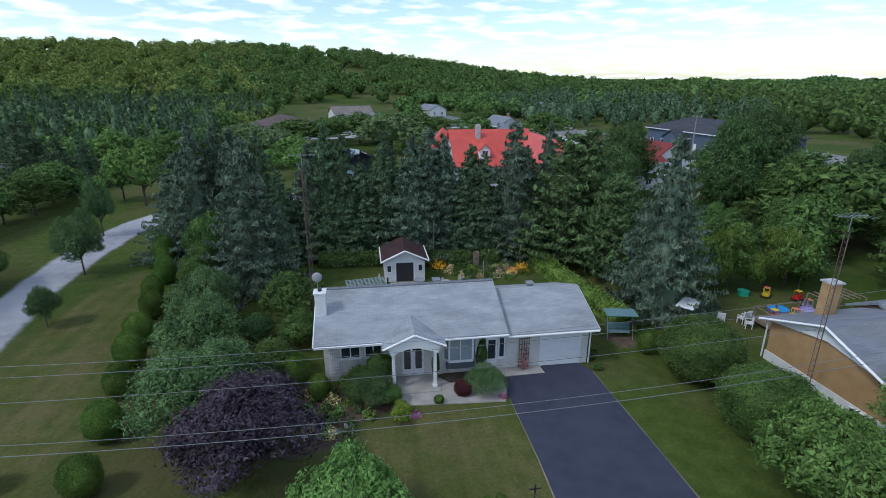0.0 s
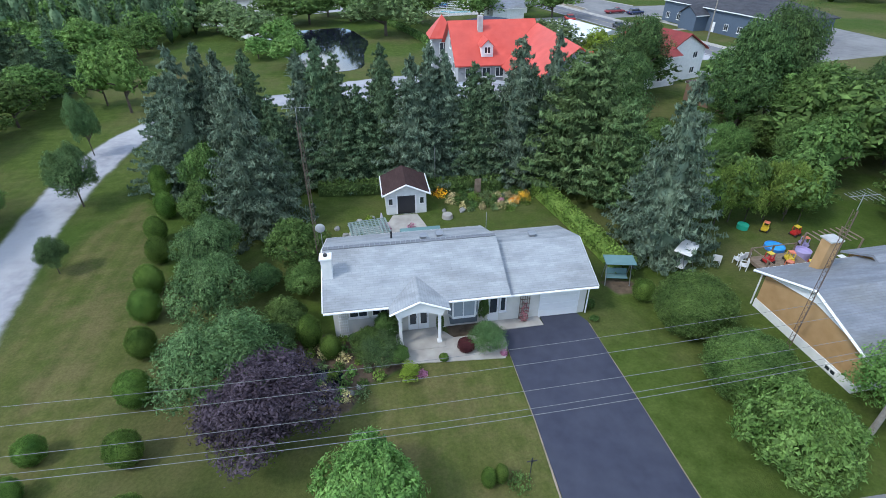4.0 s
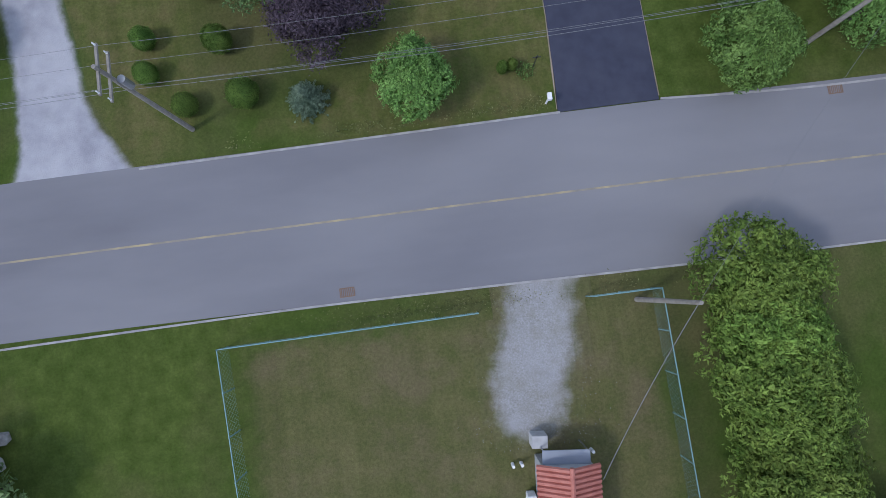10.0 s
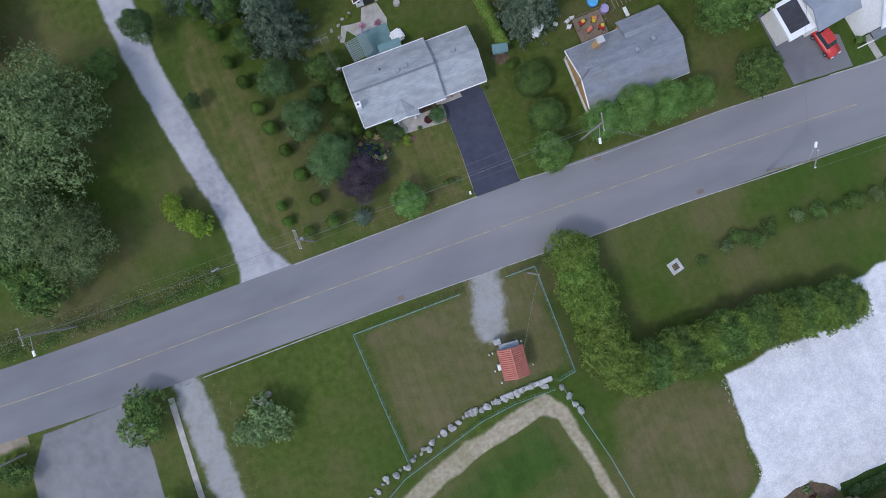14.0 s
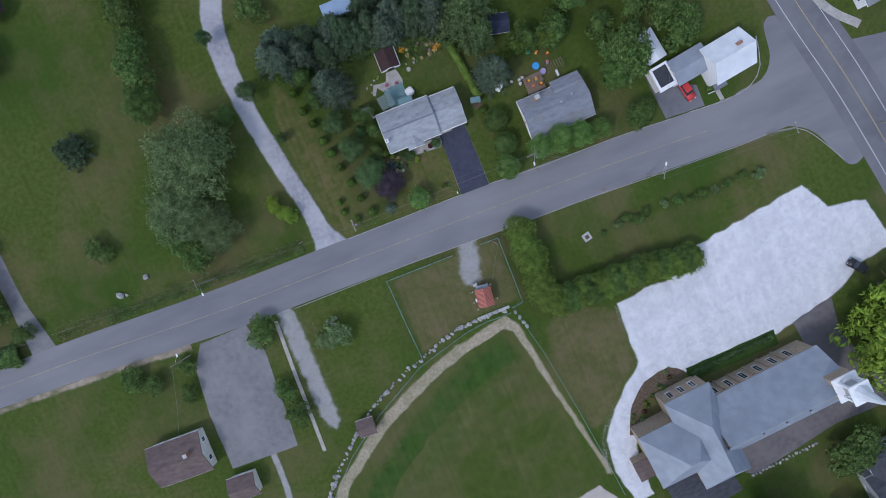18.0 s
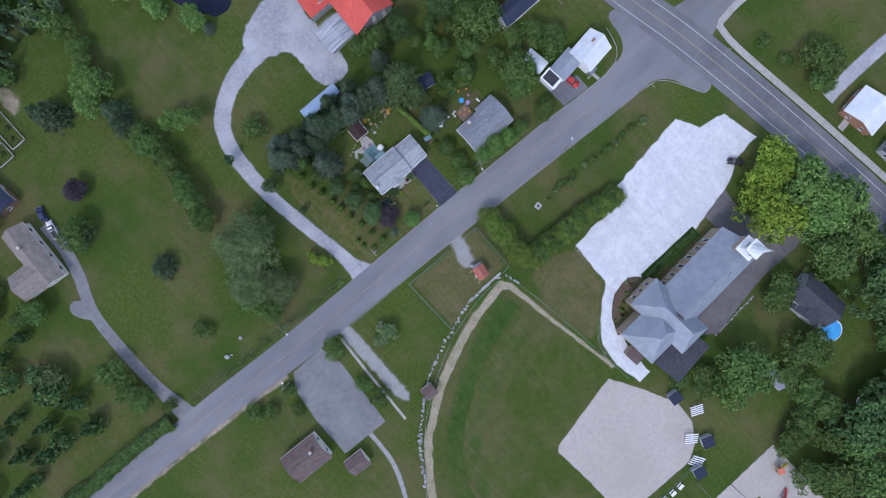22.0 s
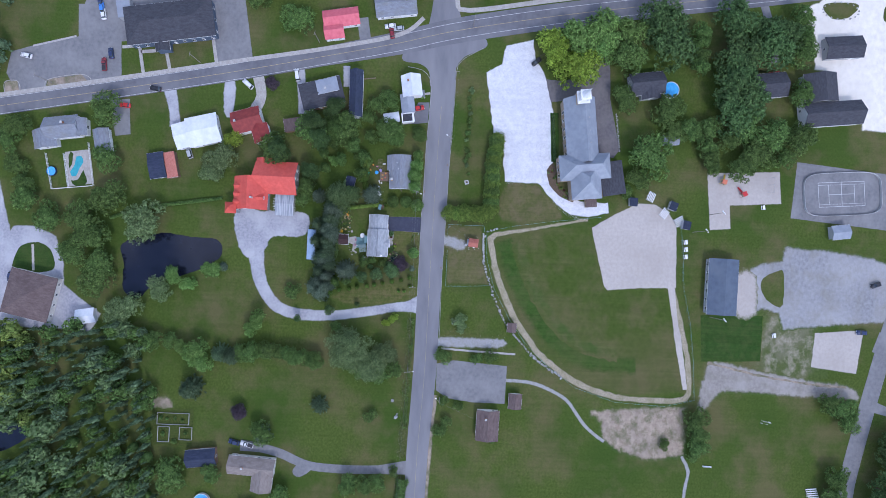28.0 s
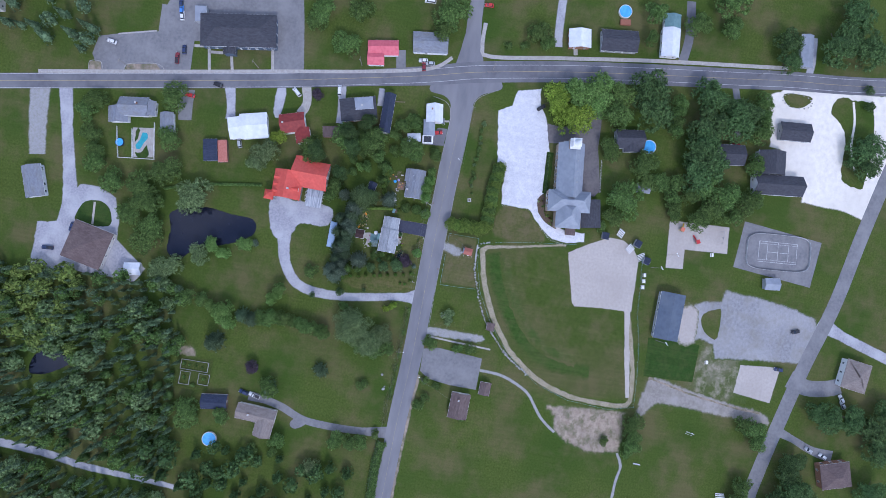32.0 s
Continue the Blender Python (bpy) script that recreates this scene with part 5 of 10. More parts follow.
row("far_green", [(106.6, 6.4, 7.5, 9.0), (97.4, 8.0, 4.8, 8.0), (99.6, 48.7, 5.4, 7.0), (83.1, 52.8, 5.4, 6.0), (96.2, 65.7, 5.9, 6.0), (90.4, 68.7, 4.4, 5.0), (106.5, -36.8, 5.0, 7.0), (102.2, -42.0, 3.6, 6.0), (99.0, -23.2, 2.0, 2.4), (100.7, -31.4, 2.0, 2.4), (115.2, -91.2, 3.4, 7.0), (128.1, -91.4, 5.0, 8.0), (127.1, -113.6, 5.4, 6.0), (128.9, -131.8, 5.4, 6.0), (142.3, -127.9, 8.3, 9.0)], "green tree across the main road")
row("far_dark", [(127.1, -159.1, 5.7, 10.0), (118.3, -162.0, 5.0, 8.0), (130.8, -184.4, 9.6, 11.0), (146.8, -192.4, 8.0, 9.0), (131.4, -199.8, 8.3, 10.0), (113.7, -207.9, 2.4, 4.0), (105.3, -209.4, 2.4, 4.0), (82.3, -208.3, 7.6, 9.0), (74.0, -211.0, 5.7, 8.0), (75.4, -203.7, 3.0, 5.0)], "dark green tree near the sandy yard")
row("far_green", [(-100.2, 93.8, 5.7, 6.0), (-99.4, 78.8, 3.6, 5.0), (-106.4, 51.1, 3.6, 5.0), (-112.9, 61.9, 2.4, 3.0), (-112.8, 52.7, 2.4, 3.0), (-73.0, 106.3, 3.8, 5.0), (-82.5, 59.2, 4.0, 6.0)], "green tree in the western garden")
row("far_green", [(-49.7, -11.6, 2.9, 4.2), (-49.7, -25.1, 2.4, 4.0), (-49.4, -31.0, 2.8, 4.0), (-67.8, -12.6, 1.8, 3.0), (-69.9, -18.3, 2.0, 3.0), (-76.3, -13.7, 2.4, 3.0), (-79.9, -11.2, 2.4, 3.0)], "green tree beside the car park")
row("far_grey", [(-34.9, -17.6, 2.6, 4.0), (-38.0, -18.4, 2.0, 2.4)], "pale grey-green ornamental tree with stones below")
row("ball_green", [(-83, -33, 1.8, 2.4)], "round green bush on the lawn")


# clipped cedar hedge on both arms south of the road
def hedge(name, pts, width, high, leaf, label, n_per_m=260, size=0.17, rag=0.5):
    line = spline(pts, 0.5)
    r = np.random.default_rng(len(pts) * 7 + int(high * 10))
    ps, ns, lv, lf = [], [], [], []
    for i, v in enumerate(line[:-1]):
        d = (line[i + 1] - v)
        ln = d.length
        d.normalize()
        s = Vector((-d.y, d.x, 0))
        k = int(n_per_m * ln)
        a = r.uniform(-0.25 * math.pi, 1.25 * math.pi, k)
        b = r.random(k) * ln
        bulge = 1 + rag * 0.35 * noise.noise(v * 0.45) + 0.12 * r.normal(0, 1, k)
        cx, cz = np.cos(a) * width / 2 * bulge, np.clip(high * 0.5 + np.sin(a) * high * 0.52 * bulge * np.sqrt(np.abs(np.sin(a)) + 0.2), 0.05, None)
        for q in range(k):
            p = v + d * b[q] + s * cx[q]
            ps.append((p.x, p.y, cz[q]))
            nn = s * math.cos(a[q])
            ns.append((nn.x, nn.y, abs(math.sin(a[q])) + 0.2))
    v1, f1 = cards(np.array(ps), np.array(ns), size, 0.6, 0.6)
    core_v, core_f = [], []
    for i, v in enumerate(line):
        d = (line[min(i + 1, len(line) - 1)] - line[max(i - 1, 0)]).normalized()
        s = Vector((-d.y, d.x, 0))
        w = width * 0.40
        core_v += [(v.x + s.x * w, v.y + s.y * w, 0), (v.x + s.x * w, v.y + s.y * w, high * 0.75), (v.x, v.y, high * 0.9), (v.x - s.x * w, v.y - s.y * w, high * 0.75), (v.x - s.x * w, v.y - s.y * w, 0)]
    for i in range(len(line) - 1):
        for j in range(4):
            k = 5 * i + j
            core_f += [(k, k + 1, k + 6), (k, k + 6, k + 5)]
    ob = mesh_of(name, np.concatenate([v1, np.array(core_v)]), np.concatenate([f1, np.array(core_f) + len(v1)]), LEAF[leaf])
    return tagged(ob, label, "hedge")


hr_ = np.random.default_rng(21)
for i_, v_ in enumerate(spline([(8.0, -12.0), (7.9, -18), (8.1, -25.0), (10.0, -28.0), (18, -28.4), (29, -28.5), (38.6, -29.6)], 1.45)):
    south_ = v_.y < -27.0
    plant(("cedar_dark" if south_ and i_ % 3 == 0 else "cedar") + str(i_ % 2), v_.x + 0.4 + hr_.normal(0, 0.3), v_.y + 0.2 + hr_.normal(0, 0.25), hr_.uniform(3.0, 3.4) if south_ else hr_.uniform(3.0, 3.4), hr_.uniform(4.6, 5.4) if south_ else hr_.uniform(5.6, 6.4), "overgrown cedar in a tall roadside hedge" if not south_ else "overgrown cedar in a hedge along the white gravel")
for i_, v_ in enumerate(spline([(16.6, 22.8), (20, 23.2), (24, 23.0), (28.4, 22.2)], 1.25)):
    plant(f"cedar{i_ % 2}", v_.x + hr_.normal(0, 0.1), v_.y + hr_.normal(0, 0.2), hr_.uniform(1.2, 1.6), hr_.uniform(4.6, 6.2), "yellowish-green cedar in a dense garden hedge")
row("far_grey", [(28.2, -17.8, 0.9, 1.5), (38.7, -17.3, 0.8, 1.3), (49.4, -18.5, 1.0, 1.4), (59.0, -18.5, 1.2, 1.6)], "young grey-green shrub in a straggling row")
row("far_green", [(30.2, -17.2, 1.0, 1.5), (32.4, -18.3, 1.2, 1.7), (34.4, -17.6, 1.1, 1.8), (41.5, -17.8, 1.0, 1.4), (46.6, -18.1, 1.2, 1.7), (52.2, -18.0, 1.0, 1.5), (55.6, -17.7, 1.0, 1.4), (44, -18.4, 0.8, 1.2), (24.8, -18.6, 0.7, 1.1)], "young green shrub in a straggling row")
hedge("hedge", [(8.2, 31), (9.4, 24), (10.4, 17)], 1.5, 1.5, "cedar", "low clipped green hedge along the garden", 240, 0.11, 0.3)
hedge("hedge", [(-12, 33.8), (-4, 33.2), (5, 32.4)], 1.2, 1.3, "green", "low green hedge at the foot of the spruces", 170, 0.13, 0.5)
hedge("hedge", [(-100, 2.6), (-112, 3.6), (-128, 3.2), (-140, 4)], 4.0, 2.0, "green", "roadside thicket of green scrub", 180, 0.24, 1.4)


def weeds(pts, width, n, leaf, label, high=0.55, size=0.11, seed=4):
    """Tangled weeds strewn along a line, thick in places and thin in others."""
    r = np.random.default_rng(seed)
    line = spline(pts, 0.5)
    k = r.integers(0, len(line), n)
    x = np.array([line[i].x for i in k]) + r.uniform(-0.3, 0.3, n)
    y = np.array([line[i].y for i in k]) + r.normal(0, width / 2, n)
    lush = np.array([0.5 + noise.noise(Vector((p * 0.35, q * 0.6, seed))) for p, q in zip(x, y)])
    edge = np.array([0.55 + 0.012 * max(-p - 30, 0) if p < -30 else (0.15 if q > -5 else -20) for p, q in zip(x, y)])
    keep = (lush > r.uniform(0.1, 0.7, n)) & (y > edge)
    p = np.stack([x, y, 0.03 + high * lush * r.random(n)], 1)[keep]
    v, f = cards(p, np.tile([0, 0, 1.0], (len(p), 1)), size, 0.9, 0.4)
    v[:, 2] = np.maximum(v[:, 2], 0.01)
    return tagged(mesh_of("roadside_weeds", v, f, LEAF[leaf]), label, "weeds", kind="stuff")


weeds([(-36, 2.0), (-48, 2.3), (-60, 2.9), (-76, 3.4), (-92, 3.4)], 2.0, 9000, "weedy", "strip of tall tangled roadside weeds", 0.6)
weeds([(-35.5, 1.2), (-44, 1.4), (-55, 2.0), (-80, 2.6)], 1.6, 9000, "green", "low green weeds along the road", 0.7, 0.12, 6)
weeds([(-20, 0.7), (-10, 0.6), (-1, 0.6)], 0.5, 900, "weedy", "thin tufts of grass along the kerb", 0.12, 0.06, 7)
weeds([(-20, -10.6), (-8, -10.7), (8, -11)], 0.6, 1500, "weedy", "thin tufts of grass along the kerb", 0.14, 0.06, 8)
hedge("hedge", [(0, 124), (5, 108), (8, 92), (10, 80)], 1.2, 1.3, "green", "clipped hedge behind the pond", 100, 0.2, 0.4)

# woods
wood_w = lambda x, y: (y > 104 + 0.10 * (x + 60) and x < -42 - 0.05 * (y - 120)) and not ((x + 89) ** 2 / 70 + (y - 160) ** 2 / 130 < 1) and not (-142 < x < -124 and 100 < y < 205 and abs(x + 131.5 - 0.12 * (y - 140)) < 4)
forest("woods", scatter(1, 150, wood_w, (-160, 100), (-40, 225), (2.2, 3.8), (1.8, 2.6)), "green", "dense mixed green woods", 1, 0.13, 260, 0.3)
forest("woods", scatter(2, 620, wood_w, (-160, 100), (-40, 225), (1.5, 2.7), (3.4, 5.0)), "spruce", "dense dark conifers among the woods", 2, 0.17, 190, 0.97)
forest("woods", scatter(13, 60, wood_w, (-160, 100), (-40, 225), (3.0, 5.0), (1.6, 2.0)), "grey", "greyish broad-leaved trees among the woods", 13, 0.15, 320)
forest("woods", scatter(3, 50, lambda x, y: wood_w(x, y) and y > 150 and x > -90, (-90, 150), (-40, 230), (3, 5), (1.4, 1.9)), "hill", "young trees at the wood's edge with sunlight painted into their light green", 3, 0.16, 300)
forest("woods", scatter(4, 100, lambda x, y: x < -116 + 0.03 * y, (-190, 14), (-112, 112), (2.8, 4.4), (1.6, 2.4)), "dark", "dark belt of conifers", 4, 0.16, 280, 0.5)
forest("woods", scatter(14, 240, lambda x, y: wood_w(x, y) and (x < -165 or y > 228), (-420, 60), (-40, 330), (4, 7), (1.5, 2.0)), "green", "dense green woods", 14, 0.24, 130)
forest("woods", scatter(5, 170, lambda x, y: x > 52 + 0.1 * (y - 170), (56, 166), (150, 300), (2.6, 4.2), (2.4, 3.4)), "spruce", "dense plantation of dark spruces", 5, 0.16, 240, 0.7)
far_wood = lambda x, y: (hill(x, y) > 2.0 or y > 420) and abs(x - (5 - (y - 350) * 0.22)) > 6.5
forest("woods", scatter(6, 520, lambda x, y: far_wood(x, y) and x < -60 - 0.15 * (y - 300), (-420, 250), (0, 640), (4.0, 6.5), (1.6, 2.3)), "hill", "wooded hillside with sunlight painted into its yellow-green leaves", 6, 0.17, 150)
forest("woods", scatter(16, 520, lambda x, y: far_wood(x, y) and x > -110 - 0.15 * (y - 300), (-200, 250), (230, 640), (4.5, 7.0), (1.5, 2.1)), "green", "wooded hillside of deep green trees", 16, 0.17, 140)
forest("woods", scatter(17, 330, lambda x, y: x > 132 + 0.1 * abs(y - 120), (130, 10), (420, 330), (4.0, 6.5), (1.5, 2.0)), "green", "dense green woods beyond the village hall", 17, 0.17, 140)
forest("woods", scatter(7, 620, lambda x, y: y > 200 + 0.25 * x or y > 420, (130, 200), (900, 800), (6, 10), (1.0, 1.4)), "green", "distant green woods", 7, 0.24, 90)
forest("woods", scatter(8, 300, lambda x, y: True, (900, -600), (2600, 1600), (14, 26), (0.6, 0.9)), "dark", "hazy distant woods on the plain", 8, 0.3, 60)
forest("woods", scatter(9, 460, lambda x, y: True, (-900, 650), (1500, 2400), (12, 22), (0.5, 0.75)), "green", "distant wooded ridge", 9, 0.3, 60)
forest("woods", scatter(15, 120, lambda x, y: abs(x - (60 - (y - 80) * 0.2)) > 14, (10, 215), (160, 330), (3.5, 6), (1.3, 1.8)), "green", "scattered green trees round the northern houses", 15, 0.2, 180)

# ---- buildings ----
def shingle(name, dark, light, lap=0.16, streak=(0.20, 0.20, 0.19)):
    """Courses of shingles by height and length, with stains."""
    m = material(name, dark, light, 1.1, 0.9, big=streak, big_scale=0.35, big_amount=0.6, per="object_co", stretch=(0.6, 1.3, 1), spec=0.2, detail=9, mid=tuple(c * 1.12 for c in light), mid_scale=0.9, mid_amount=0.5)
    n, l = m.node_tree.nodes, m.node_tree.links
    tc = n.new("ShaderNodeTexCoord")
    br = n.new("ShaderNodeTexBrick")
    br.inputs["Scale"].default_value = 1.0
    br.inputs["Brick Width"].default_value, br.inputs["Row Height"].default_value, br.inputs["Mortar Size"].default_value = 0.5, lap, 0.012
    br.inputs["Color1"].default_value, br.inputs["Color2"].default_value, br.inputs["Mortar"].default_value = (1, 1, 1, 1), (0.88, 0.88, 0.88, 1), (0.80, 0.80, 0.80, 1)
    l.new(tc.outputs["UV"], br.inputs["Vector"])
    b = n["Principled BSDF"]
    old = b.inputs["Base Color"].links[0].from_socket
    ml = n.new("ShaderNodeMixRGB")
    ml.blend_type = "MULTIPLY"
    ml.inputs[0].default_value = 1
    l.new(old, ml.inputs[1])
    l.new(br.outputs["Color"], ml.inputs[2])
    l.new(ml.outputs[0], b.inputs["Base Color"])
    bp = n.new("ShaderNodeBump")
    bp.inputs["Strength"].default_value, bp.inputs["Distance"].default_value = 0.5, 0.02
    l.new(br.outputs["Color"], bp.inputs["Height"])
    l.new(bp.outputs[0], b.inputs["Normal"])
    return m


M.update({
    "roof_grey": shingle("roof_grey", (0.27, 0.29, 0.315), (0.37, 0.39, 0.415), 0.16, (0.22, 0.225, 0.235)),
    "roof_slate": shingle("roof_slate", (0.185, 0.20, 0.235), (0.245, 0.262, 0.30)),
    "roof_dark": shingle("roof_dark", (0.045, 0.047, 0.058), (0.075, 0.077, 0.09), streak=(0.06, 0.06, 0.07)),
    "roof_navy": shingle("roof_navy", (0.028, 0.036, 0.065), (0.045, 0.055, 0.090), streak=(0.03, 0.04, 0.06)),
    "roof_brown": shingle("roof_brown", (0.115, 0.085, 0.080), (0.165, 0.125, 0.118), streak=(0.10, 0.07, 0.07)),
    "roof_tan": shingle("roof_tan", (0.20, 0.17, 0.155), (0.27, 0.235, 0.215), streak=(0.17, 0.14, 0.13)),
    "roof_choc": shingle("roof_choc", (0.045, 0.026, 0.026), (0.075, 0.046, 0.046), streak=(0.05, 0.03, 0.03)),
    "roof_red": material("roof_red", (0.52, 0.075, 0.055), (0.62, 0.105, 0.080), 0.8, 0.5, 0.3, 6, big=(0.46, 0.075, 0.06), big_scale=0.3),
    "roof_darkred": material("roof_darkred", (0.17, 0.025, 0.025), (0.25, 0.04, 0.035), 0.8, 0.6, 0.3, 6),
    "roof_pink": material("roof_pink", (0.52, 0.10, 0.13), (0.62, 0.15, 0.18), 0.8, 0.6, 0.3, 6),
    "roof_white": material("roof_white", (0.60, 0.63, 0.67), (0.72, 0.74, 0.77), 0.6, 0.45, 0.2, 5, metal=0.0, big=(0.52, 0.55, 0.60), big_scale=0.25),
    "roof_metal": material("roof_metal", (0.23, 0.255, 0.30), (0.30, 0.33, 0.38), 0.5, 0.6, 0.2, 4, metal=0.0, big=(0.21, 0.235, 0.28), big_scale=0.2),
    "roof_steel": material("roof_steel", (0.070, 0.092, 0.130), (0.095, 0.122, 0.168), 0.5, 0.6, 0.2, 4, big=(0.12, 0.145, 0.18), big_scale=0.12),
    "roof_ribbed": material("roof_ribbed", (0.20, 0.22, 0.25), (0.46, 0.48, 0.51), 1.6, 0.5, 0.2, 5, stretch=(0.1, 1.6, 0.3)),
    "roof_blue": material("roof_blue", (0.24, 0.34, 0.48), (0.31, 0.41, 0.55), 0.5, 0.5, 0.2, 4),
    "roof_teal": material("roof_teal", (0.10, 0.19, 0.20), (0.15, 0.25, 0.26), 0.7, 0.6, 0.2, 6),
    "roof_tile": material("roof_tile", (0.36, 0.12, 0.09), (0.46, 0.18, 0.14), 1.5, 0.7, 0.3, 8),
    "wall_white": plain("wall_white", (0.74, 0.74, 0.74), 0.7),
    "wall_cream": material("wall_cream", (0.55, 0.53, 0.49), (0.66, 0.64, 0.60), 1.2, 0.85, 0.3, 25, bump_dist=0.01),
    "wall_tan": material("wall_tan", (0.36, 0.22, 0.10), (0.44, 0.28, 0.14), 1.4, 0.8, 0.3, 20, bump_dist=0.01),
    "wall_brick": material("wall_brick", (0.24, 0.12, 0.08), (0.36, 0.20, 0.13), 4, 0.9, 0.3, 20),
    "wall_stone": material("wall_stone", (0.26, 0.20, 0.15), (0.40, 0.32, 0.24), 2.4, 0.9, 0.6, 10),
    "wall_blue": plain("wall_blue", (0.085, 0.115, 0.165), 0.7),
    "wall_grey": plain("wall_grey", (0.36, 0.37, 0.38), 0.7),
    "wall_brown": plain("wall_brown", (0.20, 0.13, 0.09), 0.8),
    "trim": plain("trim", (0.78, 0.78, 0.79), 0.5, wear=0.06),
    "metal": plain("metal", (0.42, 0.43, 0.45), 0.4, 0.8),
    "dark": plain("dark", (0.03, 0.03, 0.035), 0.6),
    "wood": material("wood", (0.16, 0.12, 0.09), (0.27, 0.21, 0.16), 3, 0.85, 0.4, 14, stretch=(1, 6, 1)),
    "wood_pole": material("wood_pole", (0.20, 0.18, 0.16), (0.30, 0.28, 0.25), 4, 0.9, 0.4, 20),
    "concrete_grey": material("concrete_grey", (0.36, 0.36, 0.36), (0.47, 0.47, 0.47), 2, 0.9, 0.3, 20),
})
glass = plain("window_glass", (0.035, 0.045, 0.055), 0.05, spec=0.8, wear=0.3)


def uv_roof(ob, along):
    """UVs in metres: u along the ridge, v up the slope."""
    me = ob.data
    uv = me.uv_layers.new(name="UVMap")
    a = Vector(along).normalized()
    for p in me.polygons:
        up = p.normal.cross(a)
        if up.length < 1e-3:
            up = Vector((0, 0, 1))
        up.normalize()
        for i in p.loop_indices:
            c = me.vertices[me.loops[i].vertex_index].co
            uv.data[i].uv = (c.dot(a), c.dot(up))


def gable_roof(name, L, W, eave, ridge, mat, parent, over=0.4, thick=0.16, label=""):
    """A pitched slab over a plan of L by W round the origin, the ridge along x."""
    hl, hw = L / 2 + over, W / 2 + over
    drop = (ridge - eave) * over / (W / 2)
    prof = [(-hw, eave - drop), (0, ridge), (hw, eave - drop)]
    v = []
    for x in (-hl, hl):
        v += [(x, y, z + thick) for y, z in prof] + [(x, y, z) for y, z in prof]
    f = [(0, 1, 7, 6), (1, 2, 8, 7), (3, 9, 10, 4), (4, 10, 11, 5), (0, 6, 9, 3), (2, 5, 11, 8), (0, 3, 4, 1), (1, 4, 5, 2), (6, 7, 10, 9), (7, 8, 11, 10)]
    ob = raw(name, v, f, mat, parent, label)
    uv_roof(ob, (1, 0, 0))
    return ob


def hip_roof(name, L, W, eave, ridge, mat, parent, over=0.4, thick=0.16, inset=None, label=""):
    hl, hw = L / 2 + over, W / 2 + over
    k = (W / 2 if inset is None else inset)
    base = [(-hl, -hw), (hl, -hw), (hl, hw), (-hl, hw)]
    v = [(x, y, eave + thick) for x, y in base] + [(x, y, eave - 0.02) for x, y in base] + [(-hl + k + over, 0, ridge + thick), (hl - k - over, 0, ridge + thick)]
    f = [(0, 1, 9, 8), (1, 2, 9), (2, 3, 8, 9), (3, 0, 8), (7, 6, 5, 4), (0, 4, 5, 1), (1, 5, 6, 2), (2, 6, 7, 3), (3, 7, 4, 0)]
    ob = raw(name, v, f, mat, parent, label)
    uv_roof(ob, (1, 0, 0))
    return ob


def gable_walls(L, W, eave, ridge):
    hl, hw = L / 2, W / 2
    bm = bmesh.new()
    a = [bm.verts.new((-hl, y, z)) for y, z in ((-hw, -0.15), (hw, -0.15), (hw, eave), (0, ridge - 0.02), (-hw, eave))]
    b = [bm.verts.new((hl, y, z)) for y, z in ((-hw, -0.15), (hw, -0.15), (hw, eave), (0, ridge - 0.02), (-hw, eave))]
    bm.faces.new(a[::-1])
    bm.faces.new(b)
    for i in range(5):
        bm.faces.new((a[i], a[(i + 1) % 5], b[(i + 1) % 5], b[i]))
    bmesh.ops.recalc_face_normals(bm, faces=bm.faces)
    return bm


def window(parent, x, y, z, w, h, turn=0.0, bars=1, sill=True):
    """A framed window on a wall that faces -y when turn is 0; x, y, z is the middle of its foot."""
    m = pose(x, y, z, 0, 0, turn)
    t = 0.07
    fr = bmesh.new()
    for q in ((-w / 2, w / 2, -0.06, 0.05, 0, t), (-w / 2, w / 2, -0.06, 0.05, h - t, h), (-w / 2, -w / 2 + t, -0.06, 0.05, t, h - t), (w / 2 - t, w / 2, -0.06, 0.05, t, h - t)):
        box(fr, *q)
    for i in range(bars):
        c = -w / 2 + w * (i + 1) / (bars + 1)
        box(fr, c - 0.03, c + 0.03, -0.05, 0.05, t, h - t)
    f = part("window", fr, M["trim"], parent)
    f.matrix_local = m
    p = part("pane", boxes((-w / 2 + t, w / 2 - t, -0.02, 0.03, t, h - t)), glass, f)
    if sill:
        part("sill", boxes((-w / 2 - 0.05, w / 2 + 0.05, -0.12, 0.0, -0.06, -0.002)), M["trim"], f)
    return f


def door(parent, x, y, z, w, h, turn=0.0, mat="trim", name="door"):
    d = part(name, bevelled(boxes((-w / 2, w / 2, -0.05, 0.05, 0, h)), 0.015), M[mat], parent)
    d.matrix_local = pose(x, y, z, 0, 0, turn)
    part("handle", boxes((w / 2 - 0.14, w / 2 - 0.08, -0.10, -0.05, h * 0.46, h * 0.52)), M["metal"], d)
    return d


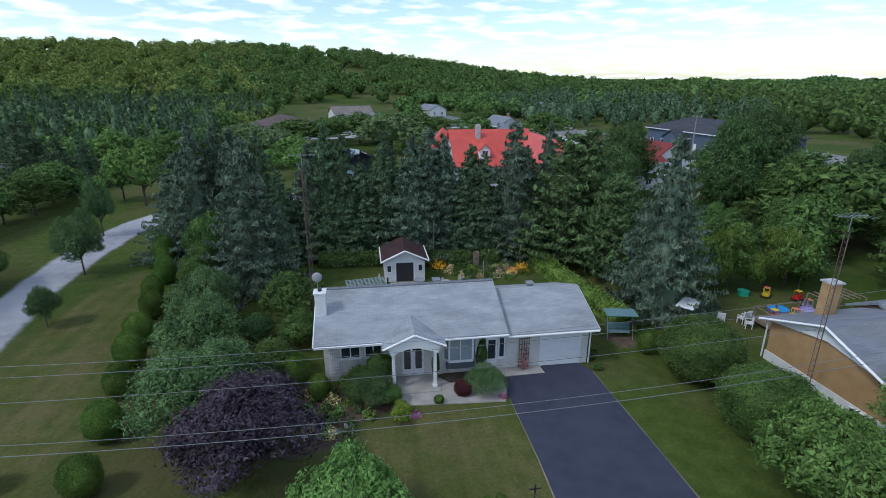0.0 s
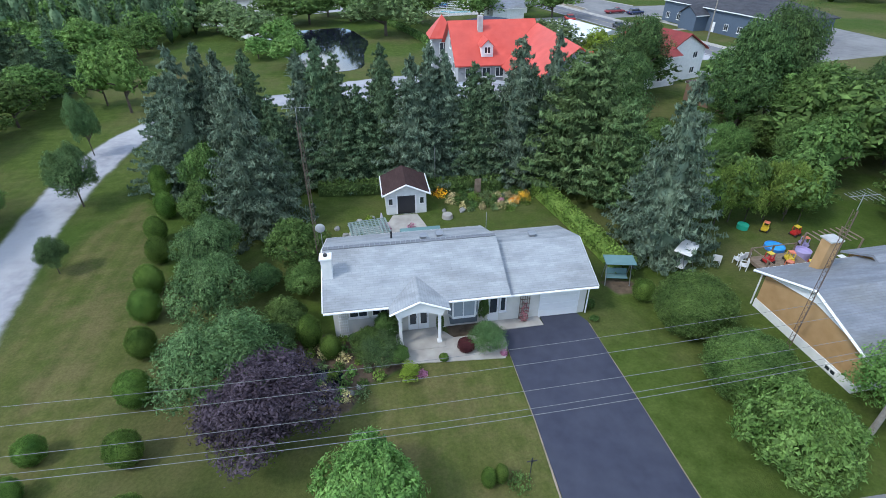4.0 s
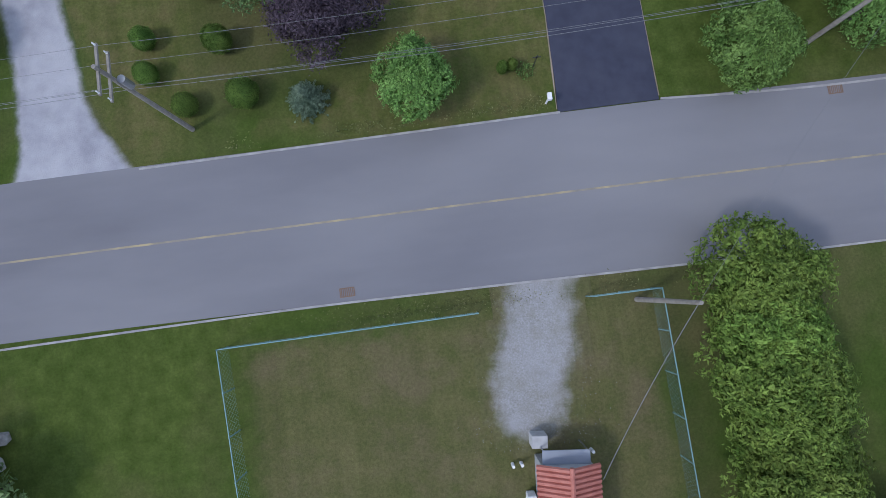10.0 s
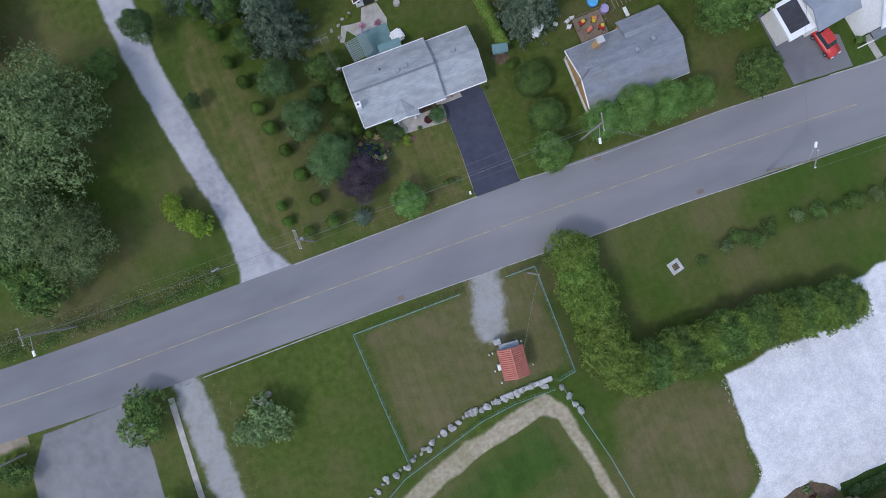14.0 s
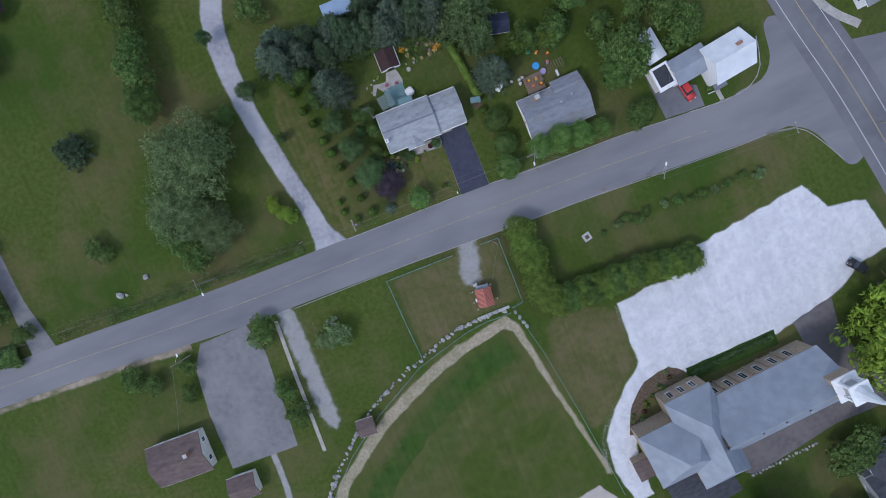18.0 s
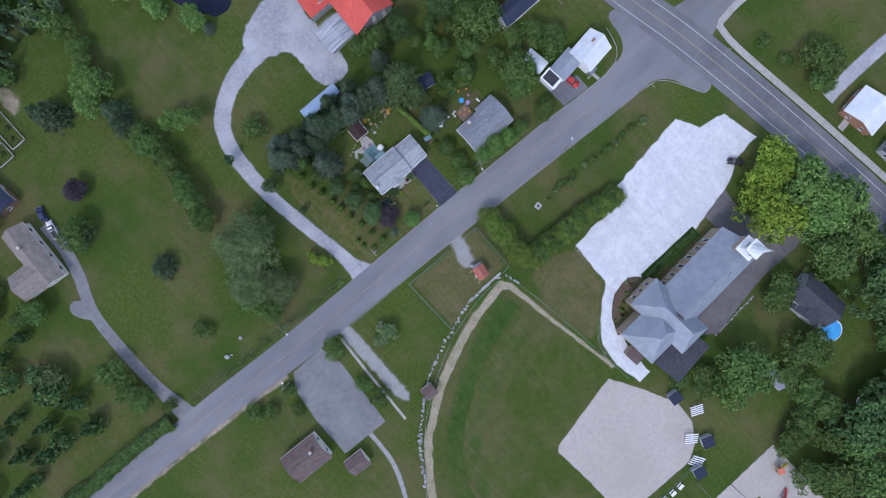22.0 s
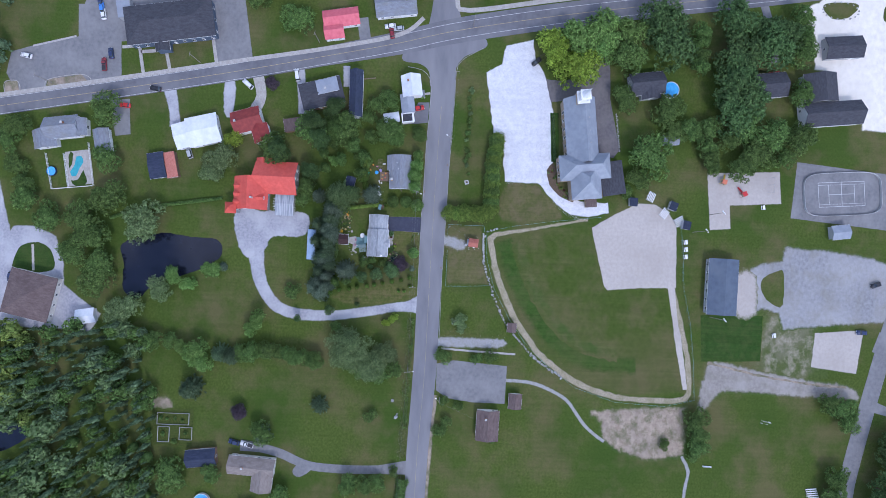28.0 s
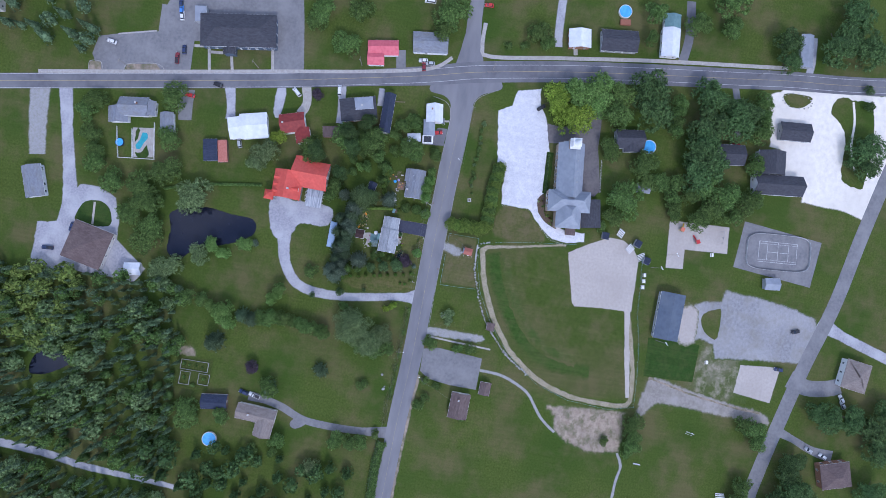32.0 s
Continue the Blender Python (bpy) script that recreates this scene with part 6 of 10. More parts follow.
def house(name, x, y, L, W, turn, eave, ridge, wall, roof, label, kind="gable", over=0.4, wins=(2, 2), chimney=None, doors=1, category="house", win_z=0.9, storeys=1):
    ob = thing(name, x, y, 0, turn, label, category)
    top = ridge if kind == "gable" else eave
    if kind == "gable":
        part("wall", gable_walls(L, W, eave, ridge), M[wall], ob)
        gable_roof("roof", L, W, eave, ridge, M[roof], ob, over)
    elif kind == "hip":
        part("wall", boxes((-L / 2, L / 2, -W / 2, W / 2, -0.15, eave)), M[wall], ob)
        hip_roof("roof", L, W, eave, ridge, M[roof], ob, over)
    else:
        part("wall", boxes((-L / 2, L / 2, -W / 2, W / 2, -0.15, eave)), M[wall], ob)
        rf = part("roof", bevelled(boxes((-L / 2 - over, L / 2 + over, -W / 2 - over, W / 2 + over, eave, eave + 0.25)), 0.05), M[roof], ob)
    fs = part("fascia", boxes((-L / 2 - over, L / 2 + over, -W / 2 - over - 0.03, -W / 2 - over, eave - (ridge - eave) * over / (W / 2) * (kind == "gable") - 0.06, eave - (ridge - eave) * over / (W / 2) * (kind == "gable") + 0.14),
                              (-L / 2 - over, L / 2 + over, W / 2 + over, W / 2 + over + 0.03, eave - (ridge - eave) * over / (W / 2) * (kind == "gable") - 0.06, eave - (ridge - eave) * over / (W / 2) * (kind == "gable") + 0.14)), M["trim"], ob)
    h = min(1.3, max(0.6, (eave / storeys) - win_z - 0.4))
    for s in range(storeys):
        for side, (n, span, yy, tt) in enumerate(((wins[0], L, -W / 2, 0), (wins[0], L, W / 2, 180))):
            for i in range(n):
                c = -span / 2 + span * (i + 0.5) / n
                if doors and side == 0 and i == n // 2 and s == 0:
                    door(ob, c, yy, 0.05, 0.95, 2.05, tt)
                else:
                    window(ob, c, yy, win_z + s * eave / storeys, 1.2, h, tt)
        for n, tt, sx in ((wins[1], 90, 1), (wins[1], -90, -1)):
            for i in range(n):
                window(ob, sx * L / 2, -W / 2 + W * (i + 0.5) / n, win_z + s * eave / storeys, 1.0, h, tt)
    if chimney:
        cx, cy = chimney
        ch = part("chimney", bevelled(boxes((cx - 0.35, cx + 0.35, cy - 0.35, cy + 0.35, eave * 0.8, ridge + 0.9)), 0.03), M["wall_brick"], ob)
        part("cap", boxes((cx - 0.42, cx + 0.42, cy - 0.42, cy + 0.42, ridge + 0.9, ridge + 1.0)), M["concrete_grey"], ch)
    return ob


def vent(ob, x, y, z):
    part("vent", bevelled(boxes((x - 0.18, x + 0.18, y - 0.18, y + 0.18, z - 0.4, z + 0.25), (x - 0.26, x + 0.26, y - 0.26, y + 0.26, z + 0.25, z + 0.33)), 0.02), M["metal"], ob)


house("village_hall", 78.5, 102.6, 33.5, 14.2, -80, 4.6, 7.4, "wall_blue", "roof_dark", "long blue-grey village hall with dark hipped roof", "hip", 0.6, (9, 3), category="hall")
house("hall_porch", 69.6, 105.6, 4.4, 5.0, 10, 3.4, 5.0, "wall_blue", "roof_dark", "porch of the hall with a dark gabled roof", wins=(0, 0), doors=1, category="porch")
house("hall_annexe", 83.4, 121.6, 7.0, 5.0, 10, 3.0, 3.2, "wall_grey", "roof_metal", "flat grey annexe behind the hall", "flat", 0.1, (1, 1), category="hall")
house("pool_house", 34.7, 142.7, 12.4, 7.9, -81, 3.6, 6.0, "wall_white", "roof_slate", "white house with grey gabled roof beside a pool", chimney=(2, 1))
house("house_wing", 30.0, 149.6, 6.8, 8.1, 11, 2.8, 4.6, "wall_white", "roof_slate", "low white wing with grey roof", wins=(1, 1), doors=0)
house("house_wing", 35.3, 136.3, 6.2, 4.8, 5, 3.0, 4.6, "wall_white", "roof_slate", "small white gabled wing", wins=(1, 1), doors=0)
house("garage", 30.4, 127.6, 8.7, 5.4, 11, 2.6, 4.0, "wall_white", "roof_slate", "narrow white garage with grey roof", wins=(1, 1), category="garage")
house("tan_building", -31.9, 151.6, 17.4, 17.0, 78, 3.6, 6.4, "wall_cream", "roof_brown", "large building with brownish hipped roof", "hip", 0.5, (5, 4))
house("barn", -7.5, 180.8, 14.1, 7.8, 19, 3.0, 4.6, "wall_white", "roof_slate", "white barn with grey roof", wins=(4, 1), category="barn")
house("tent_shed", -39.4, 130.6, 6.6, 5.0, -80, 2.2, 3.2, "wall_white", "roof_white", "small bright white shed", wins=(0, 0), doors=1, category="shed")
house("pale_house", 36.5, 88.0, 11.9, 11.1, -75, 3.2, 4.6, "wall_white", "roof_white", "white house with pale metal roof", wins=(4, 3))
house("house_wing", 34.1, 96.0, 6.2, 9.5, -72, 2.9, 3.8, "wall_white", "roof_white", "lower white wing with pale metal roof", wins=(2, 2), doors=0)
house("garage", 21.6, 105.7, 5.7, 9.5, -79, 2.7, 3.3, "wall_blue", "roof_navy", "garage with dark blue roof", wins=(1, 1), category="garage")
house("lean_to", 22.2, 100.4, 4.1, 10.1, -77, 2.3, 2.6, "wall_brown", "roof_tile", "lean-to with rusty striped corrugated roof", "flat", 0.1, (0, 0), doors=0, category="shed")
house("white_house", 41.1, 70.5, 10.9, 8.2, -72, 4.6, 6.8, "wall_white", "roof_darkred", "white two-storey house with dark red roof", chimney=(-4, 0), storeys=2, wins=(3, 2))
house("house_wing", 36.3, 64.9, 6.4, 6.0, 18, 4.4, 5.8, "wall_white", "roof_darkred", "white wing with dark red roof", wins=(1, 2), doors=0, storeys=2)
house("blue_carport", -7.0, 43.4, 11.8, 2.8, 0, 2.3, 2.7, "wall_grey", "roof_blue", "long low shed with pale blue metal roof", "flat", 0.15, (0, 0), category="shed")
house("garden_shed", 19.1, 29.0, 3.3, 3.1, -13, 2.0, 3.0, "wall_blue", "roof_navy", "small shed with dark blue roof", wins=(1, 0), category="shed")
house("dark_house", 53.7, 41.8, 16.3, 10.1, -74, 3.6, 5.0, "wall_brick", "roof_dark", "house with dark shingle roof", "hip", wins=(4, 2), chimney=(2, 1))
house("house_wing", 56.5, 39.5, 8, 5.0, -74, 4.9, 5.5, "wall_white", "roof_metal", "upper storey with pale metal roof", "hip", 0.3, (2, 1), doors=0)
house("narrow_house", 54.2, 28.0, 18.1, 4.6, 1, 4.6, 6.2, "wall_white", "roof_navy", "long narrow white house with dark blue roof", wins=(5, 1), storeys=2)
house("brown_shed", 40.9, 52.5, 4.9, 7.8, 12, 2.4, 3.0, "wall_brown", "roof_brown", "shed with flat brown roof", "flat", 0.15, (0, 0), category="shed")
house("pink_house", 84.9, 35.6, 13.7, 6.5, -79, 2.9, 4.6, "wall_white", "roof_pink", "white house with pinkish red roof", wins=(4, 2))
house("house_wing", 79.3, 38.2, 7.2, 5.6, -80, 2.9, 4.4, "wall_white", "roof_pink", "wing with pinkish red roof", wins=(2, 1), doors=0)
house("grey_house", 91.9, 14.0, 16.0, 9.3, -81, 2.9, 4.4, "wall_white", "roof_slate", "white bungalow with grey roof", wins=(4, 2))
house("white_cottage", 108.8, -57.0, 8.4, 10.2, 10, 3.0, 4.6, "wall_brick", "roof_white", "brick cottage with white metal roof", wins=(2, 2))
house("dark_house", 111.6, -76.5, 17.5, 9.8, -82, 3.0, 5.0, "wall_grey", "roof_dark", "house with dark grey shingle roof", wins=(4, 2))
house("long_house", 116.0, -101.8, 13.5, 8.2, 6, 3.2, 4.8, "wall_white", "roof_white", "long house with shining white metal roof", wins=(3, 2))
house("house_wing", 126.3, -101.0, 7, 7.4, 6, 3.0, 4.2, "wall_white", "roof_teal", "rear wing with dull teal roof", wins=(1, 1), doors=0)
house("greenhouse", 126.4, -171.8, 15.9, 5.6, 7, 2.4, 3.2, "wall_grey", "roof_metal", "long grey shed among trees", wins=(2, 1), category="shed")
house("dark_house", 65.0, -90.0, 13.3, 8.3, -81, 3.6, 6.0, "wall_grey", "roof_dark", "house with dark blue-grey gabled roof", wins=(3, 2))
house("house_wing", 61.8, -91.6, 5, 7.4, 9, 3.4, 5.0, "wall_grey", "roof_dark", "small grey house wing with a dark roof", wins=(1, 1), doors=0)
house("dark_house", 67.0, -139.7, 17, 9.4, -82, 3.4, 5.4, "wall_grey", "roof_dark", "house with dark grey roof under trees", wins=(4, 2))
house("station", 67.4, -162.7, 11.1, 13.2, 7, 3.8, 6.6, "wall_grey", "roof_dark", "large house with dark gabled roofs", wins=(2, 3))
house("station_wing", 56.9, -168.0, 24.4, 9.3, -83, 3.8, 6.4, "wall_white", "roof_dark", "long white station wing with a dark roof", wins=(6, 2))
house("garage", 85.1, -172.7, 15.3, 8.5, -84, 2.8, 4.4, "wall_grey", "roof_dark", "dark-roofed garage on the pale yard", wins=(2, 1), category="garage")
house("long_building", -16.7, -124.8, 22.1, 11.5, -1, 3.4, 5.2, "wall_grey", "roof_steel", "long low building with blue-grey metal roof", wins=(6, 2), over=0.5, category="hall")
house("rink_shelter", 8.1, -174.3, 7.0, 5.1, -82, 2.5, 3.5, "wall_grey", "roof_metal", "small shelter with pale blue-grey roof", wins=(1, 0), category="shelter")
house("east_house", -29.5, -224.1, 12.4, 13.8, 83, 4.0, 6.6, "wall_white", "roof_tan", "large house with brownish-grey roof", "hip", wins=(3, 3))
house("east_house", -79.9, -222.1, 14.7, 11.7, -74, 4.0, 6.6, "wall_brick", "roof_brown", "house with brown hipped roof", "hip", wins=(3, 2))
house("brown_house", -76.8, -30.7, 11.5, 8.4, -1, 2.8, 4.4, "wall_cream", "roof_brown", "bungalow with brown shingle roof", wins=(3, 2), chimney=(3, 1))
house("brown_shed", -66.8, -41.6, 5.5, 4.6, -2, 2.2, 3.3, "wall_cream", "roof_brown", "small garage with brown roof", wins=(1, 0), category="garage")
house("field_shed", -37.1, -39.0, 3.1, 3.1, -3, 2.0, 2.6, "wall_brown", "roof_brown", "small dark wooden shed by the stone bank", wins=(0, 0), category="shed")
house("west_house", -96.2, 62.6, 17.6, 6.6, -94, 3.0, 4.8, "wall_cream", "roof_tan", "angled bungalow with brownish roof", wins=(4, 1), chimney=(-3, 0))
house("house_wing", -101.6, 58.2, 8.4, 7.4, -4, 3.0, 4.7, "wall_cream", "roof_tan", "wing of the bungalow with brownish roof", wins=(2, 1), doors=0)
house("dark_garage", -93.6, 82.6, 11.1, 6.2, -83, 2.7, 4.2, "wall_brown", "roof_navy", "timber garage with dark blue roof", wins=(1, 1), category="garage")
house("garden_shed", 42.7, -101.5, 5.8, 3.4, -85, 2.2, 3.0, "wall_grey", "roof_slate", "grey-roofed shed among trees", wins=(0, 0), category="shed")
house("garden_shed", 45.8, 13.6, 5.6, 3.2, -78, 2.1, 2.6, "wall_white", "roof_white", "low white garden shed with a white roof", wins=(0, 0), category="shed")
for x_, y_, a_ in ((16.5, -87.0, -2), (15.6, -103.7, -19), (8, -109.5, -10)):
    house("dugout", x_, y_, 3.2, 3.0, a_, 2.0, 2.5, "wall_grey", "roof_navy", "small dark-roofed dugout beside the infield", "flat", 0.15, (0, 0), category="shed")
# far houses to the north, beyond the red roof
house("far_house", -12, 205, 16, 9, 20, 3.4, 6, "wall_cream", "roof_tan", "cream house with tan roof at the wood's edge", wins=(3, 2))
house("far_house", 25, 235, 14, 8, -70, 3.2, 5.2, "wall_white", "roof_slate", "small white house with grey roof", wins=(4, 2))
house("far_house", 70, 215, 10, 8, -80, 4.2, 7, "wall_cream", "roof_slate", "cream house with grey gabled roof", wins=(3, 2))

# ---- red-roofed mansion ----
man = thing("red_mansion", 15.0, 62.0, 0, 0, "grey two-storey mansion with bright red metal roofs", "house")


def block(L, W, x, y, turn, eave, ridge, wall, roof, hip=False):
    w = part("wall", boxes((-L / 2, L / 2, -W / 2, W / 2, -0.1, eave)) if hip else gable_walls(L, W, eave, ridge), M[wall], man)
    w.matrix_local = pose(x, y, 0, 0, 0, turn)
    r = (hip_roof if hip else gable_roof)("roof", L, W, eave, ridge, M[roof], man, 0.5)
    r.matrix_local = pose(x, y, 0, 0, 0, turn)


block(12.0, 12.4, -2.8, 5.5, 0, 4.8, 9.2, "wall_grey", "roof_red")
block(15.6, 12.0, 3.7, -4.1, 90, 4.6, 8.8, "wall_grey", "roof_red")
block(3.4, 3.4, -9.0, 12.6, 0, 6.0, 9.0, "wall_grey", "roof_red", True)
block(3.0, 5.0, 9.6, 1.4, 0, 3.4, 5.2, "wall_grey", "roof_red")
block(6.4, 8.4, -6.3, -7.4, 90, 2.7, 3.5, "wall_grey", "roof_ribbed")
for y_ in (2.2, 5.5, 8.8):
    for z_ in (0.8, 3.0, 5.6):
        if z_ < 5 or y_ == 5.5:
            window(man, -8.82, y_, z_, 1.3, 1.4, -90)
for x_ in (-7.2, -4.8, -2.9):
    window(man, x_, -0.72, 2.9, 1.2, 1.3, 0)
    window(man, x_, 11.72, 2.9, 1.2, 1.3, 180)
for x_ in (0.4, 3.7, 7.0):
    window(man, x_, -11.92, 0.9, 1.2, 1.3, 0)
    window(man, x_, -11.92, 3.1, 1.2, 1.3, 0)
window(man, 3.7, -11.92, 5.6, 1.1, 1.2, 0)
for y_ in (-10, -7, -4):
    window(man, -2.32, y_, 3.0, 1.2, 1.2, -90)
    window(man, 9.72, y_, 2.6, 1.2, 1.3, 90)
for z_ in (1.0, 3.8):
    window(man, -10.72, 12.6, z_, 1.2, 1.6, -90)
    window(man, -9.0, 10.88, z_, 1.2, 1.6, 0)
for x_ in (-6.6, -3.4, -0.2):
    d_ = part("dormer", gable_walls(2.2, 1.5, 1.0, 1.7), M["trim"], man)
    d_.matrix_local = pose(x_, 10.2, 5.4, 0, 0, 90)
    gable_roof("dormer_roof", 2.3, 1.5, 1.0, 1.7, M["roof_red"], d_, 0.2, 0.1)
d_ = part("dormer", gable_walls(2.6, 1.6, 1.3, 2.1), M["trim"], man)
d_.matrix_local = pose(-4.6, 1.2, 5.6, 0, 0, 90)
gable_roof("dormer_roof", 2.7, 1.6, 1.3, 2.1, M["roof_red"], d_, 0.2, 0.1)
window(man, -4.6, -0.13, 5.9, 0.9, 0.9, 0)
part("chimney", bevelled(boxes((-5.2, -4.5, 3.6, 4.3, 7.0, 10.2)), 0.03), M["concrete_grey"], man)
for i_ in range(9):
    sm_ = bmesh.new()
    tube(sm_, (-8.9 + i_ * 0.65, -11.9, 2.72 + 0.80 * (1 - abs(i_ - 4) / 4)), (-8.9 + i_ * 0.65, -2.9, 2.72 + 0.80 * (1 - abs(i_ - 4) / 4)), 0.05, None, 4)
    part("roof_rib", sm_, M["trim"], man)

# ---- the bungalow ----
H = thing("bungalow", 0, 0, 0, 0, "low cream brick bungalow with weathered grey shingle roof", "house")
FY = 13.85
part("wall", gable_walls(10.4, 5.7, 3.2, 4.5), M["wall_cream"], H).matrix_local = pose(-4.95, FY + 2.85, 0)
part("garage_wall", gable_walls(5.6, 5.7, 2.7, 3.85), M["wall_cream"], H).matrix_local = pose(3.05, FY + 2.87, 0)
gable_roof("roof", 9.95, 7.1, 3.11, 4.6, M["roof_grey"], H, 0.5).matrix_local = pose(-5.08, 16.8, 0)
gable_roof("garage_roof", 5.35, 6.6, 2.72, 3.93, M["roof_grey"], H, 0.4).matrix_local = pose(3.07, 16.82, 0)
rc_ = part("ridge_cap", boxes((-0.145, 0.145, -0.14, 0.14, 0, 0.065)), M["roof_slate"], H)
rc_.matrix_local = pose(-10.36, 16.8, 4.72)
for i_ in range(1, 34):
    twin(rc_, H, pose(-10.36 + i_ * 0.32, 16.8, 4.72 + 0.004 * (i_ % 2)))
for x0_, x1_, y_, z_ in ((-10.56, 0.42, 12.75, 2.84), (0.46, 6.15, 13.12, 2.50), (-10.56, 0.42, 20.85, 2.84), (0.46, 6.15, 20.52, 2.50)):
    part("fascia", bevelled(boxes((x0_, x1_, y_ - 0.02, y_ + 0.02, z_, z_ + 0.16)), 0.008), M["trim"], H)
    part("gutter", bevelled(boxes((x0_, x1_, y_ - 0.13 if y_ < 17 else y_ + 0.02, y_ - 0.02 if y_ < 17 else y_ + 0.13, z_ + 0.06, z_ + 0.16)), 0.02), M["trim"], H)
for x0_, x1_, y0_, y1_, z_ in ((-10.5, 0.38, 12.8, FY, 2.86), (0.46, 6.1, 13.18, FY, 2.52), (-10.5, 0.38, 19.85, 20.8, 2.86), (0.46, 6.1, 19.85, 20.48, 2.52)):
    part("soffit", boxes((x0_, x1_, y0_, y1_, z_, z_ + 0.03)), M["trim"], H)
for x_, e_, r_, d_ in ((-10.58, 2.98, 4.66, 4.05), (6.17, 2.65, 3.99, 3.68)):
    for s_ in (-1, 1):
        bg_ = bmesh.new()
        tube(bg_, (x_, 16.8 + s_ * d_, e_), (x_, 16.8, r_), 0.06, 0.06, 4)
        part("barge_board", bg_, M["trim"], H)
# openings in the front
window(H, -8.65, FY, 1.55, 1.15, 0.95, 0, 1)
window(H, -7.35, FY, 1.55, 1.0, 0.95, 0, 1)
for x_ in (-5.38, -4.72):
    d_ = door(H, x_, FY, 0.12, 0.63, 2.05)
    part("pane", bevelled(boxes((-0.19, 0.19, -0.075, -0.052, 0.45, 1.9)), 0.01), glass, d_)
part("lantern", bevelled(boxes((-5.12, -4.98, 13.1, 13.24, 2.15, 2.42)), 0.03), M["dark"], H)
# bay window
def bay_ring(z0, z1):
    bm = bmesh.new()
    vs = [bm.verts.new((x, y, z)) for z in (z0, z1) for x, y in ((-3.25, FY), (-2.95, 13.40), (-1.55, 13.40), (-1.25, FY))]
    for q in ((0, 1, 5, 4), (1, 2, 6, 5), (2, 3, 7, 6), (4, 5, 6, 7), (3, 2, 1, 0), (0, 4, 7, 3)):
        bm.faces.new([vs[i] for i in q])
    return bm


bw_ = part("bay_window", bay_ring(2.55, 2.85), M["trim"], H)
part("sill", bay_ring(0.98, 1.12), M["trim"], bw_)
pn_ = bmesh.new()
vs_ = [pn_.verts.new((x_, y_, z_)) for z_ in (1.12, 2.55) for x_, y_ in ((-3.2, FY), (-2.92, 13.45), (-1.58, 13.45), (-1.3, FY))]
for q_ in ((0, 1, 5, 4), (1, 2, 6, 5), (2, 3, 7, 6)):
    pn_.faces.new([vs_[i] for i in q_])
part("pane", pn_, plain("curtained_glass", (0.32, 0.36, 0.40), 0.12, spec=0.6), bw_)
for x_ in (-2.95, -1.55, -2.3):
    part("mullion", boxes((x_ - (0.05 if x_ != -2.3 else 0.025), x_ + (0.05 if x_ != -2.3 else 0.025), 13.38, 13.44, 1.12, 2.55)), M["trim"], bw_)
for x_ in (-3.22, -1.28):
    part("mullion", boxes((x_ - 0.04, x_ + 0.04, FY - 0.08, FY, 1.12, 2.55)), M["trim"], bw_)
part("skirting", bevelled(boxes((-3.1, -1.4, 13.42, FY, 0.55, 0.98)), 0.02), plain("dark_panel", (0.10, 0.12, 0.14), 0.5), bw_)
d_ = door(H, -0.30, FY, 0.15, 0.68, 2.1)
part("pane", boxes((-0.22, 0.22, -0.075, -0.052, 0.7, 1.95)), glass, d_)
window(H, 0.32, FY, 0.85, 0.42, 1.4, 0, 0)
gd_ = part("garage_door", bmesh.new(), M["trim"], H)
gm_ = bmesh.new()
for i_ in range(4):
    box(gm_, 2.85, 5.22, FY - 0.05, FY + 0.02, 0.06 + i_ * 0.52, 0.06 + i_ * 0.52 + 0.505)
bevelled(gm_, 0.012)
gm_.to_mesh(gd_.data)
gm_.free()
for q_ in ((2.73, 2.85, FY - 0.07, FY + 0.02, 0, 2.2), (5.22, 5.34, FY - 0.07, FY + 0.02, 0, 2.2), (2.73, 5.34, FY - 0.07, FY + 0.02, 2.15, 2.3)):
    part("door_trim", boxes(q_), M["trim"], gd_)
dp_ = bmesh.new()
tube(dp_, (5.92, FY - 0.1, 0.05), (5.92, FY - 0.1, 2.5), 0.05, 0.05, 6)
part("downspout", dp_, M["trim"], H)
window(H, 5.86, 17, 1.1, 1.1, 1.0, 90)
for y_ in (15.6, 18.4):
    window(H, -10.16, y_, 1.3, 1.2, 1.0, -90)
for x_ in (-9, -6.8, -1.5, 3.2):
    window(H, x_, 19.92, 1.2, 1.3, 1.1, 180)
# porch with its own gable running into the main roof
part("porch_floor", bevelled(boxes((-6.55, -3.6, 12.0, FY - 0.06, 0.02, 0.14)), 0.02), M["concrete"], H)
for x_ in (-6.25, -3.92):
    ps_ = part("porch_post", bevelled(boxes((x_ - 0.09, x_ + 0.09, 12.4, 12.58, 0.14, 2.85)), 0.015), M["trim"], H)
    part("foot", bevelled(boxes((x_ - 0.14, x_ + 0.14, 12.35, 12.63, 0.14, 0.28)), 0.015), M["trim"], ps_)
pr_ = bmesh.new()
L0_, R0_, A_, PY_ = -6.85, -3.35, -5.1, 12.05
vs_ = [pr_.verts.new(v) for v in ((L0_, PY_, 2.90), (A_, PY_, 3.66), (R0_, PY_, 2.90), (L0_, 12.85, 2.90), (A_, 14.9, 3.66), (R0_, 12.85, 2.90),
                                  (L0_, PY_, 3.03), (A_, PY_, 3.80), (R0_, PY_, 3.03), (L0_, 12.85, 3.03), (A_, 14.9, 3.80), (R0_, 12.85, 3.03))]
